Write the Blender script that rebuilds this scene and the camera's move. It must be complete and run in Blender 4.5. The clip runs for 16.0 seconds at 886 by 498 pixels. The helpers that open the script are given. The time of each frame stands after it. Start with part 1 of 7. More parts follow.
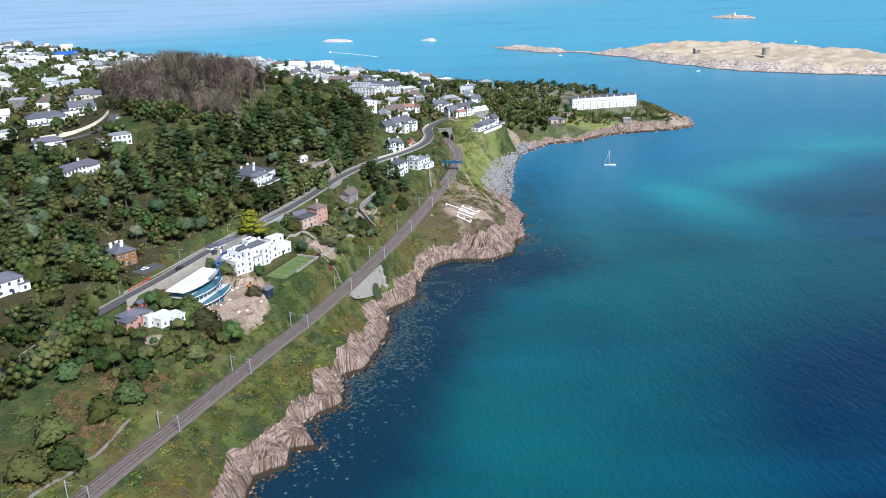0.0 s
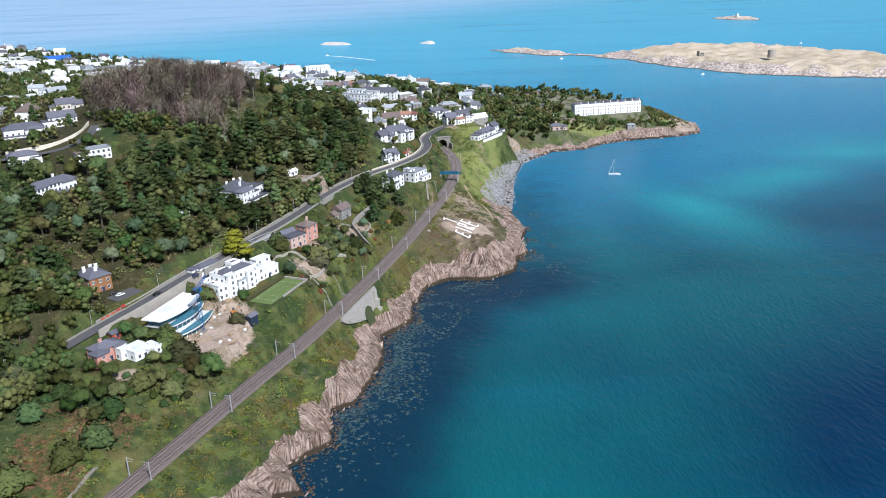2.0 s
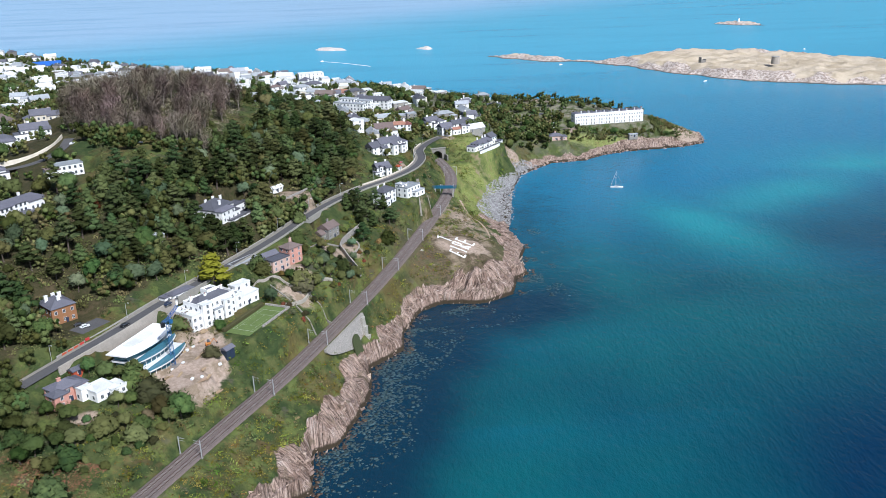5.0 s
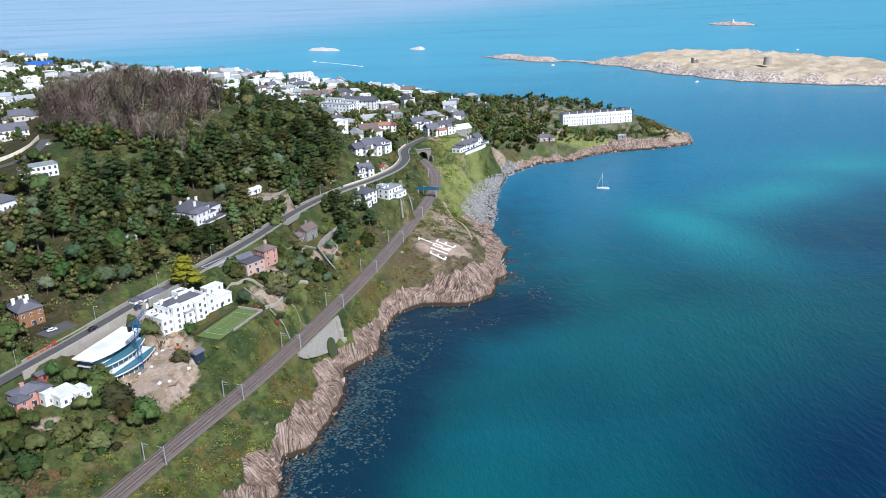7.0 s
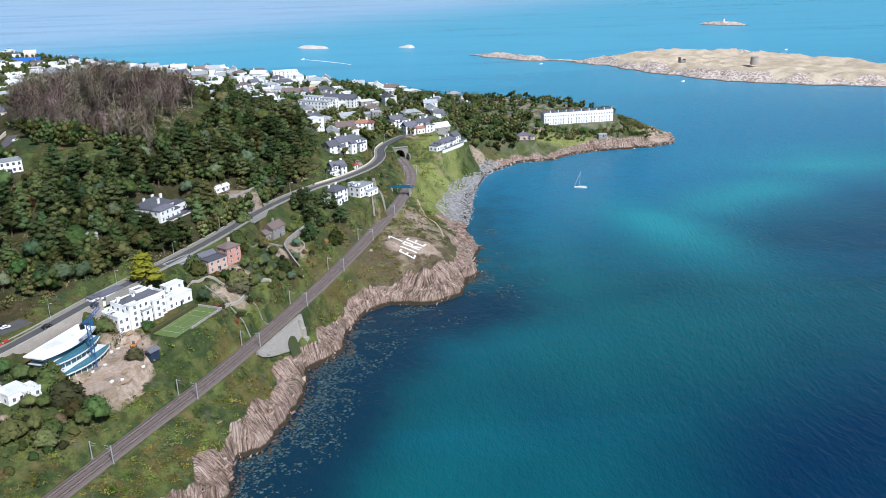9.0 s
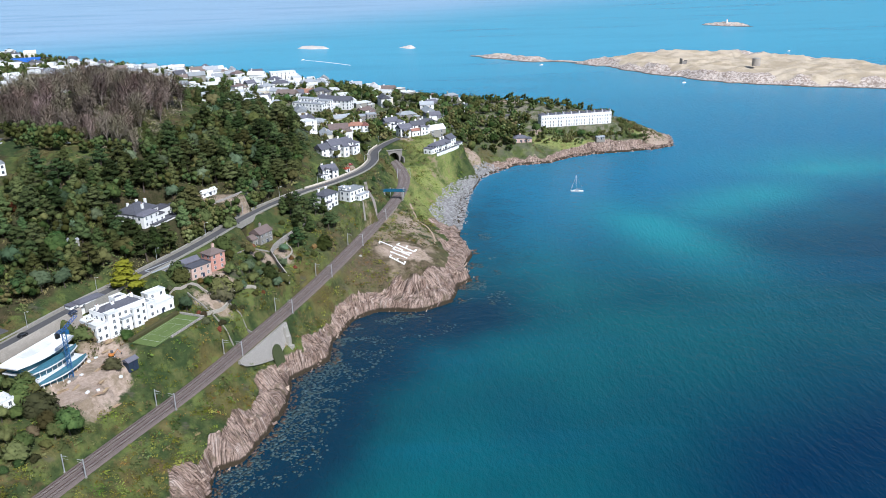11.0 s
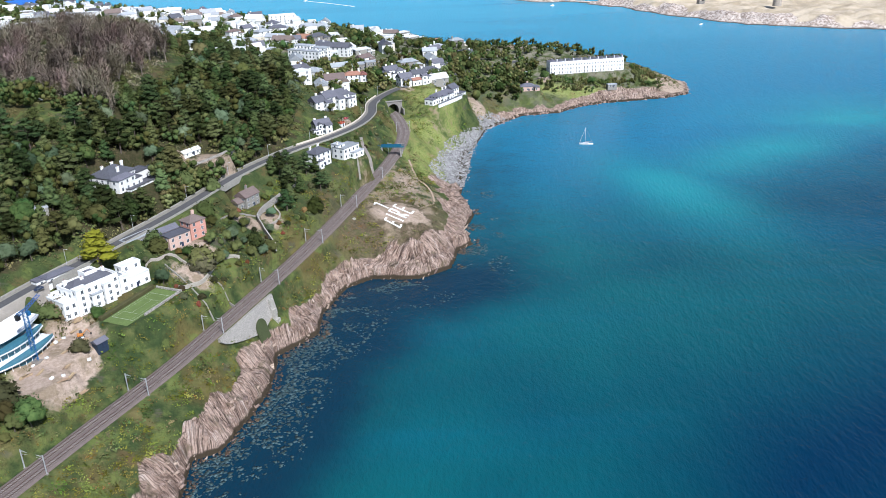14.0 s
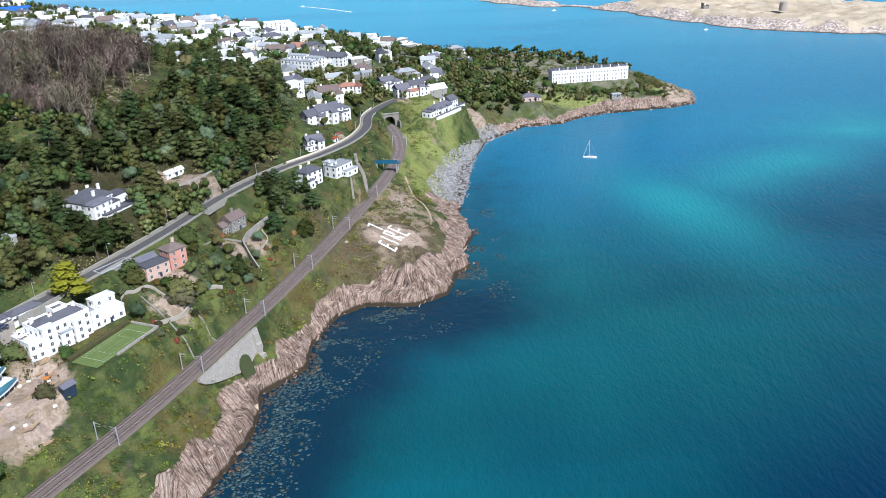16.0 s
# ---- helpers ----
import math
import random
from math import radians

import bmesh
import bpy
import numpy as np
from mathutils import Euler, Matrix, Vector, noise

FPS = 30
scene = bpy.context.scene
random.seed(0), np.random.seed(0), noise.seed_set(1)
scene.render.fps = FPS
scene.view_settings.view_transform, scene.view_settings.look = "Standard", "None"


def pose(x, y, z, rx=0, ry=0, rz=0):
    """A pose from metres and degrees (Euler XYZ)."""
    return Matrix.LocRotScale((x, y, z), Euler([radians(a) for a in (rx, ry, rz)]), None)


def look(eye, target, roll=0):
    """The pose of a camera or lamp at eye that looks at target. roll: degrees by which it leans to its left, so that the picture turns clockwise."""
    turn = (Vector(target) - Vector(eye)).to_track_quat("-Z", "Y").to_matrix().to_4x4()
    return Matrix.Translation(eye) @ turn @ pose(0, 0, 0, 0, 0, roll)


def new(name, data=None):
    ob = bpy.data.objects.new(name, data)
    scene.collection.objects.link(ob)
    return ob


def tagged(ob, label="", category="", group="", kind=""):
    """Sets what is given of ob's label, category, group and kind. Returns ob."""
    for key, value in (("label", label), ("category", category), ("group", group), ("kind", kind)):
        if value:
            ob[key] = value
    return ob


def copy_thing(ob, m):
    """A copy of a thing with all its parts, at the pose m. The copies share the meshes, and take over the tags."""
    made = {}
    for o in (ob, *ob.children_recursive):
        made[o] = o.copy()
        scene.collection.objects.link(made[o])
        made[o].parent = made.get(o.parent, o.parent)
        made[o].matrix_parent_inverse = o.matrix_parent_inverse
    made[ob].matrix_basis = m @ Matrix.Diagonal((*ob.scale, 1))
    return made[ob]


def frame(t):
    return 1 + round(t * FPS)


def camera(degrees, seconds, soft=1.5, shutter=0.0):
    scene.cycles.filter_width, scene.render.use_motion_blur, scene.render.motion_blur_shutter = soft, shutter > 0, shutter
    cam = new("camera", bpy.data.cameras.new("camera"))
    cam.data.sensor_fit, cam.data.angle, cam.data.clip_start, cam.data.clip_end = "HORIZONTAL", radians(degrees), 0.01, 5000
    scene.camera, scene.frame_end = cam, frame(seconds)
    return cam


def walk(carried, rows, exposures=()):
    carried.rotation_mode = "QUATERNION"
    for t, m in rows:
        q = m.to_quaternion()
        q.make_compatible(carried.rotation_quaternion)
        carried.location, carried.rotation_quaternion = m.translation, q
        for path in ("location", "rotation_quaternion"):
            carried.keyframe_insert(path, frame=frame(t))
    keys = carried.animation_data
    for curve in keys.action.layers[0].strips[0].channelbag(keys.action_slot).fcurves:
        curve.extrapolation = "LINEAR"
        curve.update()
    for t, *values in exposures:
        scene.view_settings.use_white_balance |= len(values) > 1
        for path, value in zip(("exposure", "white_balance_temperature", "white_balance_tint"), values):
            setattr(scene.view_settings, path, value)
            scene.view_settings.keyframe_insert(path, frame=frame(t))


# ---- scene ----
cam = camera(54.3, 16.0, 0.8)
PATH = [
    (0, (0.479, 9.589, 204.731), (0.537, 11.47, 204.056), -1.8),
    (0.5, (1.466, 17.361, 204.807), (1.523, 19.243, 204.132), -1.8),
    (1, (2.293, 24.841, 205.144), (2.35, 26.723, 204.469), -1.9),
    (1.5, (3.066, 32.978, 204.82), (3.123, 34.86, 204.146), -2.0),
    (2, (3.665, 41.087, 204.776), (3.722, 42.969, 204.103), -2.0),
    (2.5, (4.381, 49.4, 205.168), (4.439, 51.283, 204.496), -1.9),
    (3, (4.823, 56.76, 204.886), (4.884, 58.644, 204.217), -1.9),
    (3.5, (5.634, 62.153, 205.054), (5.694, 64.037, 204.385), -2.0),
    (4, (5.968, 67.091, 204.704), (6.028, 68.976, 204.037), -2.0),
    (6.5, (16.072, 77.973, 203.323), (16.135, 79.858, 202.659), -1.9),
    (7, (19.777, 78.451, 202.978), (19.841, 80.336, 202.314), -1.9),
    (7.5, (23.281, 79.634, 202.134), (23.346, 81.52, 201.47), -1.8),
    (8, (27.51, 80.053, 201.967), (27.577, 81.938, 201.301), -1.7),
    (8.5, (32.513, 80.051, 201.6), (32.58, 81.936, 200.934), -1.7),
    (9, (37.043, 80.072, 201.49), (37.114, 81.956, 200.823), -1.6),
    (11.5, (48.511, 91.341, 201.769), (48.564, 93.226, 201.102), -1.6),
    (12, (51.407, 94.307, 201.699), (51.444, 96.154, 200.933), -1.8),
    (12.5, (52.269, 101.263, 202.952), (52.303, 103.098, 202.158), -1.8),
    (13, (53.247, 107.596, 203.276), (53.279, 109.431, 202.481), -1.8),
    (13.5, (54.375, 114.459, 203.205), (54.405, 116.294, 202.411), -1.9),
    (14, (55.124, 121.428, 202.915), (55.152, 123.264, 202.122), -2.0),
    (14.5, (56.054, 128.578, 203.017), (56.08, 130.415, 202.225), -2.1),
    (15, (56.852, 135.79, 203.134), (56.877, 137.626, 202.344), -2.1),
    (15.5, (57.69, 142.859, 203.079), (57.714, 144.696, 202.289), -2.2),
    (16, (58.154, 150.551, 203.52), (58.179, 152.389, 202.732), -2.2),
]
walk(cam, [(t, look(eye, target, roll)) for t, eye, target, roll in PATH], [(0.0, 0.22, 5850, 10), (5.0, 0.17, 5850, 10), (10.5, 0.15, 5850, 10), (13.0, 0.33, 5850, 10), (16.0, 0.33, 5850, 10)])

# ---- light ----
SUN_TURN, SUN_HEIGHT = radians(150), radians(46)
world = bpy.data.worlds.new("sky")
scene.world = world
world.use_nodes = True
wn = world.node_tree
sky = wn.nodes.new("ShaderNodeTexSky")
sky.sky_type, sky.sun_disc = "NISHITA", False
sky.sun_elevation, sky.sun_rotation = SUN_HEIGHT, SUN_TURN
sky.dust_density, sky.ozone_density = 1.2, 2.0
wn.nodes["Background"].inputs["Strength"].default_value = 0.085
wn.links.new(sky.outputs[0], wn.nodes["Background"].inputs["Color"])
sun_dir = Vector((math.sin(SUN_TURN) * math.cos(SUN_HEIGHT), math.cos(SUN_TURN) * math.cos(SUN_HEIGHT), math.sin(SUN_HEIGHT)))
sun = new("sun", bpy.data.lights.new("sun", "SUN"))
sun.data.energy, sun.data.angle, sun.data.color = 5.2, radians(0.6), (1.0, 0.97, 0.93)
sun.matrix_world = look(sun_dir * 800, (0, 0, 0))


# ---- materials ----
def nodes_of(name):
    m = bpy.data.materials.new(name)
    m.use_nodes = True
    t = m.node_tree
    return m, t, t.nodes["Principled BSDF"]


def noise_node(t, vec, scale, detail=4.0, rough=0.6):
    n = t.nodes.new("ShaderNodeTexNoise")
    n.inputs["Scale"].default_value, n.inputs["Detail"].default_value, n.inputs["Roughness"].default_value = scale, detail, rough
    if vec is not None:
        t.links.new(vec, n.inputs["Vector"])
    return n.outputs["Fac"]


def ramp(t, fac, lo, hi):
    n = t.nodes.new("ShaderNodeMapRange")
    n.interpolation_type = "SMOOTHSTEP"
    n.inputs["From Min"].default_value, n.inputs["From Max"].default_value = lo, hi
    t.links.new(fac, n.inputs["Value"])
    return n.outputs["Result"]


def mix(t, fac, a, b, kind="MIX"):
    n = t.nodes.new("ShaderNodeMix")
    n.data_type, n.blend_type = "RGBA", kind
    for key, v in (("Factor", fac), ("A", a), ("B", b)):
        sock = [s for s in n.inputs if s.name == key and (s.type == "RGBA" or key == "Factor" and s.type == "VALUE")][0]
        if isinstance(v, (int, float)):
            sock.default_value = v
        elif isinstance(v, tuple):
            sock.default_value = (*v, 1)
        else:
            t.links.new(v, sock)
    return [s for s in n.outputs if s.type == "RGBA"][0]


def maths(t, op, a, b=0.0):
    n = t.nodes.new("ShaderNodeMath")
    n.operation = op
    for i, v in enumerate((a, b)):
        if isinstance(v, (int, float)):
            n.inputs[i].default_value = v
        else:
            t.links.new(v, n.inputs[i])
    return n.outputs[0]


def bump(t, bsdf, height, strength, distance):
    n = t.nodes.new("ShaderNodeBump")
    n.inputs["Strength"].default_value, n.inputs["Distance"].default_value = strength, distance
    t.links.new(height, n.inputs["Height"])
    t.links.new(n.outputs[0], bsdf.inputs["Normal"])


def where(t):
    return t.nodes.new("ShaderNodeNewGeometry").outputs["Position"]


def attr(t, name):
    n = t.nodes.new("ShaderNodeAttribute")
    n.attribute_name = name
    return n.outputs["Fac"]


def surface(name, a, b, scale=1.0, rough=0.8, relief=0.3, depth=0.05, vary=0.25, metal=0.0, island=False):
    """A weathered surface: two colours over two scales of grain, with a shade of its own for each object."""
    m, t, bsdf = nodes_of(name)
    p = where(t)
    fine, coarse = noise_node(t, p, scale * 4), noise_node(t, p, scale * 0.35, 3)
    col = mix(t, ramp(t, fine, 0.35, 0.65), a, b)
    col = mix(t, maths(t, "MULTIPLY", ramp(t, coarse, 0.35, 0.7), 0.45), col, tuple(0.6 * c for c in a))
    if vary:
        r = t.nodes.new("ShaderNodeNewGeometry").outputs["Random Per Island"] if island else t.nodes.new("ShaderNodeObjectInfo").outputs["Random"]
        hsv = t.nodes.new("ShaderNodeHueSaturation")
        t.links.new(maths(t, "ADD", maths(t, "MULTIPLY", r, 2 * vary), 1 - vary), hsv.inputs["Value"])
        t.links.new(maths(t, "ADD", maths(t, "MULTIPLY", r, 0.03), 0.485), hsv.inputs["Hue"])
        t.links.new(col, hsv.inputs["Color"])
        col = hsv.outputs[0]
    t.links.new(col, bsdf.inputs["Base Color"])
    bsdf.inputs["Roughness"].default_value, bsdf.inputs["Metallic"].default_value = rough, metal
    bump(t, bsdf, fine, relief, depth)
    return m


def leaf_material(name, a, b, c, patch=0.0):
    """Foliage: two greens, a third tint of its own for each plant (or, for a mass of plants, for each patch of that scale)."""
    m, t, bsdf = nodes_of(name)
    g = t.nodes.new("ShaderNodeNewGeometry")
    p = g.outputs["Position"]
    oi = t.nodes.new("ShaderNodeObjectInfo").outputs["Random"]
    fac = maths(t, "ADD", maths(t, "MULTIPLY", g.outputs["Random Per Island"], 0.4), maths(t, "MULTIPLY", ramp(t, noise_node(t, p, 0.45, 3), 0.35, 0.65), 0.6))
    col = mix(t, fac, a, b)
    if patch:
        cell = t.nodes.new("ShaderNodeTexVoronoi")
        cell.inputs["Scale"].default_value = patch
        t.links.new(p, cell.inputs["Vector"])
        sep = t.nodes.new("ShaderNodeSeparateXYZ")
        t.links.new(cell.outputs["Color"], sep.inputs[0])
        tint, value, turn = sep.outputs
    else:
        wn2 = t.nodes.new("ShaderNodeTexWhiteNoise")
        wn2.noise_dimensions = "1D"
        t.links.new(maths(t, "MULTIPLY", oi, 91.7), wn2.inputs["W"])
        sep = t.nodes.new("ShaderNodeSeparateXYZ")
        t.links.new(wn2.outputs["Color"], sep.inputs[0])
        tint, value, turn = oi, sep.outputs[0], sep.outputs[1]
    col = mix(t, maths(t, "MULTIPLY", tint, 0.8), col, c)
    hsv = t.nodes.new("ShaderNodeHueSaturation")
    shade = maths(t, "ADD", maths(t, "MULTIPLY", noise_node(t, p, 0.12, 2), 0.7), 0.18)
    t.links.new(maths(t, "ADD", shade, maths(t, "MULTIPLY", value, 1.2)), hsv.inputs["Value"])
    t.links.new(maths(t, "ADD", maths(t, "MULTIPLY", turn, 0.085), 0.455), hsv.inputs["Hue"])
    t.links.new(maths(t, "ADD", maths(t, "MULTIPLY", value, -0.15), 1.15), hsv.inputs["Saturation"])
    t.links.new(col, hsv.inputs["Color"])
    t.links.new(hsv.outputs[0], bsdf.inputs["Base Color"])
    bsdf.inputs["Roughness"].default_value = 0.8
    bsdf.inputs["Specular IOR Level"].default_value = 0.04
    return m


def glass_material():
    m, t, bsdf = nodes_of("window_glass")
    bsdf.inputs["Base Color"].default_value = (0.07, 0.08, 0.095, 1)
    bsdf.inputs["Roughness"].default_value = 0.08
    return m


GLASS = glass_material()
WHITE = surface("white_render", (0.86, 0.86, 0.84), (0.80, 0.79, 0.77), 0.6, 0.8, 0.15, 0.02, 0.06)
CREAM = surface("cream_render", (0.72, 0.66, 0.54), (0.66, 0.60, 0.50), 0.6, 0.8, 0.15, 0.02, 0.1)
PINK = surface("pink_render", (0.58, 0.29, 0.225), (0.50, 0.25, 0.20), 0.6, 0.8, 0.15, 0.02, 0.0)
ROSE = surface("rose_render", (0.60, 0.42, 0.35), (0.52, 0.36, 0.30), 0.6, 0.8, 0.15, 0.02, 0.0)
BRICK = surface("red_brick_and_creeper", (0.30, 0.11, 0.06), (0.22, 0.12, 0.05), 1.2, 0.85, 0.4, 0.06, 0.1)
STONE = surface("grey_stone", (0.30, 0.28, 0.25), (0.20, 0.19, 0.17), 1.2, 0.9, 0.7, 0.1, 0.15)
WALLSTONE = surface("pale_rubble_stone", (0.45, 0.42, 0.38), (0.19, 0.175, 0.155), 0.5, 0.9, 0.8, 0.15, 0.12)
SLATE = surface("slate_roof", (0.13, 0.13, 0.155), (0.085, 0.085, 0.105), 1.0, 0.65, 0.4, 0.05, 0.25)
TILE = surface("terracotta_tiles", (0.33, 0.15, 0.11), (0.25, 0.12, 0.09), 1.0, 0.8, 0.4, 0.05, 0.15)
BROWNROOF = surface("brown_tile_roof", (0.20, 0.15, 0.13), (0.14, 0.11, 0.10), 1.0, 0.8, 0.4, 0.05, 0.15)
FLATROOF = surface("grey_flat_roofing", (0.36, 0.38, 0.40), (0.28, 0.30, 0.32), 0.7, 0.8, 0.2, 0.03, 0.2)
PALEROOF = surface("pale_membrane_roof", (0.70, 0.71, 0.71), (0.60, 0.61, 0.61), 0.7, 0.8, 0.15, 0.02, 0.05)
TARMAC = surface("road_tarmac", (0.100, 0.097, 0.099), (0.074, 0.071, 0.072), 0.8, 0.9, 0.3, 0.02, 0.05)
PAVING = surface("pavement_concrete", (0.25, 0.225, 0.195), (0.19, 0.17, 0.15), 0.8, 0.9, 0.3, 0.02, 0.05)
CONCRETE = surface("pale_weathered_concrete", (0.40, 0.36, 0.31), (0.30, 0.27, 0.23), 0.8, 0.9, 0.3, 0.03, 0.05)
BALLAST = surface("track_ballast", (0.185, 0.145, 0.132), (0.105, 0.080, 0.073), 1.6, 0.95, 0.8, 0.08, 0.0)
SLEEPER = surface("concrete_sleepers", (0.27, 0.235, 0.22), (0.20, 0.17, 0.16), 1.5, 0.9, 0.3, 0.02, 0.2, 0.0, True)
STEEL = surface("rusty_rail_steel", (0.14, 0.085, 0.06), (0.09, 0.06, 0.05), 2.0, 0.5, 0.2, 0.01, 0.0, 0.5)
GALV = surface("galvanised_steel", (0.55, 0.56, 0.57), (0.45, 0.46, 0.47), 1.5, 0.5, 0.15, 0.01, 0.05, 0.4)
BLUE = surface("blue_painted_steel", (0.012, 0.12, 0.20), (0.01, 0.09, 0.15), 1.0, 0.5, 0.2, 0.01, 0.05)
CRANEBLUE = surface("crane_blue_paint", (0.02, 0.10, 0.30), (0.015, 0.08, 0.22), 1.0, 0.5, 0.2, 0.01, 0.05)
PITCHBLUE = surface("blue_sports_surface", (0.02, 0.16, 0.62), (0.018, 0.14, 0.54), 0.2, 0.8, 0.1, 0.01, 0.0)
NAVY = surface("navy_boarding", (0.02, 0.035, 0.075), (0.014, 0.022, 0.045), 1.0, 0.7, 0.3, 0.02, 0.05)
REDPAINT = surface("red_paint", (0.45, 0.06, 0.04), (0.36, 0.05, 0.035), 1.0, 0.5, 0.2, 0.01, 0.05)
DARKPAINT = surface("black_paint", (0.02, 0.02, 0.022), (0.014, 0.014, 0.016), 1.0, 0.35, 0.1, 0.01, 0.05)
BARK = surface("bark", (0.11, 0.085, 0.065), (0.07, 0.055, 0.045), 1.5, 0.9, 0.6, 0.05, 0.2)
PALEBARK = surface("pale_bare_branches", (0.30, 0.25, 0.215), (0.19, 0.155, 0.135), 1.5, 0.9, 0.4, 0.03, 0.2)
TURF = surface("tennis_turf", (0.125, 0.175, 0.045), (0.090, 0.135, 0.035), 0.5, 0.95, 0.2, 0.02, 0.0)
COURTLINE = surface("faded_line_paint", (0.42, 0.45, 0.36), (0.30, 0.34, 0.24), 0.8, 0.9, 0.1, 0.01, 0.0)
MOSS = surface("mossy_bank", (0.060, 0.075, 0.024), (0.035, 0.048, 0.016), 0.9, 0.95, 0.6, 0.1, 0.0)
EARTH = surface("bare_building_earth", (0.40, 0.30, 0.22), (0.30, 0.22, 0.16), 0.4, 0.95, 0.6, 0.15, 0.0)
BOULDER = surface("grey_boulders", (0.31, 0.305, 0.305), (0.17, 0.166, 0.164), 0.6, 0.9, 0.5, 0.1, 0.35, 0.0, True)
CRAG = surface("pink_granite", (0.37, 0.275, 0.225), (0.17, 0.118, 0.092), 0.5, 0.9, 0.8, 0.2, 0.4, 0.0, True)
# The tint of overlying water is put into this stone colour.
REEF = surface("water_tinted_reef_stones", (0.052, 0.092, 0.092), (0.018, 0.048, 0.060), 0.5, 0.6, 0.4, 0.1, 0.45, 0.0, True)
WRACK = surface("brown_wet_weed", (0.085, 0.052, 0.030), (0.040, 0.026, 0.018), 0.8, 0.5, 0.4, 0.1, 0.4, 0.0, True)
PINE = leaf_material("pine_needles", (0.017, 0.032, 0.015), (0.047, 0.065, 0.025), (0.070, 0.074, 0.030))
CYPRESS = leaf_material("cypress_foliage", (0.022, 0.041, 0.018), (0.056, 0.080, 0.030), (0.088, 0.096, 0.038))
BROAD = leaf_material("broad_leaves", (0.027, 0.048, 0.016), (0.062, 0.086, 0.028), (0.094, 0.088, 0.038))
OLIVE = leaf_material("dull_shrub_leaves", (0.030, 0.040, 0.021), (0.062, 0.066, 0.033), (0.082, 0.060, 0.036))
GOLD = leaf_material("golden_cypress", (0.098, 0.112, 0.016), (0.175, 0.182, 0.030), (0.145, 0.150, 0.022), 0.02)
SILVER = leaf_material("silver_green_leaves", (0.060, 0.080, 0.045), (0.105, 0.125, 0.075), (0.065, 0.095, 0.055))
RUSSET = leaf_material("russet_leaves", (0.12, 0.060, 0.03), (0.17, 0.090, 0.042), (0.12, 0.095, 0.042))
HEATH = leaf_material("ochre_heath_leaves", (0.120, 0.110, 0.026), (0.210, 0.160, 0.042), (0.200, 0.100, 0.034), 0.2)
TWIG = leaf_material("brown_twigs", (0.135, 0.108, 0.094), (0.205, 0.165, 0.143), (0.170, 0.142, 0.100))
MIXED = leaf_material("mixed_garden_leaves", (0.038, 0.064, 0.022), (0.092, 0.120, 0.038), (0.135, 0.112, 0.054), 0.14)
EVERGREEN = leaf_material("mixed_evergreen_leaves", (0.021, 0.039, 0.016), (0.054, 0.076, 0.026), (0.082, 0.086, 0.032), 0.12)
BRACKEN = leaf_material("green_bracken", (0.060, 0.100, 0.018), (0.130, 0.165, 0.036), (0.165, 0.135, 0.034), 0.16)
BRAMBLE = leaf_material("brown_heath_and_bramble", (0.062, 0.062, 0.034), (0.110, 0.092, 0.052), (0.090, 0.095, 0.034), 0.25)


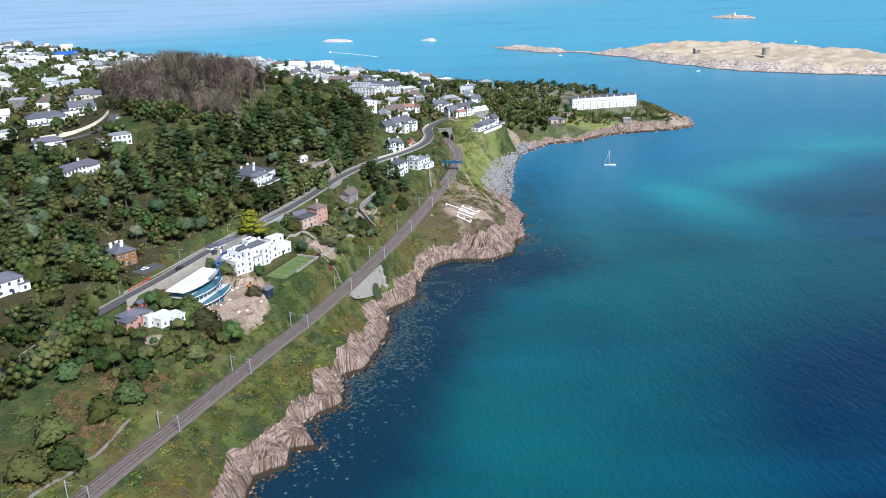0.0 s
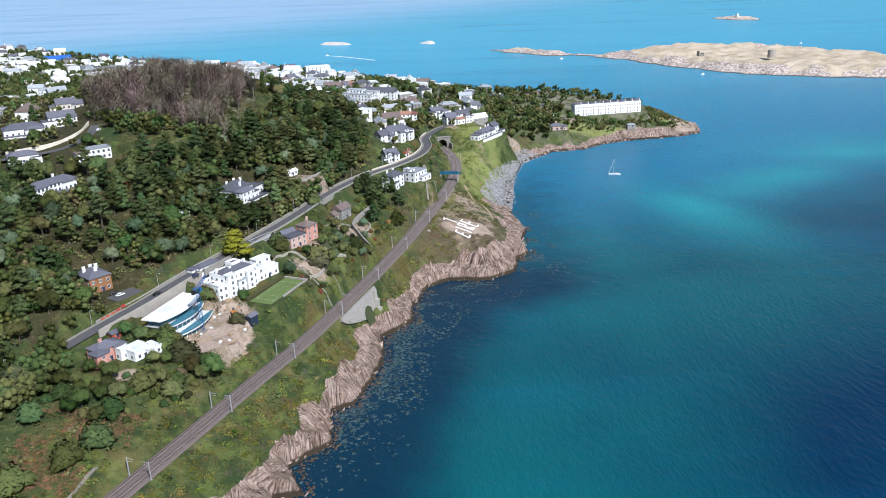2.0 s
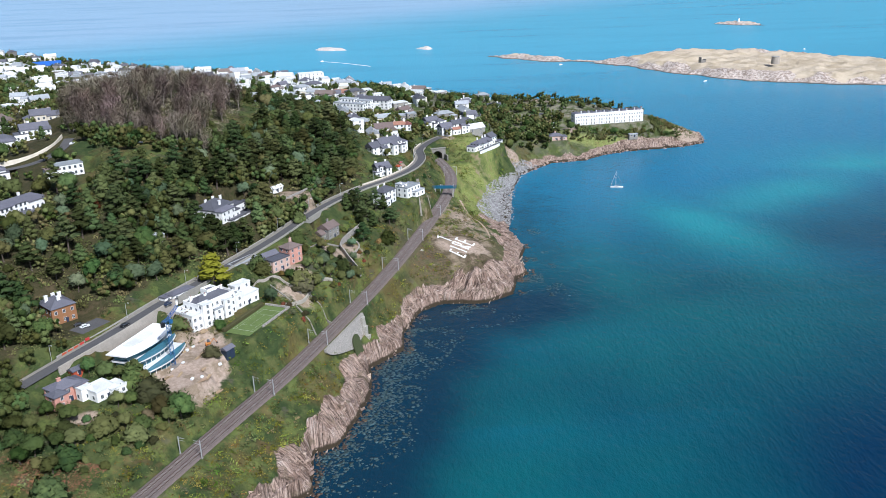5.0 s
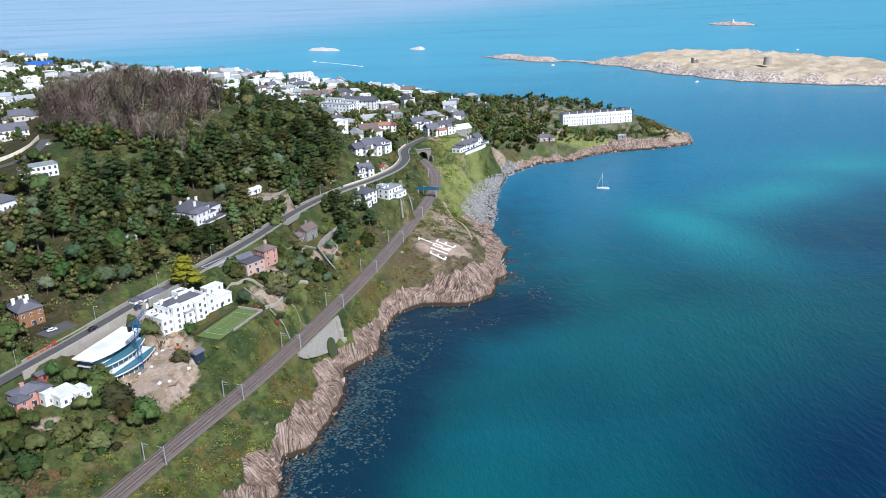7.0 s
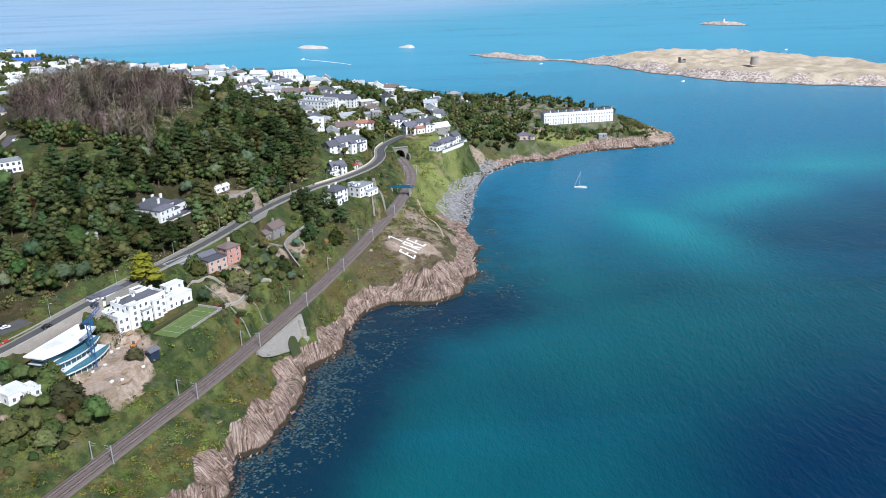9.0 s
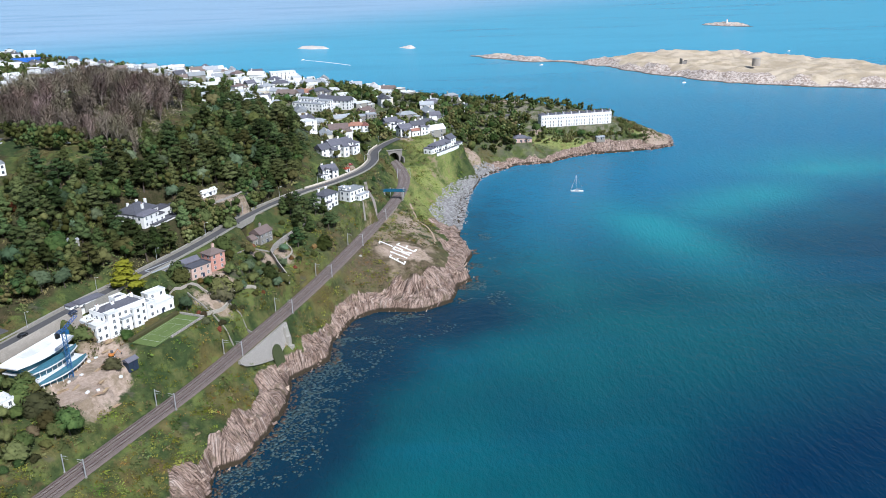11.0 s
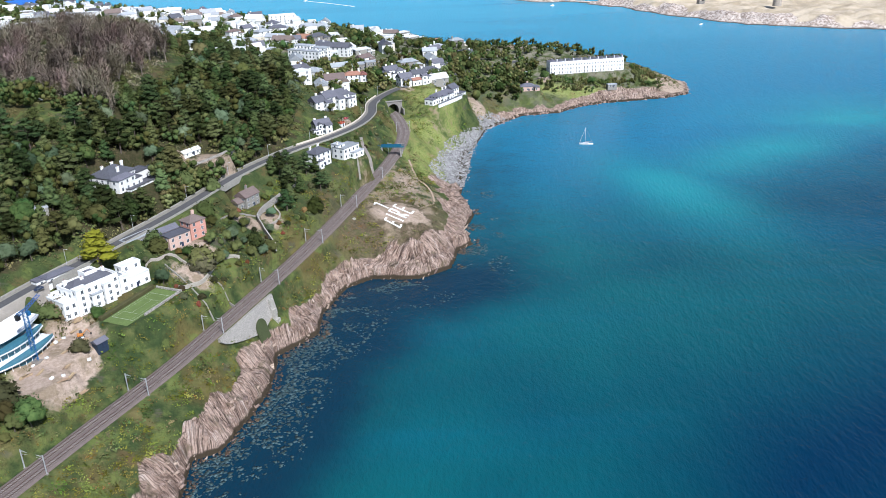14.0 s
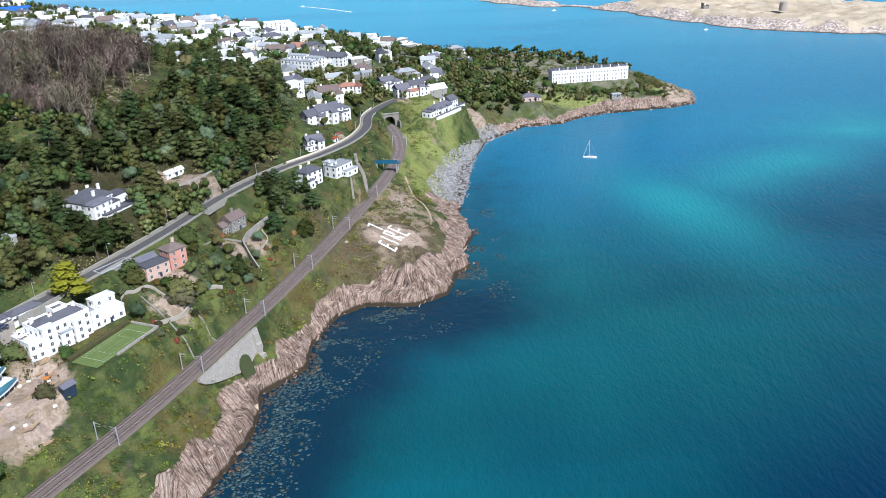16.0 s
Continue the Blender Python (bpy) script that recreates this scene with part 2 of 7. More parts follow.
def ground_material():
    m, t, bsdf = nodes_of("coastal_ground")
    p = where(t)
    big, mid, fine = noise_node(t, p, 0.022, 4), noise_node(t, p, 0.11, 5, 0.65), noise_node(t, p, 0.8, 5, 0.7)
    grass = mix(t, ramp(t, mid, 0.38, 0.62), (0.032, 0.052, 0.018), (0.070, 0.086, 0.029))
    grass = mix(t, maths(t, "MULTIPLY", ramp(t, big, 0.5, 0.64), 0.75), grass, (0.125, 0.090, 0.034))
    grass = mix(t, maths(t, "MULTIPLY", ramp(t, noise_node(t, p, 0.06, 5, 0.7), 0.55, 0.66), 0.6), grass, (0.120, 0.074, 0.036))
    grass = mix(t, maths(t, "MULTIPLY", ramp(t, noise_node(t, p, 0.09, 4, 0.6), 0.53, 0.63), 0.75), grass, (0.112, 0.138, 0.038))
    grass = mix(t, maths(t, "MULTIPLY", ramp(t, noise_node(t, p, 0.075, 5, 0.65), 0.40, 0.32), 0.8), grass, (0.082, 0.074, 0.054))
    grass = mix(t, maths(t, "MULTIPLY", ramp(t, fine, 0.48, 0.7), 0.6), grass, (0.030, 0.042, 0.014))
    fall = t.nodes.new("ShaderNodeCombineXYZ")
    t.links.new(maths(t, "MULTIPLY", attr(t, "run"), 100.0), fall.inputs[0])
    t.links.new(maths(t, "MULTIPLY", attr(t, "off"), 13.0), fall.inputs[1])
    joints = noise_node(t, fall.outputs[0], 0.95, 6, 0.78)
    lush = mix(t, ramp(t, fine, 0.35, 0.65), (0.130, 0.175, 0.042), (0.250, 0.262, 0.090))
    lush = mix(t, maths(t, "MULTIPLY", ramp(t, mid, 0.5, 0.64), 0.6), lush, (0.20, 0.155, 0.07))
    grass = mix(t, ramp(t, maths(t, "ADD", attr(t, "meadow"), maths(t, "SUBTRACT", mid, 0.5)), 0.2, 0.8), grass, lush)
    rocky = mix(t, ramp(t, mid, 0.40, 0.60), (0.40, 0.295, 0.24), (0.25, 0.172, 0.135))
    rocky = mix(t, maths(t, "MULTIPLY", ramp(t, joints, 0.53, 0.63), 0.85), rocky, (0.56, 0.475, 0.42))
    # Near-black here puts the shade of the clefts into the rock colour.
    rocky = mix(t, maths(t, "MULTIPLY", ramp(t, joints, 0.49, 0.40), 0.92), rocky, (0.050, 0.034, 0.026))
    rocky = mix(t, maths(t, "MULTIPLY", ramp(t, noise_node(t, p, 0.16, 4), 0.54, 0.66), 0.6), rocky, (0.13, 0.105, 0.062))
    rocky = mix(t, maths(t, "MULTIPLY", ramp(t, noise_node(t, p, 1.1, 4, 0.75), 0.50, 0.62), 0.45), rocky, (0.10, 0.068, 0.052))
    crack = t.nodes.new("ShaderNodeTexVoronoi")
    crack.feature = "DISTANCE_TO_EDGE"
    crack.inputs["Scale"].default_value = 0.95
    t.links.new(fall.outputs[0], crack.inputs["Vector"])
    rocky = mix(t, maths(t, "MULTIPLY", ramp(t, crack.outputs["Distance"], 0.11, 0.0), 0.6), rocky, (0.035, 0.025, 0.020))
    sep = t.nodes.new("ShaderNodeSeparateXYZ")
    t.links.new(p, sep.inputs[0])
    tide = ramp(t, maths(t, "ADD", sep.outputs["Z"], maths(t, "MULTIPLY", mid, -2.5)), 1.2, 0.0)
    rocky = mix(t, tide, rocky, (0.045, 0.034, 0.022))
    soil = mix(t, ramp(t, fine, 0.35, 0.65), (0.44, 0.345, 0.28), (0.32, 0.245, 0.19))
    soil = mix(t, maths(t, "MULTIPLY", ramp(t, mid, 0.45, 0.6), 0.6), soil, (0.17, 0.13, 0.075))
    town = mix(t, ramp(t, mid, 0.4, 0.6), (0.20, 0.185, 0.14), (0.060, 0.080, 0.026))
    edge = maths(t, "MULTIPLY", maths(t, "SUBTRACT", mid, 0.5), 1.6)
    col = mix(t, attr(t, "town"), grass, town)
    leaves = mix(t, ramp(t, fine, 0.35, 0.65), (0.030, 0.034, 0.013), (0.060, 0.048, 0.026))
    leaves = mix(t, maths(t, "MULTIPLY", ramp(t, mid, 0.52, 0.66), 0.6), leaves, (0.105, 0.075, 0.045))
    col = mix(t, maths(t, "MULTIPLY", attr(t, "litter"), 0.92), col, leaves)
    ling = mix(t, ramp(t, fine, 0.35, 0.62), (0.150, 0.105, 0.075), (0.075, 0.060, 0.034))
    ling = mix(t, maths(t, "MULTIPLY", ramp(t, mid, 0.48, 0.62), 0.55), ling, (0.070, 0.078, 0.028))
    col = mix(t, maths(t, "MULTIPLY", attr(t, "heath"), 0.9), col, ling)
    col = mix(t, ramp(t, maths(t, "ADD", attr(t, "soil"), edge), 0.35, 0.65), col, soil)
    col = mix(t, ramp(t, maths(t, "ADD", attr(t, "rock"), edge), 0.35, 0.65), col, rocky)
    stones = mix(t, ramp(t, fine, 0.4, 0.6), (0.30, 0.295, 0.29), (0.11, 0.105, 0.10))
    col = mix(t, ramp(t, maths(t, "ADD", attr(t, "shingle"), maths(t, "MULTIPLY", edge, 0.5)), 0.35, 0.6), col, stones)
    col = mix(t, tide, col, (0.045, 0.034, 0.022))
    t.links.new(col, bsdf.inputs["Base Color"])
    bsdf.inputs["Roughness"].default_value = 0.95
    bsdf.inputs["Specular IOR Level"].default_value = 0.15
    bump(t, bsdf, maths(t, "ADD", maths(t, "ADD", fine, mid), maths(t, "MULTIPLY", maths(t, "MULTIPLY", joints, attr(t, "rock")), 1.0)), 0.9, 0.8)
    return m


def sea_material():
    m, t, bsdf = nodes_of("sea_water")
    p = where(t)
    big = noise_node(t, p, 0.0022, 4)
    sep = t.nodes.new("ShaderNodeSeparateXYZ")
    t.links.new(p, sep.inputs[0])
    st = t.nodes.new("ShaderNodeMapping")
    st.inputs["Scale"].default_value = (0.35, 1.6, 1.0)
    t.links.new(p, st.inputs["Vector"])
    streak = noise_node(t, st.outputs[0], 0.006, 5, 0.6)
    col = mix(t, ramp(t, big, 0.36, 0.62), (0.003, 0.044, 0.074), (0.007, 0.096, 0.104))
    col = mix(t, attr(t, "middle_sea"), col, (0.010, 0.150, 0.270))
    col = mix(t, attr(t, "deep"), col, (0.001, 0.022, 0.056))
    col = mix(t, attr(t, "sandbank"), col, (0.022, 0.270, 0.290))
    # Far water tone with sky and cloud reflections painted into the base colour.
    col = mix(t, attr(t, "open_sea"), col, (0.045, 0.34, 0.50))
    col = mix(t, attr(t, "cloud_glare"), col, (0.36, 0.47, 0.64))
    col = mix(t, maths(t, "MULTIPLY", ramp(t, streak, 0.45, 0.72), 0.22), col, (0.006, 0.125, 0.24))
    reef = ramp(t, maths(t, "ADD", attr(t, "inshore"), maths(t, "MULTIPLY", maths(t, "SUBTRACT", noise_node(t, p, 0.05, 4), 0.5), 0.35)), 0.05, 0.85)
    col = mix(t, reef, col, (0.004, 0.026, 0.048))
    t.links.new(col, bsdf.inputs["Base Color"])
    bsdf.inputs["Roughness"].default_value = 0.22
    bsdf.inputs["IOR"].default_value = 1.33
    bsdf.inputs["Specular IOR Level"].default_value = 0.4
    mp = t.nodes.new("ShaderNodeMapping")
    mp.inputs["Rotation"].default_value, mp.inputs["Scale"].default_value = (0, 0, 0.35), (1.0, 0.45, 1.0)
    t.links.new(p, mp.inputs["Vector"])
    waves = maths(t, "ADD", noise_node(t, mp.outputs[0], 0.35, 4, 0.55), maths(t, "MULTIPLY", noise_node(t, mp.outputs[0], 0.06, 3), 1.5))
    waves = maths(t, "ADD", waves, maths(t, "MULTIPLY", noise_node(t, mp.outputs[0], 0.9, 3, 0.6), 0.5))
    bump(t, bsdf, waves, 0.5, 1.3)
    return m


GROUND, SEA = ground_material(), sea_material()

# ---- plan ----
# Shoreline of the mainland, from the near cliff round the headland and along the far side.
COAST = [(-140, 150), (-92, 240), (-70, 300), (-69, 312), (-57, 319), (-57, 331), (-46, 332), (-54, 352), (-46, 360), (-38, 367), (-40, 396), (-30, 401),
         (-22, 425), (-17, 446), (-18, 473), (-1, 493), (-1, 515), (9, 543), (22, 553), (48, 551), (66, 563), (71, 587), (80, 597), (77, 620),
         (84, 645), (77, 684), (84, 727), (92, 790), (106, 845), (125, 870), (143, 889), (177, 894), (199, 914), (226, 925), (288, 936),
         (312, 948), (322, 990), (300, 1045), (240, 1095), (180, 1150)]
FAR_COAST = [(100, 1210), (30, 1330), (-90, 1460), (-260, 1590), (-500, 1770), (-668, 1923), (-765, 2015), (-830, 2060), (-900, 2140), (-1100, 2190), (-1700, 2230), (-1700, -300), (-330, -300), (-200, 30)]
RAIL = [(-142, 226, 22), (-121, 276, 22), (-94, 338, 22), (-73.5, 385, 22), (-53, 431, 22), (-33, 485, 22), (-15, 535, 22.5), (4, 593, 24),
        (20, 650, 25), (33, 704, 26), (38, 744, 27), (36, 774, 28.3), (29.5, 806, 29), (21, 836, 29)]
ROAD = [(-240, 235, 30), (-197, 305, 34), (-178, 343, 36), (-169, 364, 39), (-147, 392, 45), (-126, 424, 48.5), (-112, 452, 50), (-96, 482, 51), (-72, 533, 52),
        (-51, 590, 52), (-30, 636, 50), (-8, 672, 48), (8, 710, 45.5), (15, 750, 43), (15, 795, 40.5), (30, 832, 41), (58, 880, 38), (100, 935, 33), (150, 985, 31)]
HILL_ROAD = [(-330, 520, 88), (-262, 560, 87), (-222, 585, 88), (-207, 600, 93), (-208, 622, 96)]
CLIFF_TOP = [(-102, 270, 16), (-85, 303, 15), (-80, 317, 15), (-67, 342, 15), (-57, 372, 14), (-43, 397, 13), (-36, 428, 12), (-30, 455, 10), (-18, 505, 13),
             (-6, 530, 14), (12, 566, 12), (41, 572, 11), (56, 582, 11), (62, 604, 12), (62, 640, 12), (60, 690, 10), (60, 730, 8), (72, 782, 8), (100, 852, 9)]
HEADLAND_SPOTS = [(22, 602, 24), (46, 607, 20), (29, 584, 19), (33, 640, 23), (44, 660, 21), (48, 700, 20), (52, 745, 21), (56, 790, 29), (70, 822, 35), (88, 836, 33), (92, 862, 22), (120, 900, 17), (148, 920, 16.5), (150, 950, 22), (180, 940, 20), (178, 952, 23), (215, 958, 23), (255, 968, 23), (250, 948, 13), (290, 960, 10)]
TOWN_SPOTS = [(270, 1000, 20), (137, 1030, 38), (174, 1048, 35), (220, 1040, 27), (100, 990, 34), (78, 1000, 36), (32, 926, 37), (-9, 832, 50), (-47, 880, 55), (-47, 815, 58), (-30, 1124, 40), (-190, 1110, 45), (-126, 1285, 28), (-380, 1160, 45), (-410, 886, 62), (-660, 1454, 24), (-690, 1770, 8), (-300, 1450, 26), (-600, 1000, 55), (-118, 384, 38)]
GARDEN_SPOTS = [(-137, 380, 38.5), (-108, 428, 37), (-96, 428, 35.5), (-88, 452, 39.5), (-67, 452, 38.4), (-55, 446, 33), (-60, 500, 45), (-52, 516, 45), (-36, 500, 33), (-44, 571, 40), (-15, 560, 31), (-10, 630, 42), (6, 647, 42), (14, 690, 36), (-22, 600, 40), (-90, 372, 28), (-110, 340, 28), (-136, 307, 30), (-150, 340, 35), (-155, 440, 50)]
SLOPE_SPOTS = [(-165, 410, 58), (-186, 380, 60), (-200, 330, 50), (-260, 330, 62), (-230, 400, 78), (-185, 450, 71), (-202, 520, 78), (-190, 566, 86), (-150, 500, 74), (-130, 480, 62), (-100, 540, 64), (-82, 556, 63.5), (-70, 586, 62), (-120, 580, 82), (-153, 572, 94), (-130, 590, 90), (-95, 640, 84), (-60, 660, 68), (-50, 740, 70), (-100, 720, 92)]
WOOD_SPOTS = [(-160, 680, 104), (-215, 700, 105), (-190, 760, 102), (-140, 800, 88), (-220, 620, 97), (-250, 630, 88), (-240, 655, 90), (-300, 600, 86), (-310, 705, 88), (-300, 800, 85), (-90, 960, 58), (-12, 741, 50), (-15, 688, 47), (5, 830, 45), (-400, 500, 100), (-500, 700, 85), (-700, 300, 90), (-420, 200, 60)]
SPOTS = HEADLAND_SPOTS + TOWN_SPOTS + GARDEN_SPOTS + SLOPE_SPOTS + WOOD_SPOTS


def along(line, step):
    """Even points on a smooth curve through the line's corners."""
    pts = np.array(line, float)
    ext = np.vstack([2 * pts[0] - pts[1], pts, 2 * pts[-1] - pts[-2]])
    out = []
    for i in range(1, len(ext) - 2):
        a, b, c, d = ext[i - 1:i + 3]
        n = max(2, int(np.linalg.norm(c - b) / step))
        for u in np.arange(n) / n:
            out.append(0.5 * (2 * b + (c - a) * u + (2 * a - 5 * b + 4 * c - d) * u ** 2 + (3 * b - a - 3 * c + d) * u ** 3))
    out.append(pts[-1])
    return np.array(out)


RAIL_PTS, ROAD_PTS, HILL_PTS = along(RAIL, 2.0), along(ROAD, 2.5), along(HILL_ROAD, 3.0)
LAND = np.array(COAST + FAR_COAST, float)
TABLE = np.random.RandomState(4).rand(256, 256)


def grain(x, y, size, shift=0.0):
    """Smooth value noise from 0 to 1 with features of that size."""
    x, y = np.asarray(x, float) / size + shift, np.asarray(y, float) / size + shift * 1.7
    i, j = np.floor(x).astype(int), np.floor(y).astype(int)
    u, v = x - i, y - j
    u, v = u * u * (3 - 2 * u), v * v * (3 - 2 * v)
    a, b, c, d = (TABLE[(i + p) % 256, (j + q) % 256] for p, q in ((0, 0), (1, 0), (0, 1), (1, 1)))
    return (a * (1 - u) + b * u) * (1 - v) + (c * (1 - u) + d * u) * v


def to_line(x, y, pts):
    """Distance to a line of points, and the height of the nearest place on it."""
    best, level = np.full(x.shape, 1e9), np.zeros(x.shape)
    for p, q in zip(pts[:-1], pts[1:]):
        dx, dy = q[0] - p[0], q[1] - p[1]
        u = np.clip(((x - p[0]) * dx + (y - p[1]) * dy) / (dx * dx + dy * dy), 0, 1)
        d = np.hypot(x - p[0] - u * dx, y - p[1] - u * dy)
        near = d < best
        best = np.where(near, d, best)
        if len(p) > 2:
            level = np.where(near, p[2] + u * (q[2] - p[2]), level)
    return best, level


def shore(x, y, loop):
    """Signed distance to a closed shoreline, positive on land."""
    best, inside = np.full(x.shape, 1e9), np.zeros(x.shape, bool)
    for p, q in zip(loop, np.roll(loop, -1, 0)):
        dx, dy = q - p
        u = np.clip(((x - p[0]) * dx + (y - p[1]) * dy) / (dx * dx + dy * dy), 0, 1)
        best = np.minimum(best, np.hypot(x - p[0] - u * dx, y - p[1] - u * dy))
        if dy:
            inside ^= ((p[1] > y) != (q[1] > y)) & (x < p[0] + (y - p[1]) * dx / dy)
    return np.where(inside, best, -best)


def shore_run(x, y):
    """How far along the shoreline the nearest point of it lies."""
    best, run, total = np.full(x.shape, 1e9), np.zeros(x.shape), 0.0
    for p, q in zip(LAND[:len(COAST) - 1], LAND[1:len(COAST)]):
        dx, dy = q - p
        size = math.hypot(dx, dy)
        u = np.clip(((x - p[0]) * dx + (y - p[1]) * dy) / size ** 2, 0, 1)
        dist = np.hypot(x - p[0] - u * dx, y - p[1] - u * dy)
        run = np.where(dist < best, total + u * size, run)
        best = np.minimum(best, dist)
        total += size
    return run


def smooth(v, lo, hi):
    u = np.clip((v - lo) / (hi - lo), 0, 1)
    return u * u * (3 - 2 * u)


coast_pts = np.array([(x, y, 0.0) for x, y in COAST + FAR_COAST[:10]])
knots = np.vstack([coast_pts[2:], along(CLIFF_TOP, 30), along(RAIL[1:-1], 22), along(ROAD[1:], 30), along(HILL_ROAD, 40), np.array(SPOTS, float)])
gap = np.hypot(knots[:, None, 0] - knots[None, :, 0], knots[:, None, 1] - knots[None, :, 1])
weights = np.linalg.solve(np.block([[-gap - 0.6 * np.eye(len(knots)), np.ones((len(knots), 1))], [np.ones((1, len(knots))), np.zeros((1, 1))]]), np.append(knots[:, 2], 0))

PADS = []   # level building plots: x, y, half width, half depth, turn, height


def natural(x, y):
    z = np.full(x.shape, weights[-1])
    for k, w in zip(knots, weights):
        z -= w * np.hypot(x - k[0], y - k[1])
    return z


def tip_stone(x, y):
    """Bare pale granite at the end of the headland."""
    return np.exp(-(((x - 303) / 20) ** 2 + ((y - 965) / 40) ** 2) ** 2)


def terrain(x, y):
    """Height of the ground, with the railway, roads and building plots cut into it; also the shore distance and the rock share."""
    x, y = np.asarray(x, float), np.asarray(y, float)
    d = shore(x, y, LAND)
    z = np.maximum(natural(x, y), 0.2)
    z += (grain(x, y, 14) - 0.5) * 1.6 * smooth(d, 10, 40) + (grain(x, y, 5, 3.3) - 0.5) * 0.7
    rail_d, rail_z = to_line(x, y, RAIL_PTS[::3])
    sign = np.exp(-(((x - 36) / 26) ** 2 + ((y - 610) / 26) ** 2) ** 2)
    south = 1 - smooth(y, 690, 720)
    rock = south * (1 - smooth(z + (grain(x, y, 11, 5) - 0.5) * 8, 8.5, 12)) * smooth(rail_d, 8, 13) * (1 - sign)
    rock = np.maximum(rock, smooth(y, 850, 880) * (1 - smooth(d + (grain(x, y, 9, 2) - 0.5) * 10, 8, 15)))
    rock = np.where(d < 0, 1, rock) * (1 - 0.9 * tip_stone(x, y) * (d > 3))
    beach = smooth(y, 685, 705) * (1 - smooth(y, 852, 872)) * (x > 40)
    rock = rock * (1 - beach * 0.6)
    near_cliff = (y > 200) & (y < 1120) & (x > -160)
    run = shore_run(x, y)
    rib = run - 0.45 * d + (grain(x, y, 9, 4) - 0.5) * 2.5
    flute = np.abs(grain(rib, d * 0.14, 7.5, 1) - 0.5) * -9.5 + np.abs(grain(rib, d * 0.22, 3.1, 3) - 0.5) * -7.5 + np.abs(grain(rib, d * 0.3, 1.6, 5) - 0.5) * -2.4
    flute += (np.floor(grain(rib, d * 0.5, 6.0, 8) * 4) / 4 - 0.4) * 2.6
    lift = 4.2 + flute + (grain(x, y, 8, 7) - 0.5) * 3.2 + (grain(x, y, 2.4, 9) - 0.5) * 0.9
    z = np.where(near_cliff, z + rock * lift * np.clip((z + 1.5) / 5, 0.25, 1) * (1 - beach) * np.where(y > 850, 0.3, 1), z)
    foot = (0.5 + 4.5 * smooth(d, 0, 4) + 1.8 * grain(rib, d, 2.2, 6)) * np.where(y > 850, 0.45, 1)
    z = np.where(near_cliff & (d > 0) & (rock > 0.3) & (beach < 0.5), np.maximum(z, foot * smooth(d, -0.5, 1.5)), z)
    z = np.where(d < 0, np.minimum(z * 0 - 0.25 * np.abs(d) - 0.1 + np.where(near_cliff & (d > -9), np.clip(lift * 0.35, -1, 0.05), 0), 3), z)
    for pts, flat, slope, drop in ((RAIL_PTS, 5.0, 9.0, 0.5), (ROAD_PTS, 5.5, 11.0, 0.25), (HILL_PTS, 4.5, 10, 0.25)):
        dist, level = to_line(x, y, pts[::3])
        keep = smooth(dist, flat, slope)
        cut = z * keep + (level - drop) * (1 - keep)
        z = np.where((y < 821) | (np.abs(x - 30) > 25), cut, z) if pts is RAIL_PTS else np.where(d > 3, cut, z)
    for px, py, hw, hd, turn, level in PADS:
        c, s = math.cos(radians(turn)), math.sin(radians(turn))
        u, v = (x - px) * c + (y - py) * s, -(x - px) * s + (y - py) * c
        out = np.hypot(np.maximum(np.abs(u) - hw, 0), np.maximum(np.abs(v) - hd, 0))
        keep = smooth(out, 0.8, 6)
        z = z * keep + (level - 0.05) * (1 - keep)
    return z, d, rock


def height(x, y):
    return float(terrain(np.array([x]), np.array([y]))[0][0])


# ---- building helpers ----
def link(name, bm, material, parent=None, label=""):
    me = bpy.data.meshes.new(name)
    bm.to_mesh(me)
    bm.free()
    me.materials.append(material)
    ob = new(name, me)
    if parent is not None:
        ob.parent = parent
    if label:
        tagged(ob, label)
    return ob


part = link


def share(name, me, parent, m=None):
    """One more piece on a mesh that is there already."""
    ob = new(name, me)
    ob.parent = parent
    if m is not None:
        ob.matrix_basis = m
    return ob


def thing(name, m, label, category, group="", kind=""):
    ob = new(name)
    ob.empty_display_size = 0.5
    ob.matrix_basis = m
    return tagged(ob, label, category, group, kind)


def box(bm, x, y, z, w, d, h, bevel=0.0, turn=0.0):
    """A block with its base centre at x, y, z."""
    r = bmesh.ops.create_cube(bm, size=1, matrix=Matrix.Translation((x, y, z + h / 2)) @ Matrix.Rotation(turn, 4, "Z") @ Matrix.Diagonal((w, d, h, 1)))
    if bevel:
        bmesh.ops.bevel(bm, geom=list({e for v in r["verts"] for e in v.link_edges}), offset=bevel, segments=1, affect="EDGES")
    return r["verts"]


def bar(bm, a, b, r0, r1=None, sides=6):
    a, b = Vector(a), Vector(b)
    q = (b - a).to_track_quat("Z", "Y").to_matrix().to_4x4()
    bmesh.ops.create_cone(bm, cap_ends=True, segments=sides, radius1=r0, radius2=r0 if r1 is None else r1, depth=(b - a).length, matrix=Matrix.Translation((a + b) / 2) @ q)


def raw_mesh(name, verts, faces, material, smooth_shade=False):
    me = bpy.data.meshes.new(name)
    me.from_pydata([tuple(v) for v in verts], [], [tuple(f) for f in faces])
    me.materials.append(material)
    if smooth_shade:
        me.polygons.foreach_set("use_smooth", [True] * len(me.polygons))
    return me


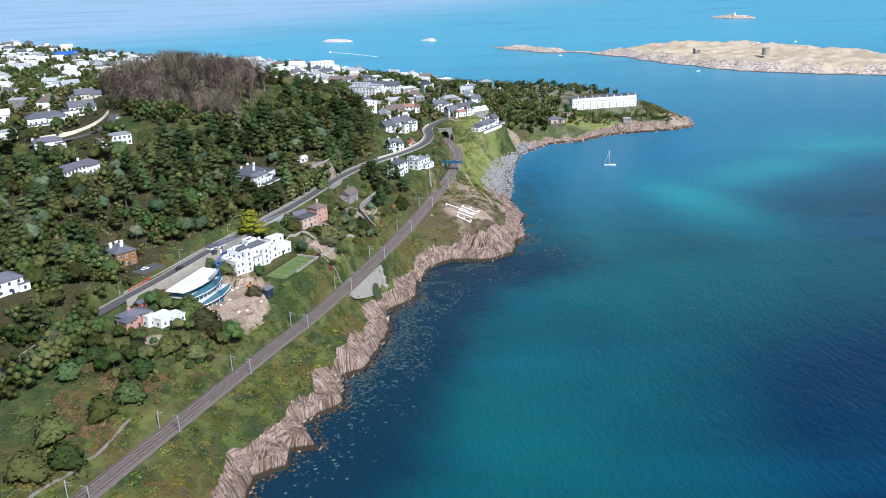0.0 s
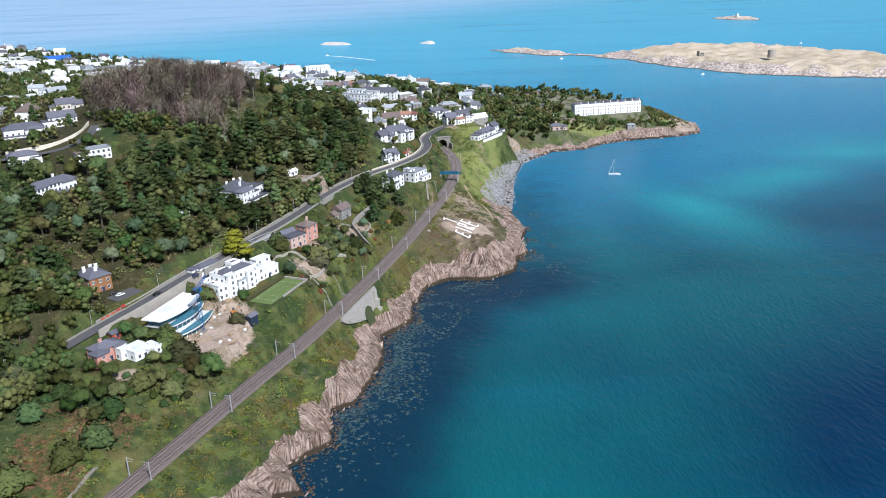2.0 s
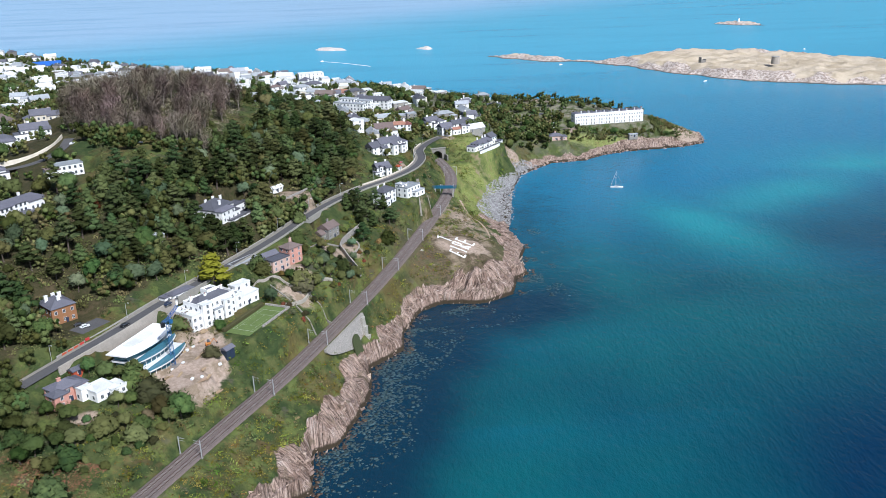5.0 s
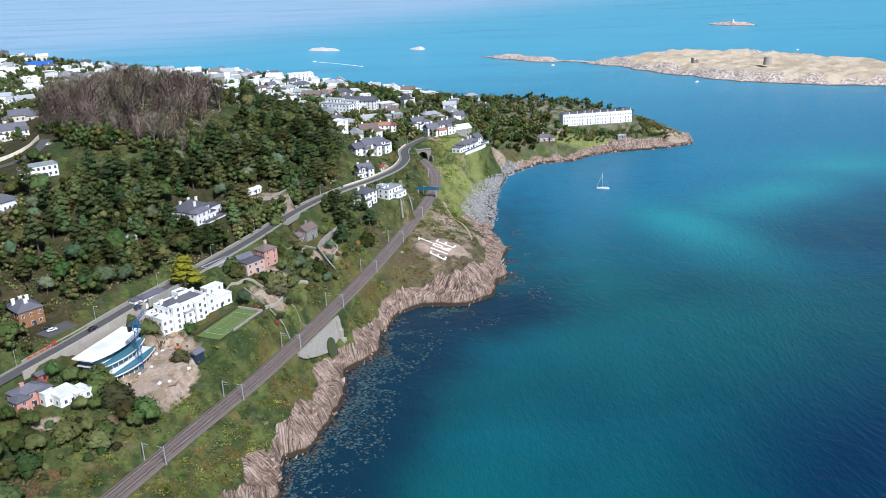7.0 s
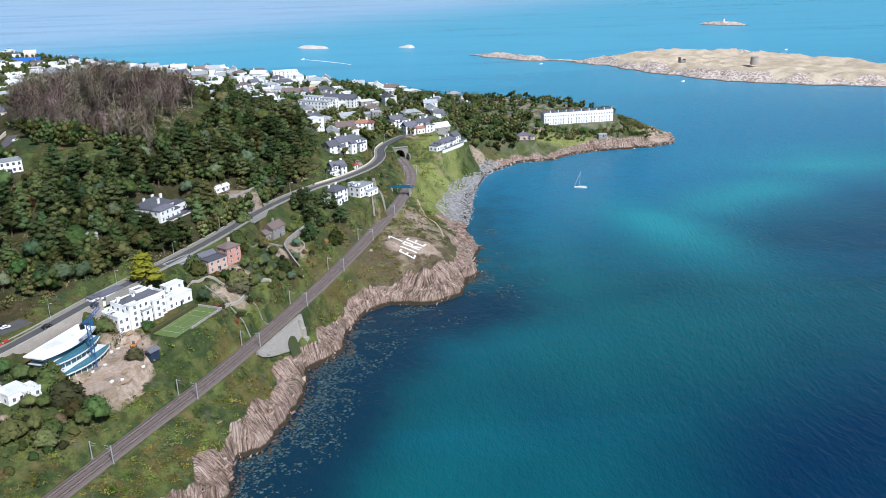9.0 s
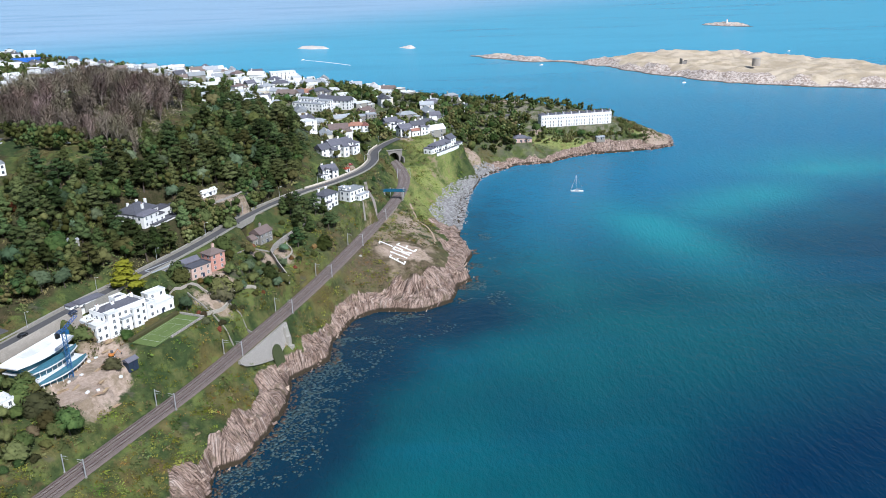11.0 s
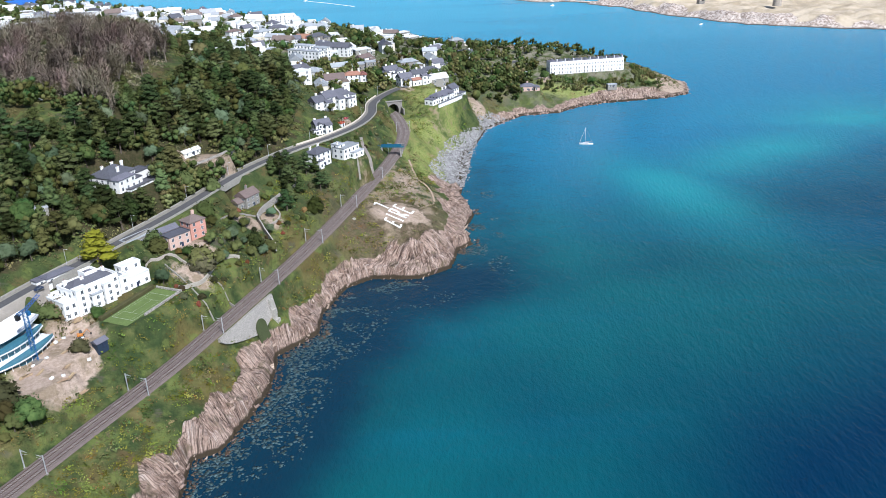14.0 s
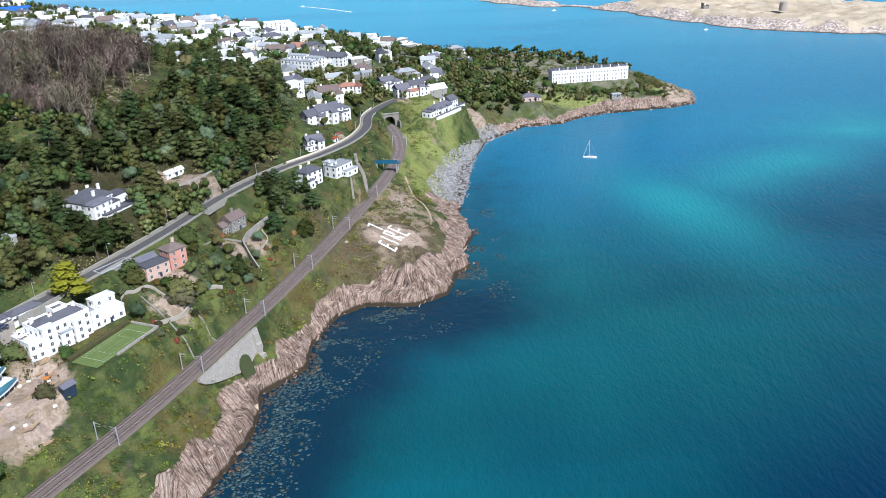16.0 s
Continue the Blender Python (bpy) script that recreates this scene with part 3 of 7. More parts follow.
def sweep(pts, profile):
    """Verts and faces of a ribbon or rail: the profile (sideways, up) drawn along the points."""
    pts = np.asarray(pts, float)
    t = np.gradient(pts[:, :2], axis=0)
    t /= np.linalg.norm(t, axis=1)[:, None]
    side = np.stack([t[:, 1], -t[:, 0]], 1)
    n, verts, faces = len(profile), [], []
    for p, s in zip(pts, side):
        verts += [(p[0] + s[0] * a, p[1] + s[1] * a, p[2] + b) for a, b in profile]
    for i in range(len(pts) - 1):
        faces += [(i * n + j, i * n + j + 1, (i + 1) * n + j + 1, (i + 1) * n + j) for j in range(n - 1)]
    return verts, faces


def grid_faces(nx, ny, keep):
    i, j = np.meshgrid(np.arange(nx - 1), np.arange(ny - 1), indexing="ij")
    q = np.stack([i * ny + j, (i + 1) * ny + j, (i + 1) * ny + j + 1, i * ny + j + 1], -1).reshape(-1, 4)
    return q[keep[q].any(1)]


def sheet(name, xs, ys, z_of, material, keep_of, masks):
    x, y = (a.ravel() for a in np.meshgrid(xs, ys, indexing="ij"))
    z, extra = z_of(x, y)
    faces = grid_faces(len(xs), len(ys), keep_of(x, y, z))
    me = bpy.data.meshes.new(name)
    me.vertices.add(len(x))
    me.vertices.foreach_set("co", np.stack([x, y, z], 1).ravel())
    me.loops.add(faces.size)
    me.loops.foreach_set("vertex_index", faces.ravel())
    me.polygons.add(len(faces))
    me.polygons.foreach_set("loop_start", np.arange(len(faces)) * 4)
    me.update(calc_edges=True)
    me.materials.append(material)
    for key in masks:
        me.attributes.new(key, "FLOAT", "POINT").data.foreach_set("value", extra[key].astype(np.float32))
    return tagged(new(name, me), kind="structure")

# ---- plots of the larger houses: name key, x, y, base height, turn, half width and half depth of the levelled plot ----
PLOTS = {"pink": (-134, 385, 38.0, 54, 9, 7), "extension": (-121, 387, 38.0, 54, 8, 7), "site": (-110.5, 419.5, 37.0, 70, 17, 10), "yard": (-90, 426, 36.0, 66, 15, 8), "yard_low": (-95, 402, 34.5, 66, 9, 7), "white": (-92, 457, 39.5, 53, 15, 8), "wing": (-80.5, 474, 39.5, 53, 9, 7),
         "court": (-69, 453.6, 38.6, 66, 17.5, 7.5), "rose": (-63, 507, 46.0, 51, 14, 7), "cottage": (-44.5, 571, 40.0, 60, 7, 6), "pair": (-12, 633, 42.0, 55, 8, 6), "pair_b": (5, 648, 42.0, 55, 9, 6),
         "villa": (-102, 540, 64.0, 66, 13, 13), "villa_wing": (-94, 556, 64.0, 66, 10, 9), "villa_garden": (-72, 584, 62.5, 58, 16, 6), "brick": (-155, 440, 50.0, 45, 8, 9), "carpark": (-138, 430, 49.7, 58, 8, 5), "long": (-202, 520, 78.0, 62, 18, 7), "modern": (-190, 567, 86.0, 34, 12, 7),
         "hill_a": (-264, 640, 88.0, 30, 16, 9), "hill_f": (-246, 662, 89.5, 30, 11, 8), "hill_b": (-256, 700, 91.0, 25, 13, 9), "hill_c": (-235, 567, 85.0, 30, 11, 7), "hill_d": (-275, 597, 86.0, 30, 9, 7), "hill_e": (-310, 705, 88.0, 10, 8, 6), "edge": (-187, 380, 60.0, 50, 8, 7),
         "mews": (-12, 741, 50.0, 42, 16, 7), "lodge": (-15, 688, 47.0, 30, 7, 5), "red_roof": (-3, 832, 50.0, 12, 12, 7), "gabled": (-48, 815, 58.0, 20, 12, 7), "stack": (-48, 900, 55.0, -30, 19, 8), "stack_b": (-28, 937, 52.0, -20, 18, 7), "solar": (4, 892, 48.0, 10, 8, 6),
         "cluster": (26, 866, 44.0, 30, 9, 7), "portal_house": (46, 853, 41.0, 28, 13, 7), "cliff_house": (70, 818, 35.0, 56, 22, 7), "terrace": (213, 963, 23.0, 8.5, 40, 10), "terrace_garden": (165, 945, 22.5, 8, 8, 12), "headland": (151, 917, 17.0, 0, 10, 7),
         "rocky_white": (98, 1000, 33.0, 10, 10, 7), "lawn_house": (60, 905, 36.0, 20, 9, 7)}
for px, py, pz, turn, hw, hd in PLOTS.values():
    PADS.append((px, py, hw, hd, turn, pz))

# ---- woods ----
def inside(x, y, loop):
    hit = np.zeros(x.shape, bool)
    for (ax, ay), (bx, by) in zip(loop, loop[1:] + loop[:1]):
        if ay != by:
            hit ^= ((ay > y) != (by > y)) & (x < ax + (y - ay) * (bx - ax) / (by - ay))
    return hit


BIG_WOOD = [(-40, 610), (-62, 560), (-78, 545), (-84, 520), (-100, 495), (-128, 452), (-145, 470), (-150, 510), (-170, 545), (-150, 560), (-128, 575), (-128, 610), (-100, 650), (-95, 720), (-60, 800), (-42, 780), (-35, 720), (-32, 660)]
BARE_WOOD = [(-118, 592), (-205, 622), (-240, 690), (-255, 760), (-190, 790), (-130, 760), (-112, 690), (-120, 640)]
SOUTH_SLOPE = [(-128, 452), (-150, 500), (-170, 540), (-215, 545), (-290, 560), (-300, 420), (-230, 330), (-182, 330), (-172, 372), (-160, 400), (-140, 425)]
HILL_GARDENS = [(-330, 540), (-215, 545), (-175, 548), (-200, 600), (-212, 650), (-225, 720), (-262, 790), (-420, 830), (-420, 560)]
NORTH_WOOD = [(-95, 720), (-130, 770), (-190, 800), (-120, 900), (-60, 860), (-50, 800)]
SOUTH_EDGE = [(-176, 376), (-184, 330), (-215, 285), (-300, 260), (-320, 340), (-300, 420), (-240, 410), (-195, 425)]

# ---- ground and sea ----
xs = np.concatenate([np.arange(-1700, -330, 22.0), np.arange(-330, -108, 2.6), np.arange(-108, 112, 0.85), np.arange(112, 345, 2.6), [360, 400]])
ys = np.concatenate([np.arange(-300, 220, 26.0), np.arange(220, 290, 2.6), np.arange(290, 690, 0.85), np.arange(690, 1100, 2.6), np.arange(1100, 2340, 16.0)])


def ground_levels(x, y):
    z, d, rock = terrain(x, y)
    soil = np.exp(-(((x - 38) / 22) ** 2 + ((y - 600) / 15) ** 2) ** 2) * 0.75
    soil = np.maximum(soil, np.exp(-(((x - 42) / 12) ** 2 + ((y - 655) / 38) ** 2) ** 2) * 0.62)
    soil = np.maximum(soil, np.exp(-(((x - 100) / 10) ** 2 + ((y - 868) / 16) ** 2) ** 2) * 0.9)
    soil = np.maximum(soil, np.exp(-(((x + 92) / 15) ** 2 + ((y - 418) / 27) ** 2) ** 2) * 1.3)
    soil = np.maximum(soil, np.exp(-(((x - 170) / 9) ** 2 + ((y - 938) / 10) ** 2) ** 2) * 0.8)
    soil = np.maximum(soil, np.exp(-(((x + 62) / 22) ** 2 + ((y - 590) / 10) ** 2) ** 2) * 0.55)
    soil = np.maximum(soil, np.exp(-(((x - 38) / 32) ** 2 + ((y - 630) / 72) ** 2) ** 2) * 0.5)
    soil = np.maximum(soil, tip_stone(x, y) * 1.5)
    for gx, gy, gw, gd in ((2, 712, 9, 10), (-4, 758, 8, 8), (40, 838, 9, 6), (-56, 484, 13, 8), (-40, 545, 9, 10), (-72, 584, 16, 7), (-56, 502, 12, 8), (-30, 556, 8, 10), (-122, 372, 9, 4)):
        soil = np.maximum(soil, np.exp(-(((x - gx) / gw) ** 2 + ((y - gy) / gd) ** 2) ** 2) * 0.68)
    soil = np.maximum(soil, np.exp(-(((x - 150) / 34) ** 2 + ((y - 1030) / 16) ** 2) ** 2) * 0.6)
    soil = np.maximum(soil, np.exp(-(((x - 66) / 16) ** 2 + ((y - 775) / 50) ** 2) ** 2) * 0.38)
    town = smooth(y, 840, 1000)
    jx, jy = x + (grain(x, y, 9, 1) - 0.5) * 14, y + (grain(x, y, 9, 4) - 0.5) * 14
    litter = np.any([inside(jx, jy, w) for w in (BIG_WOOD, BARE_WOOD, SOUTH_SLOPE, NORTH_WOOD, SOUTH_EDGE, HILL_GARDENS)], 0) * 1.0
    heath = np.exp(-(((x - 34) / 40) ** 2 + ((y - 590) / 44) ** 2) ** 2)
    shingle = smooth(y, 692, 706) * (1 - smooth(y, 855, 872)) * (x > 40) * (1 - smooth(z + 4 * grain(x, y, 13), 6, 9))
    bank = to_line(x, y, RAIL_PTS[::4])[0]
    meadow = np.exp(-(((x - 58) / 34) ** 2 + ((y - 765) / 95) ** 2) ** 2) * 0.95
    meadow = meadow * (0.45 + 0.75 * grain(x, y, 13, 6))
    meadow = np.maximum(meadow, np.exp(-(((x - 284) / 24) ** 2 + ((y - 972) / 20) ** 2) ** 2) * 0.95)
    meadow = np.maximum(meadow, np.exp(-(((x - 205) / 62) ** 2 + ((y - 931 - 0.12 * (x - 205)) / 11) ** 2) ** 2) * 0.85)
    meadow = np.maximum(meadow, 0.28 * (1 - smooth(bank, 12, 28)) * (1 - smooth(y, 620, 680)))
    run = shore_run(x, y)
    return z, {"run": (run - 0.45 * d + (grain(x, y, 9, 4) - 0.5) * 2.5) / 100, "off": d / 100, "rock": rock, "soil": soil, "town": town * (1 - meadow), "meadow": meadow, "litter": litter, "heath": heath, "shingle": shingle}


ground = sheet("ground", xs, ys, ground_levels, GROUND, lambda x, y, z: z > -3.0, ("rock", "soil", "town", "meadow", "litter", "heath", "shingle", "run", "off"))
tagged(ground, "grassy hillside ending in pink granite sea cliffs", "ground")

sx = np.concatenate([np.arange(-5000, -200, 240.0), np.arange(-200, 420, 8.0), np.arange(420, 5001, 240.0)])
sy = np.concatenate([np.arange(-1500, 200, 240.0), np.arange(200, 1120, 8.0), np.arange(1120, 6001, 240.0)])


def sea_levels(x, y):
    d = -shore(x, y, LAND)
    bank = np.exp(-(((x - 226 + 0.22 * (y - 670)) / 34) ** 2 + ((y - 675) / 70) ** 2))
    bank = np.maximum(bank, np.exp(-(((x - 320) / 85) ** 2 + ((y - 762 - 0.5 * (x - 320)) / 38) ** 2)) * 0.85)
    bank = np.maximum(bank, np.exp(-(((x - 460) / 110) ** 2 + ((y - 850) / 60) ** 2)) * 0.8) * (0.55 + 0.5 * grain(x, y, 45, 2))
    # The far-left mask places the painted cloud reflection.
    return np.zeros(x.shape), {"inshore": (1 - smooth(d, 10, 84)) * (1 - 0.55 * smooth(y, 520, 600)) * (1 - 0.75 * smooth(y, 720, 860)) * (1 - smooth(y, 860, 960)), "cloud_glare": smooth(y - 0.9 * x, 2100, 3400) * 0.75, "sandbank": bank, "open_sea": smooth(y - 0.1 * x, 800, 1800), "middle_sea": smooth(y - 0.25 * x, 500, 800), "deep": smooth(x, 60, 200) * (1 - smooth(y, 320, 520)) * 0.92 + smooth(x - 0.25 * (y - 500), 130, 290) * (1 - smooth(y - 0.6 * (x - 280), 560, 760)) * 0.45}


sea = sheet("sea", sx, sy, sea_levels, SEA, lambda x, y, z: z > -1, ("inshore", "sandbank", "open_sea", "middle_sea", "deep", "cloud_glare"))
tagged(sea, "calm blue-green sea with fine ripples and paler shoals", "water")


def island(name, label, loop, top, rise, material, step, x0, x1, y0, y1, group=""):
    loop = np.array(loop, float)

    def levels(x, y):
        d = shore(x + (grain(x, y, step * 5) - 0.5) * step * 5, y, loop)
        z = np.minimum(d * rise, top) + np.where(d > 0, (grain(x, y, step * 6, 2) - 0.4) * top * 0.5 * smooth(d, 0, 40) + (grain(x, y, step * 2, 6) - 0.5) * top * 0.4, 0)
        return np.maximum(z, -3), {"rock": 1 - smooth(d + (grain(x, y, step * 4, 8) - 0.5) * 40, 12, 34), "soil": np.ones(x.shape) * 0.35, "town": np.zeros(x.shape)}

    ob = sheet(name, np.arange(x0, x1, step), np.arange(y0, y1, step), levels, material, lambda x, y, z: z > -1.5, ("rock", "soil", "town"))
    return tagged(ob, label, "island", group)


def island_material():
    m, t, bsdf = nodes_of("dry_island_turf")
    p = where(t)
    mid, fine = noise_node(t, p, 0.03, 5, 0.65), noise_node(t, p, 0.25, 5, 0.7)
    turf = mix(t, ramp(t, mid, 0.38, 0.62), (0.60, 0.50, 0.37), (0.45, 0.36, 0.245))
    rocky = mix(t, ramp(t, fine, 0.38, 0.62), (0.66, 0.57, 0.50), (0.28, 0.21, 0.165))
    col = mix(t, ramp(t, maths(t, "ADD", attr(t, "rock"), maths(t, "SUBTRACT", mid, 0.5)), 0.3, 0.6), turf, rocky)
    sep = t.nodes.new("ShaderNodeSeparateXYZ")
    t.links.new(p, sep.inputs[0])
    col = mix(t, ramp(t, sep.outputs["Z"], 1.6, 0.3), col, (0.07, 0.055, 0.04))
    t.links.new(col, bsdf.inputs["Base Color"])
    bsdf.inputs["Roughness"].default_value = 0.95
    bump(t, bsdf, maths(t, "ADD", fine, mid), 1.0, 3.0)
    return m


ISLE = island_material()
GUANO = surface("guano_whitened_rock", (0.66, 0.62, 0.57), (0.42, 0.38, 0.34), 0.08, 0.9, 0.6, 0.5, 0.0)
island("island", "low grassy island with bare granite edges", [(330, 1590), (375, 1540), (417, 1452), (497, 1335), (583, 1288), (685, 1240), (790, 1215), (860, 1260), (840, 1360), (770, 1450), (700, 1560), (600, 1650), (500, 1680), (430, 1640)],
       11, 0.42, ISLE, 5.0, 300, 900, 1190, 1720)
island("islet", "long bare granite islet", [(160, 1745), (215, 1668), (271, 1625), (300, 1625), (285, 1665), (230, 1720)], 7, 0.4, ISLE, 4.0, 130, 330, 1600, 1770, "islets")
island("islet", "low chain of wave-washed skerries", [(290, 1632), (330, 1600), (352, 1588), (352, 1602), (310, 1635)], 2.5, 0.4, ISLE, 4.0, 270, 380, 1570, 1660, "islets")
island("islet", "white guano-stained rock in open water", [(-192, 1968), (-160, 1942), (-120, 1936), (-124, 1956), (-160, 1976)], 5, 0.45, GUANO, 4.0, -230, -90, 1900, 2010, "islets")
island("islet", "small rock awash", [(25, 1915), (45, 1890), (68, 1905), (50, 1930)], 6, 0.5, GUANO, 3.0, 0, 90, 1870, 1950, "islets")
island("islet", "rocky islet with a white beacon", [(755, 2215), (800, 2150), (850, 2130), (850, 2160), (800, 2215)], 8, 0.4, ISLE, 4.0, 720, 890, 2100, 2250, "islets")


# ---- railway ----
track_line = RAIL_PTS[:-8]
v, f = sweep(track_line, [(-4.9, -0.6), (-3.9, -0.05), (3.9, -0.05), (4.9, -0.6)])
bed = tagged(new("railway_bed", raw_mesh("railway_bed", v, f, BALLAST)), "grey-brown stone ballast of a double track", "railway", kind="structure")
for offset in (-2.75, -1.15, 1.15, 2.75):
    v, f = sweep(track_line, [(offset - 0.07, 0.12), (offset - 0.07, 0.3), (offset + 0.07, 0.3), (offset + 0.07, 0.12)])
    ob = new("rail", raw_mesh("rail", v, f, STEEL))
    ob.parent = bed
dense = along([tuple(p) for p in track_line[::2]], 0.75)
tang = np.gradient(dense[:, :2], axis=0)
tang /= np.linalg.norm(tang, axis=1)[:, None]
verts, faces = [], []
for p, (tx, ty) in zip(dense, tang):
    for mid in (-1.95, 1.95):
        cx, cy = p[0] + ty * mid, p[1] - tx * mid
        b = len(verts)
        for du, dv in ((-0.13, -1.25), (0.13, -1.25), (0.13, 1.25), (-0.13, 1.25)):
            for dz in (-0.06, 0.1):
                verts.append((cx + tx * du + ty * dv, cy + ty * du - tx * dv, p[2] + dz))
        faces += [(b + 1, b + 3, b + 5, b + 7), (b, b + 2, b + 3, b + 1), (b + 2, b + 4, b + 5, b + 3), (b + 4, b + 6, b + 7, b + 5), (b + 6, b, b + 1, b + 7)]
ob = new("sleepers", raw_mesh("sleepers", verts, faces, SLEEPER))
ob.parent = bed
tagged(ob, kind="stuff")


def catenary_mast(m, long_arm):
    mast = thing("catenary_mast", m, "galvanised steel overhead-line mast beside the track", "railway mast", "overhead-line masts")
    bm = bmesh.new()
    box(bm, 0, 0, -0.6, 0.30, 0.34, 8.0, 0.02)
    part("pole", bm, GALV, mast)
    bm = bmesh.new()
    bar(bm, (0, 0, 6.6), (long_arm, 0, 6.9), 0.06)
    bar(bm, (0, 0, 5.6), (long_arm, 0, 5.9), 0.05)
    bar(bm, (0, 0, 7.2), (long_arm * 0.8, 0, 6.9), 0.04)
    part("bracket", bm, GALV, mast)
    bm = bmesh.new()
    box(bm, 0, 0, -0.7, 0.9, 0.9, 0.6, 0.05)
    part("footing", bm, PAVING, mast)
    return mast


span = 0.0
marks = []
for p, q in zip(RAIL_PTS[:-1], RAIL_PTS[1:]):
    span += np.linalg.norm(q[:2] - p[:2])
    if span > 50 and p[1] < 800:
        marks.append((p, math.atan2(q[1] - p[1], q[0] - p[0])))
        span = 0.0
for p, a in marks:
    for s in (-1, 1):
        off = 5.0 * s
        mx, my = p[0] + math.sin(a) * off, p[1] - math.cos(a) * off
        catenary_mast(Matrix.Translation((mx, my, p[2] - 0.1)) @ Matrix.Rotation(a - math.pi / 2 + (math.pi if s > 0 else 0), 4, "Z"), 3.0)


# ---- roads ----
def road_line(name, pts, half, label):
    v, f = sweep(pts, [(-half, -0.1), (-half, 0.06), (half, 0.06), (half, -0.1)])
    return tagged(new(name, raw_mesh(name, v, f, TARMAC)), label, "road", kind="structure")


road = road_line("road", ROAD_PTS, 2.9, "narrow grey tarmac coast road")
road_line("hill_road", HILL_PTS, 3.0, "steep tarmac lane between garden walls")
v, f = sweep(ROAD_PTS[14:], [(-4.7, -0.3), (-4.7, 0.18), (-2.95, 0.18), (-2.95, 0.0)])
tagged(new("pavement", raw_mesh("pavement", v, f, PAVING)), "grey concrete pavement with a raised kerb", "pavement", kind="structure")


def garden_wall(pts, thick, tall, material, label, name="garden_wall", deep=3.0):
    v, f = sweep(pts, [(-thick / 2, -deep), (-thick / 2, tall), (0, tall + 0.1), (thick / 2, tall), (thick / 2, -deep)])
    n = 5
    f += [tuple(range(n)), tuple(range(len(v) - n, len(v)))]
    return tagged(new(name, raw_mesh(name, v, f, material)), label, "wall", kind="structure")


def offset_line(pts, side):
    pts = np.asarray(pts, float)
    t = np.gradient(pts[:, :2], axis=0)
    t /= np.linalg.norm(t, axis=1)[:, None]
    out = pts.copy()
    out[:, 0] += t[:, 1] * side
    out[:, 1] -= t[:, 0] * side
    return out


sea_side = offset_line(ROAD_PTS, 3.4)
garden_wall(sea_side[(sea_side[:, 1] > 395) & (sea_side[:, 1] < 455)], 0.6, 0.9, CONCRETE, "long pale concrete wall along the coast road", deep=9.0)
garden_wall(sea_side[(sea_side[:, 1] > 455) & (sea_side[:, 1] < 800)], 0.5, 0.8, STONE, "grey rubble wall along the coast road")
garden_wall(sea_side[(sea_side[:, 1] > 320) & (sea_side[:, 1] < 366)], 0.5, 0.7, WALLSTONE, "low pale wall along the coast road")
land_side = offset_line(ROAD_PTS, -5.1)
garden_wall(land_side[(land_side[:, 1] > 405) & (land_side[:, 1] < 650)], 0.5, 0.9, STONE, "grey stone wall under the wooded slope")
garden_wall(land_side[(land_side[:, 1] > 650) & (land_side[:, 1] < 815)], 0.5, 1.1, CREAM, "pale rendered wall along the coast road")
garden_wall(along([(-22, 600, 41), (-36, 560, 40), (-33, 545, 38), (-24, 530, 32)], 4), 0.6, 1.4, WALLSTONE, "stone garden wall running down the slope")


# ---- houses ----
PANES = {}


def window_meshes(w, h):
    key = (round(w, 1), round(h, 1))
    if key not in PANES:
        bm = bmesh.new()
        for dx, dz, sw, sh in ((0, 0, w + 0.2, 0.12), (0, h, w + 0.2, 0.1), (-w / 2, 0, 0.1, h), (w / 2, 0, 0.1, h), (0, 0, 0.07, h)):
            box(bm, dx, 0, dz, sw, 0.16, sh)
        frame_me = bpy.data.meshes.new("window")
        bm.to_mesh(frame_me)
        bm.free()
        frame_me.materials.append(PALEROOF)
        bm = bmesh.new()
        box(bm, 0, -0.02, 0.05, w, 0.1, h - 0.02)
        pane_me = bpy.data.meshes.new("pane")
        bm.to_mesh(pane_me)
        bm.free()
        pane_me.materials.append(GLASS)
        PANES[key] = frame_me, pane_me
    return PANES[key]


def plain_window_mesh(w, h):
    key = ("plain", round(w, 1), round(h, 1))
    if key not in PANES:
        bm = bmesh.new()
        box(bm, 0, 0, 0, w + 0.25, 0.12, h + 0.15)
        n = len(bm.faces)
        box(bm, 0, -0.03, 0.1, w, 0.12, h - 0.05)
        for i, face in enumerate(bm.faces):
            face.material_index = int(i >= n)
        me = bpy.data.meshes.new("window")
        bm.to_mesh(me)
        bm.free()
        me.materials.append(PALEROOF)
        me.materials.append(GLASS)
        PANES[key] = me
    return PANES[key]


def add_window(parent, x, y, z, turn, w, h, plain=False):
    m = Matrix.Translation((x, y, z)) @ Matrix.Rotation(radians(turn), 4, "Z")
    if plain:
        share("window", plain_window_mesh(w, h), parent, m)
        return
    frame_me, pane_me = window_meshes(w, h)
    share("pane", pane_me, share("window", frame_me, parent, m))


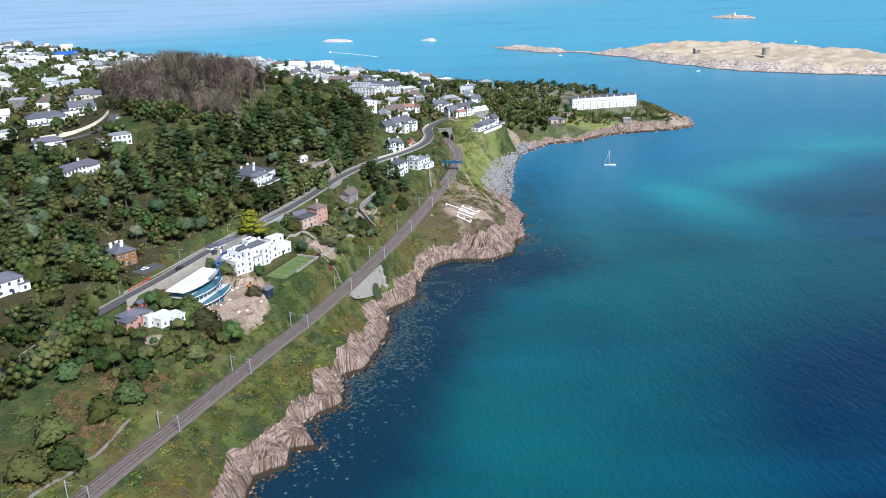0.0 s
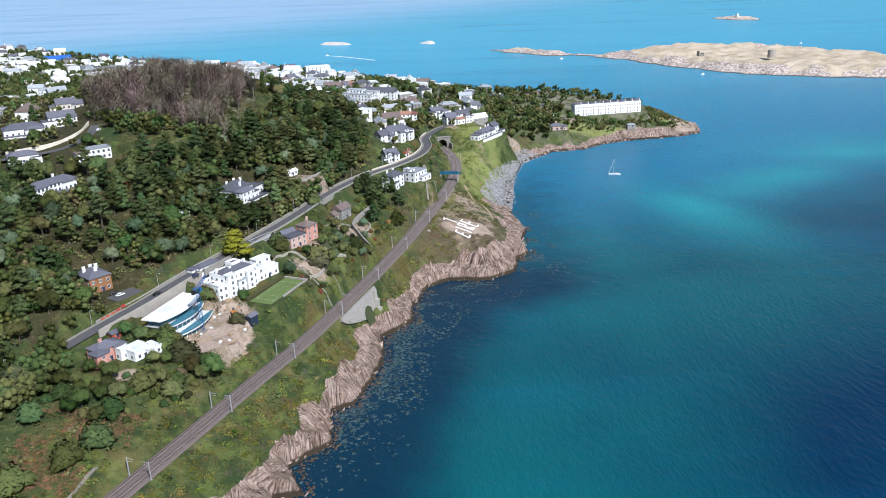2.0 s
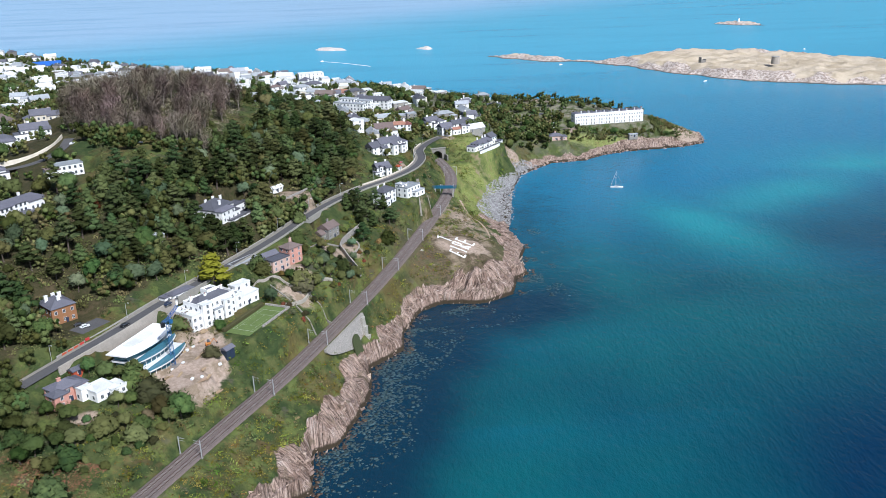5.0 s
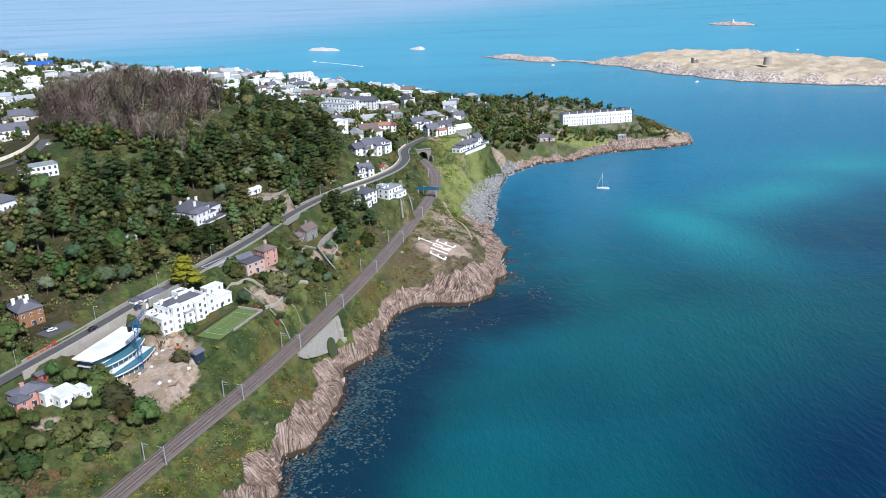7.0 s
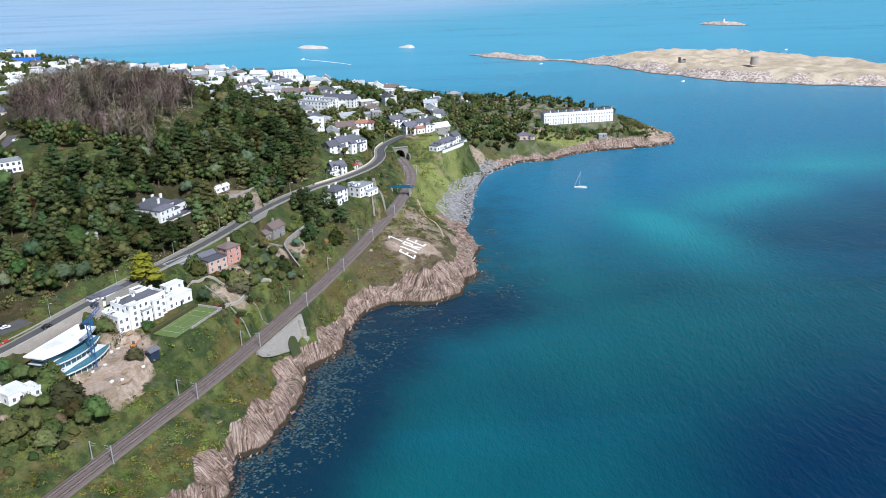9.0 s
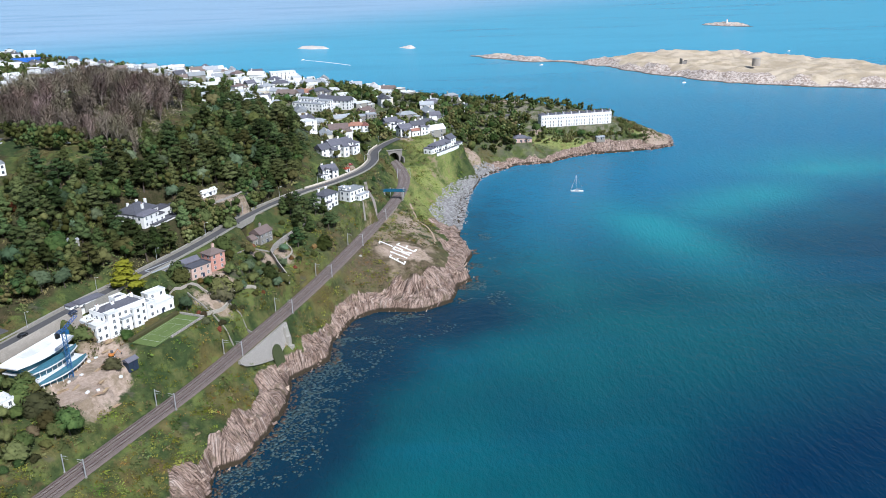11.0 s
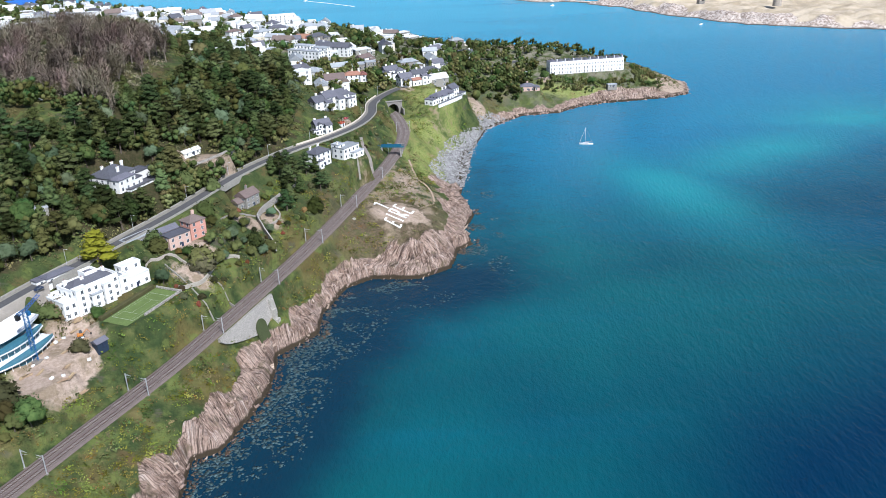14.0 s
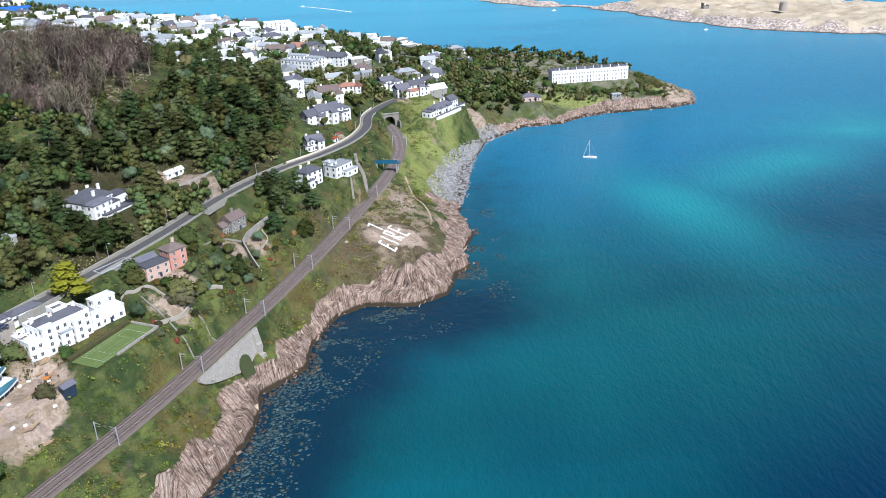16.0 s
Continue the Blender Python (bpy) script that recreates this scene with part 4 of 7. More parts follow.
def roof_shape(bm, cx, cy, z, w, d, style):
    o = 0.45
    if style == "flat":
        box(bm, cx, cy, z, w + 0.3, d + 0.3, 0.25, 0.04)
        for sx in (-1, 1):
            box(bm, cx + sx * (w / 2), cy, z + 0.25, 0.3, d + 0.3, 0.45)
            box(bm, cx, cy + sx * (d / 2), z + 0.25, w - 0.3, 0.3, 0.45)
        return
    if style == "parapet":
        w, d, o, style = w - 1.4, d - 1.4, 0.0, "hip"
    along_x = w >= d
    a, b = (w, d) if along_x else (d, w)
    rise = b * (0.30 if style == "hip" else 0.40)
    ridge = a / 2 + o if style == "gable" else max(a / 2 - b / 2, 0.1)

    def put(u, v, h):
        return bm.verts.new((cx + (u if along_x else v), cy + (v if along_x else -u), z + h))

    low = [put(u, v, -0.05) for u, v in ((-a / 2 - o, -b / 2 - o), (a / 2 + o, -b / 2 - o), (a / 2 + o, b / 2 + o), (-a / 2 - o, b / 2 + o))]
    eave = [put(u, v, 0.18) for u, v in ((-a / 2 - o, -b / 2 - o), (a / 2 + o, -b / 2 - o), (a / 2 + o, b / 2 + o), (-a / 2 - o, b / 2 + o))]
    r0, r1 = put(-ridge, 0, rise), put(ridge, 0, rise)
    bm.faces.new(low[::-1])
    for i in range(4):
        bm.faces.new((low[i], low[(i + 1) % 4], eave[(i + 1) % 4], eave[i]))
    bm.faces.new((eave[0], eave[1], r1, r0))
    bm.faces.new((eave[2], eave[3], r0, r1))
    bm.faces.new((eave[1], eave[2], r1))
    bm.faces.new((eave[3], eave[0], r0))
    bmesh.ops.recalc_face_normals(bm, faces=bm.faces)


def house(x, y, z, turn, label, blocks, wall, roof, chimneys=(), sides="flr", category="house", group="", spacing=3.4, door=True, name="house", pots=True):
    """blocks: centre x and y, width, depth, height, roof style, base offset; the front looks along local -y."""
    ob = thing(name, pose(x, y, z, 0, 0, turn), label, category, group)
    for cx, cy, w, d, h, style, *rest in blocks:
        z0 = rest[0] if rest else 0.0
        mats = rest[1] if len(rest) > 1 else (wall, roof)
        bm = bmesh.new()
        box(bm, cx, cy, z0 - 2.5, w, d, h + 2.5, 0.03)
        wl = part("wall", bm, mats[0], ob)
        bm = bmesh.new()
        roof_shape(bm, cx, cy, z0 + h, w, d, style)
        part("roof", bm, mats[1], ob)
        if style == "parapet":
            bm = bmesh.new()
            for e in (-1, 1):
                box(bm, cx + e * (w / 2 - 0.2), cy, z0 + h - 0.02, 0.4, d, 1.1, 0.03)
                box(bm, cx, cy + e * (d / 2 - 0.2), z0 + h - 0.02, w - 0.8, 0.4, 1.1, 0.03)
            part("parapet", bm, mats[0], ob)
        floors = max(1, int(h / 2.7))
        for side, turn_w, length, off in (("f", 0, w, (0, -1)), ("b", 180, w, (0, 1)), ("l", -90, d, (-1, 0)), ("r", 90, d, (1, 0))):
            if side not in sides:
                continue
            n = max(1, int(length / spacing))
            for fl in range(floors):
                for i in range(n):
                    u = (i + 0.5 - n / 2) * length / n
                    wx = cx + off[0] * w / 2 + (u if off[0] == 0 else 0)
                    wy = cy + off[1] * d / 2 + (u if off[1] == 0 else 0)
                    add_window(ob, wx, wy, z0 + fl * h / floors + 0.85, turn_w, 1.25, min(1.65, h / floors - 1.2), plain=y > 600 or x < -160)
    for cx, cy, top in chimneys:
        bm = bmesh.new()
        box(bm, cx, cy, top - 3.2, 1.5, 0.8, 3.2, 0.04)
        box(bm, cx, cy, top, 1.7, 1.0, 0.18, 0.03)
        stack = part("chimney", bm, wall, ob)
        if not pots:
            continue
        bm = bmesh.new()
        bar(bm, (cx, cy, top + 0.15), (cx, cy, top + 0.8), 0.2, 0.16, 7)
        part("chimney_pot", bm, TILE, stack)
    if door:
        cx, cy, w, d, h, *_ = blocks[0]
        bm = bmesh.new()
        box(bm, cx + w * 0.08, cy - d / 2 - 0.05, 0, 1.1, 0.16, 2.15, 0.02)
        part("door", bm, NAVY, ob)
    return ob


def plot(key):
    px, py, pz, turn, _, _ = PLOTS[key]
    return px, py, pz, turn


house(*plot("pink"), "salmon-pink two-storey house with hipped slate roofs", [(0, 1, 11, 8, 6.2, "hip"), (-5, -3, 6, 6, 5.8, "hip"), (5.2, 0.5, 6, 9, 5.6, "hip")], PINK, SLATE, [(-1, 1, 9.6)])
house(*plot("extension"), "white modern flat-roofed house with wide glazing", [(0, 0, 9, 9, 4.0, "flat"), (4.5, -3, 7, 7, 3.4, "flat"), (-4.5, 4, 5, 5, 4.9, "flat")], WHITE, PALEROOF)
house(*plot("white"), "large white rendered house with parapets and balconies", [(1, 0, 22, 11, 10.2, "parapet"), (-12.5, -1, 6, 12, 7.6, "flat", 0, (WHITE, PALEROOF)), (-7, -6.4, 5.5, 3.4, 11.2, "flat", 0, (WHITE, PALEROOF)), (6, -6, 5, 3, 9.0, "flat", 0, (WHITE, PALEROOF)), (0, -6.2, 5, 2.4, 6.2, "flat", 0, (WHITE, FLATROOF)), (3, 2, 6, 5, 13.2, "parapet"), (-6, 8, 12, 5, 6.0, "flat", 0, (WHITE, PALEROOF)), (12.5, 1, 5, 9, 8.2, "flat", 0, (WHITE, FLATROOF))],
      WHITE, SLATE, [(-8, 2, 13.2), (9, 0.5, 13.4), (-2, -1, 13.2)], spacing=3.0)
house(*plot("wing"), "white flat-roofed house wing with a paved roof terrace", [(0, 0, 16, 10, 5.2, "flat"), (3, 3, 10, 5, 8.6, "flat"), (-5, -3, 5, 5, 7.4, "flat")], WHITE, PALEROOF)
house(*plot("rose"), "long rose-pink house with a flat roof and terrace", [(-5, 0, 12, 9, 6.0, "flat"), (7, 1, 9, 8, 8.8, "hip", 0.0, (PINK, BROWNROOF)), (-5, 5.5, 10, 5, 6.6, "gable")], ROSE, SLATE, [(9, 3, 12.2)])
house(-83, 503, 47.5, 56, "low grey outbuilding with an arched stone front", [(0, 0, 17, 5, 3.6, "flat")], STONE, FLATROOF, (), "f", "outbuilding", door=False)
house(*plot("cottage"), "grey stone cottage with a steep brown tiled roof", [(0, 0, 11, 8, 6.2, "gable"), (-7, 1, 6, 6, 4.0, "gable")], STONE, BROWNROOF, [(1, 1, 10.6)])
house(*plot("pair"), "tall white house with a hipped slate roof", [(0, 0, 13, 10, 8.6, "hip"), (-5, -6, 4, 3, 4.5, "flat"), (5, 4, 6, 7, 7.4, "hip")], WHITE, SLATE, [(3, 2, 12.2), (-4, 2, 12)])
house(*plot("pair_b"), "white flat-roofed house with deep balconies", [(0, 1, 15, 9, 6.8, "flat"), (3, -5, 10, 4, 3.4, "flat"), (-4, 4, 6, 6, 8.4, "flat")], WHITE, FLATROOF, [(-6, 3, 9.9)])
house(*plot("villa"), "white villa with a low hipped slate roof and bay windows", [(0, 2, 18, 14, 7.0, "hip"), (-3, -7, 12, 6, 6.6, "hip"), (5, -8, 5, 4, 4.0, "flat"), (13, -3, 9, 7, 5.0, "flat"), (20.5, -4, 7, 6, 3.6, "flat"), (10, -10.5, 30, 5, 0.9, "flat")], WHITE, SLATE,
      [(-4, 4, 11.2), (3, 4, 11.4), (9.6, 4, 10.2), (-1, -3, 10.8)])
house(*plot("brick"), "creeper-clad brick house with slate roof and white chimneys", [(0, 0, 11, 14, 7.6, "hip")], BRICK, SLATE, [], sides="flr")
house(*plot("long"), "long two-storey white house with slate roof and terrace", [(0, 0, 30, 9, 5.6, "hip"), (-10, -4, 8, 5, 5.8, "hip"), (9, -4, 9, 4, 5.0, "hip"), (0, -7.5, 30, 6, 0.6, "flat")], WHITE, SLATE, [(4, 1, 9.6)], spacing=2.6)
house(*plot("modern"), "white modern house with flat roofs and dark glazing", [(0, 0, 15, 9, 6.4, "flat"), (-9, -1, 8, 8, 4.6, "flat", 0, (WHITE, BROWNROOF))], WHITE, FLATROOF, spacing=2.8)
house(*plot("hill_a"), "wide white bungalow with a hipped slate roof", [(0, 0, 26, 12, 5.0, "hip"), (6, -6, 12, 6, 4.6, "hip"), (0, -8, 28, 5, 1.0, "flat")], WHITE, SLATE, [(3, 0, 9.6)])
house(*plot("hill_f"), "white gabled house with a long slate roof by the lane", [(0, 0, 18, 10, 6.6, "gable"), (-9, -3, 9, 8, 4.4, "flat"), (6, -5, 7, 5, 6.0, "gable")], WHITE, SLATE, [(-3, 1, 11.6)])
house(*plot("hill_b"), "tall cream house with several slate gables", [(0, 0, 14, 10, 8.0, "gable"), (8, -2, 8, 8, 7.0, "gable"), (-8, 1, 7, 8, 6.0, "hip")], CREAM, SLATE, [(-2, 1, 12.5), (6, 1, 12)])
house(*plot("hill_c"), "white house with a grey hipped roof and terrace", [(0, 0, 17, 9, 5.0, "hip"), (7, -4, 6, 5, 3.6, "flat")], WHITE, SLATE)
house(*plot("hill_d"), "pale modern house with a mono flat roof", [(0, 0, 14, 9, 5.2, "flat")], WHITE, FLATROOF)
house(*plot("hill_e"), "grey stone house with square chimneys", [(0, 0, 13, 9, 7.6, "flat")], STONE, FLATROOF, [(-4, 2, 9.6), (4, 2, 9.6)])
house(*plot("edge"), "white house with a slate roof among trees", [(0, 0, 13, 10, 6.5, "hip"), (6, -4, 5, 5, 3.5, "flat")], WHITE, SLATE, [(-3, 1, 10)])
house(*plot("mews"), "white gabled house row with slate roofs and dormers", [(-13, 0, 10, 10, 8.2, "gable"), (-3, 1.5, 11, 11, 9.4, "gable"), (8, 2.5, 12, 10, 9.0, "gable"), (17, 3, 8, 9, 7.2, "hip"), (-8, -6, 5, 4, 7.4, "gable"), (3, -5.5, 5, 5, 8.0, "gable"), (12, -4.5, 5, 5, 6.2, "flat")], WHITE, SLATE, [(-13, 1, 13.4), (-8, 1, 13.6), (2, 1, 14.6), (13, 1, 13.8)])
house(*plot("lodge"), "small white house with steep slate gables and two dormers", [(0, 0, 11, 8, 6.4, "gable"), (-5, -3, 5, 4, 3.4, "flat"), (3, -4.5, 4.5, 4, 6.0, "gable"), (-2.5, -3.4, 2.2, 3, 7.4, "gable")], WHITE, SLATE, [(4, 1, 10.4), (-4, 1, 10.2)])
house(*plot("red_roof"), "white house with a red tiled hip roof", [(0, 0, 16, 9, 5.6, "hip"), (8, -3, 6, 7, 5.6, "gable", 0, (WHITE, TILE))], WHITE, TILE, [(5, 1, 9.8)])
house(*plot("gabled"), "white house with a long slate roof", [(0, 0, 20, 10, 6.6, "gable"), (8, 2, 9, 11, 7.6, "gable")], WHITE, SLATE, [(-4, 1, 11), (6, 1, 11.5)])
house(*plot("stack"), "stepped white apartment block with flat roofs", [(0, 0, 34, 11, 9.5, "flat"), (-8, 8, 18, 8, 12, "flat"), (10, 8, 14, 8, 11, "flat")], WHITE, FLATROOF, [(0, 0, 11), (-12, 0, 11), (12, 0, 11)], spacing=3.6)
house(*plot("stack_b"), "white terrace of houses with slate roofs", [(0, 0, 34, 10, 8.5, "gable"), (-12, -5, 9, 5, 7, "flat")], WHITE, SLATE, [(-10, 1, 14), (0, 1, 14), (10, 1, 14)], spacing=3.8)
house(*plot("solar"), "grey flat-roofed house with dark roof panels", [(0, 0, 14, 10, 4.6, "flat"), (4, -3, 9, 8, 6.2, "flat")], STONE, FLATROOF)
house(*plot("cluster"), "white house with slate gables and bay windows", [(0, 0, 13, 9, 7.4, "gable"), (7, -4, 8, 8, 6.8, "hip"), (-6, -4, 5, 6, 6.4, "gable"), (1, -6, 4, 4, 5.0, "flat")], WHITE, SLATE, [(-3, 1, 12), (3, 1, 12)])
house(*plot("portal_house"), "white rambling house above the tunnel with pink lean-to roof", [(-8, 0, 12, 9, 7.4, "gable"), (5, 1, 13, 9, 8.6, "gable"), (0, -5, 8, 5, 4.6, "gable", 0, (WHITE, TILE)), (-9, -6, 6, 5, 5.6, "gable"), (11, -4, 6, 6, 6.0, "flat"), (7, -6, 4.5, 4, 7.4, "gable")], WHITE, SLATE, [(-7, 1, 12.4), (4, 1, 13.4), (9, 1, 13.4)])
house(*plot("cliff_house"), "long low white house on a walled clifftop terrace", [(-2, 0, 24, 9, 5.4, "hip"), (-6, -5, 5, 3, 5.2, "gable"), (3, -5, 5, 3, 5.2, "gable"), (-17, 0, 8, 8, 4.2, "flat"), (15, 1.5, 10, 9, 6.4, "gable"), (-2, -8.5, 36, 0.4, 1.2, "flat"), (22, -2, 10, 7, 1.2, "flat")], WHITE, SLATE, [(-8, 1, 9.6), (1, 1, 9.6), (6, 1, 9.6)], spacing=2.8)
house(*plot("headland"), "small pink house with a slate hip roof", [(0, 0, 13, 9, 4.2, "hip"), (8, -1, 6, 7, 3.4, "hip")], ROSE, SLATE, [(0, 1, 8)])
house(*plot("rocky_white"), "white cottage with a grey roof near the headland", [(0, 0, 15, 8, 5.4, "gable")], WHITE, SLATE, [(4, 0, 9.5)])
house(*plot("lawn_house"), "white villa behind a clipped lawn", [(0, 0, 16, 10, 6.5, "hip"), (8, -2, 6, 8, 4.5, "flat")], WHITE, SLATE, [(-4, 1, 11), (4, 1, 11)])
house(-134, 399, 42.0, 54, "small dark garden shed with a red side", [(0, 0, 5, 3.4, 2.4, "gable")], REDPAINT, SLATE, (), "f", "shed")
house(-78, 426, 35.4, 58, "navy-blue boarded site cabin", [(0, 0, 5.0, 3.4, 2.3, "gable")], NAVY, SLATE, (), "r", "cabin")
house(156, 952, 23.0, 8, "small white garden pavilion", [(0, 0, 6, 5, 3, "flat")], WHITE, FLATROOF, (), "f", "pavilion")
house(235, 940, 11.5, 8, "small stone boathouse on the rocks", [(0, 0, 9, 4, 2.6, "flat")], STONE, FLATROOF, (), "f", "boathouse")


def terrace():
    px, py, pz, turn = plot("terrace")
    ob = thing("terrace_row", pose(px, py, pz, 0, 0, turn), "long white seaside terrace of three storeys with slate roofs", "terrace")
    n, w = 9, 8.3
    for i in range(n):
        cx = (i - (n - 1) / 2) * w
        bm = bmesh.new()
        box(bm, cx, 0, -3, w, 12, 14.2, 0.02)
        box(bm, cx, -6.3, -3, w * 0.62, 1.0, 9.5, 0.05)
        part("wall", bm, WHITE, ob)
        bm = bmesh.new()
        roof_shape(bm, cx, 0, 11.2, w - 0.9, 11, "hip")
        part("roof", bm, SLATE, ob)
        bm = bmesh.new()
        box(bm, cx + w / 2, 0, 10.5, 0.8, 4, 3.2, 0.05)
        box(bm, cx, -5.9, 11.2, w, 0.3, 0.8)
        st = part("chimney", bm, WHITE, ob)
        bm = bmesh.new()
        box(bm, cx + w / 2, 0, 13.7, 0.4, 3.4, 0.6, 0.1)
        part("chimney_pot", bm, TILE, st)
        for fl in range(3):
            for dx in (-2.6, 0, 2.6):
                add_window(ob, cx + dx, -6.06 if abs(dx) > 2 or fl == 2 else -6.85, fl * 3.6 + 0.7, 0, 0.95, 1.8 if fl < 2 else 1.2, True)
    for fl in range(3):
        for v in (-3, 1, 4):
            add_window(ob, -n * w / 2, v, fl * 3.6 + 0.7, -90, 1.1, 1.8, True)
    return ob


terrace()


def building_site():
    """A half-built villa of curved stepped decks with tinted glazing."""
    px, py, pz, turn = plot("site")
    ob = thing("half_built_villa", pose(px, py, pz + 1.8, 0, 0, turn), "half-built white villa of curved stepped decks under construction", "building site")

    def deck(y0, y1, z, w, bow, thick, name, material):
        bm = bmesh.new()
        n, rows = 14, []
        for i in range(n + 1):
            u = i / n * 2 - 1
            front = y0 - bow * (1 - u * u)
            rows.append([bm.verts.new((u * w / 2, yy, zz)) for yy, zz in ((front, z), (front, z + thick), (y1, z + thick), (y1, z))])
        for a, b in zip(rows[:-1], rows[1:]):
            for k in range(4):
                bm.faces.new((a[k], b[k], b[(k + 1) % 4], a[(k + 1) % 4]))
        bm.faces.new(rows[0][::-1])
        bm.faces.new(rows[-1])
        bmesh.ops.recalc_face_normals(bm, faces=bm.faces)
        return part(name, bm, material, ob)

    deck(-1.5, 8.5, 7.1, 33, 3.6, 0.55, "roof_deck", WHITE)
    deck(0.6, 7, 3.9, 27, 3.0, 3.2, "upper_glazing", TINT)
    deck(-4.0, 8, 3.4, 30, 3.4, 0.5, "middle_deck", PALEROOF)
    deck(-3.9, -3.6, 3.9, 29, 3.3, 1.0, "middle_balustrade", TINT)
    deck(-2.2, 7, 0.2, 26, 2.8, 3.2, "middle_glazing", TINT)
    deck(-9.0, 8, -0.3, 29, 3.0, 0.5, "lower_deck", PALEROOF)
    deck(-8.9, -8.6, 0.2, 28, 2.9, 1.0, "lower_balustrade", TINT)
    deck(-7.4, 6, -3.6, 25, 2.6, 3.3, "lower_glazing", TINT)
    deck(2.0, 6.5, 7.65, 16, 1.5, 0.3, "roof_light", PALEROOF)
    for i in range(9):
        u = -12 + i * 3.0
        bm = bmesh.new()
        bar(bm, (u, -8.3 - 2.2 * (1 - (u / 14) ** 2), -3.6), (u, -8.3 - 2.2 * (1 - (u / 14) ** 2), -0.3), 0.14)
        bar(bm, (u, -3.4 - 2.6 * (1 - (u / 15) ** 2), 0.2), (u, -3.4 - 2.6 * (1 - (u / 15) ** 2), 3.4), 0.12)
        part("prop", bm, WHITE, ob)
    return ob


TINT = surface("tinted_blue_glazing", (0.07, 0.20, 0.26), (0.05, 0.15, 0.21), 0.4, 0.1, 0.05, 0.01, 0.0)
building_site()


def tower_crane():
    ob = thing("tower_crane", pose(-99.5, 416.5, 36.0, 0, 0, 60), "blue lattice tower crane on the building site", "crane")

    def lattice(name, a, b, half, bays):
        bm = bmesh.new()
        a, b = Vector(a), Vector(b)
        ax = (b - a).normalized()
        s1 = ax.orthogonal().normalized()
        s2 = ax.cross(s1)
        cor = [s1 * i * half + s2 * j * half for i, j in ((-1, -1), (1, -1), (1, 1), (-1, 1))]
        for c in cor:
            bar(bm, a + c, b + c, 0.13, None, 4)
        for k in range(bays):
            p, q = a.lerp(b, k / bays), a.lerp(b, (k + 1) / bays)
            for i in range(4):
                bar(bm, p + cor[i], q + cor[(i + 1) % 4], 0.08, None, 4)
                bar(bm, q + cor[i], q + cor[(i + 1) % 4], 0.06, None, 4)
        return part(name, bm, CRANEBLUE, ob)

    lattice("mast", (0, 0, -1), (0, 0, 21), 0.75, 11)
    lattice("jib", (0, 0, 21), (9, 3, 23), 0.55, 6)
    lattice("counter_jib", (0, 0, 21), (-4, -1.3, 21.2), 0.6, 3)
    bm = bmesh.new()
    box(bm, -4, -1.3, 19.2, 1.8, 1.2, 2.2, 0.1)
    part("ballast_block", bm, DARKPAINT, ob)
    bm = bmesh.new()
    box(bm, 0.9, -0.9, 19.0, 1.3, 1.3, 1.8, 0.1)
    part("cab", bm, CRANEBLUE, ob)
    bm = bmesh.new()
    box(bm, 0, 0, -1.3, 4, 4, 0.9, 0.1)
    part("footing", bm, PAVING, ob)


tower_crane()


# ---- tennis court and garden ground ----
def tennis_court():
    px, py, pz, turn = plot("court")
    ob = thing("tennis_court", pose(px, py, pz, 0, 0, turn), "green lawn tennis court with white lines behind a wall", "tennis court")
    bm = bmesh.new()
    box(bm, 0, 0, -1.0, 33, 12.6, 1.06, 0.04)
    part("playing_surface", bm, TURF, ob)
    for x0, y0, w, d in ((-11.9, 0, 0.2, 10.97), (11.9, 0, 0.2, 10.97), (0, -5.48, 23.6, 0.1), (0, 5.48, 23.6, 0.1), (0, -4.1, 23.6, 0.06), (0, 4.1, 23.6, 0.06), (-6.4, 0, 0.1, 8.1), (6.4, 0, 0.1, 8.1), (0, 0, 12.6, 0.06)):
        bm = bmesh.new()
        box(bm, x0, y0, 0.062, w, d, 0.02)
        part("line", bm, COURTLINE, ob)
    bm = bmesh.new()
    box(bm, 5.5, -7.0, -4, 24, 0.7, 5.0, 0.05)
    part("retaining_wall", bm, WALLSTONE, ob)
    bm = bmesh.new()
    box(bm, 17.2, 0, -3, 0.6, 13, 3.9, 0.05)
    part("end_wall", bm, WALLSTONE, ob)
    bm = bmesh.new()
    box(bm, 0, 7.8, -1, 33, 2.0, 2.6, 0.3)
    part("hedge", bm, OLIVE, ob)


tennis_court()

bm = bmesh.new()
box(bm, 0, 0, -0.6, 15, 9, 0.7, 0.1)
ob = link("forecourt", bm, TARMAC)
ob.matrix_basis = pose(-138, 430.5, 49.7, 0, 0, 58)
tagged(ob, "black tarmac forecourt beside the road", "forecourt", kind="structure")
garden_wall(along([(-88, 566, 62.6), (-72, 575, 62.6), (-60, 595, 62.6), (-56, 606, 62.6)], 3), 0.8, 1.0, WALLSTONE, "tall rubble retaining wall of a garden terrace")


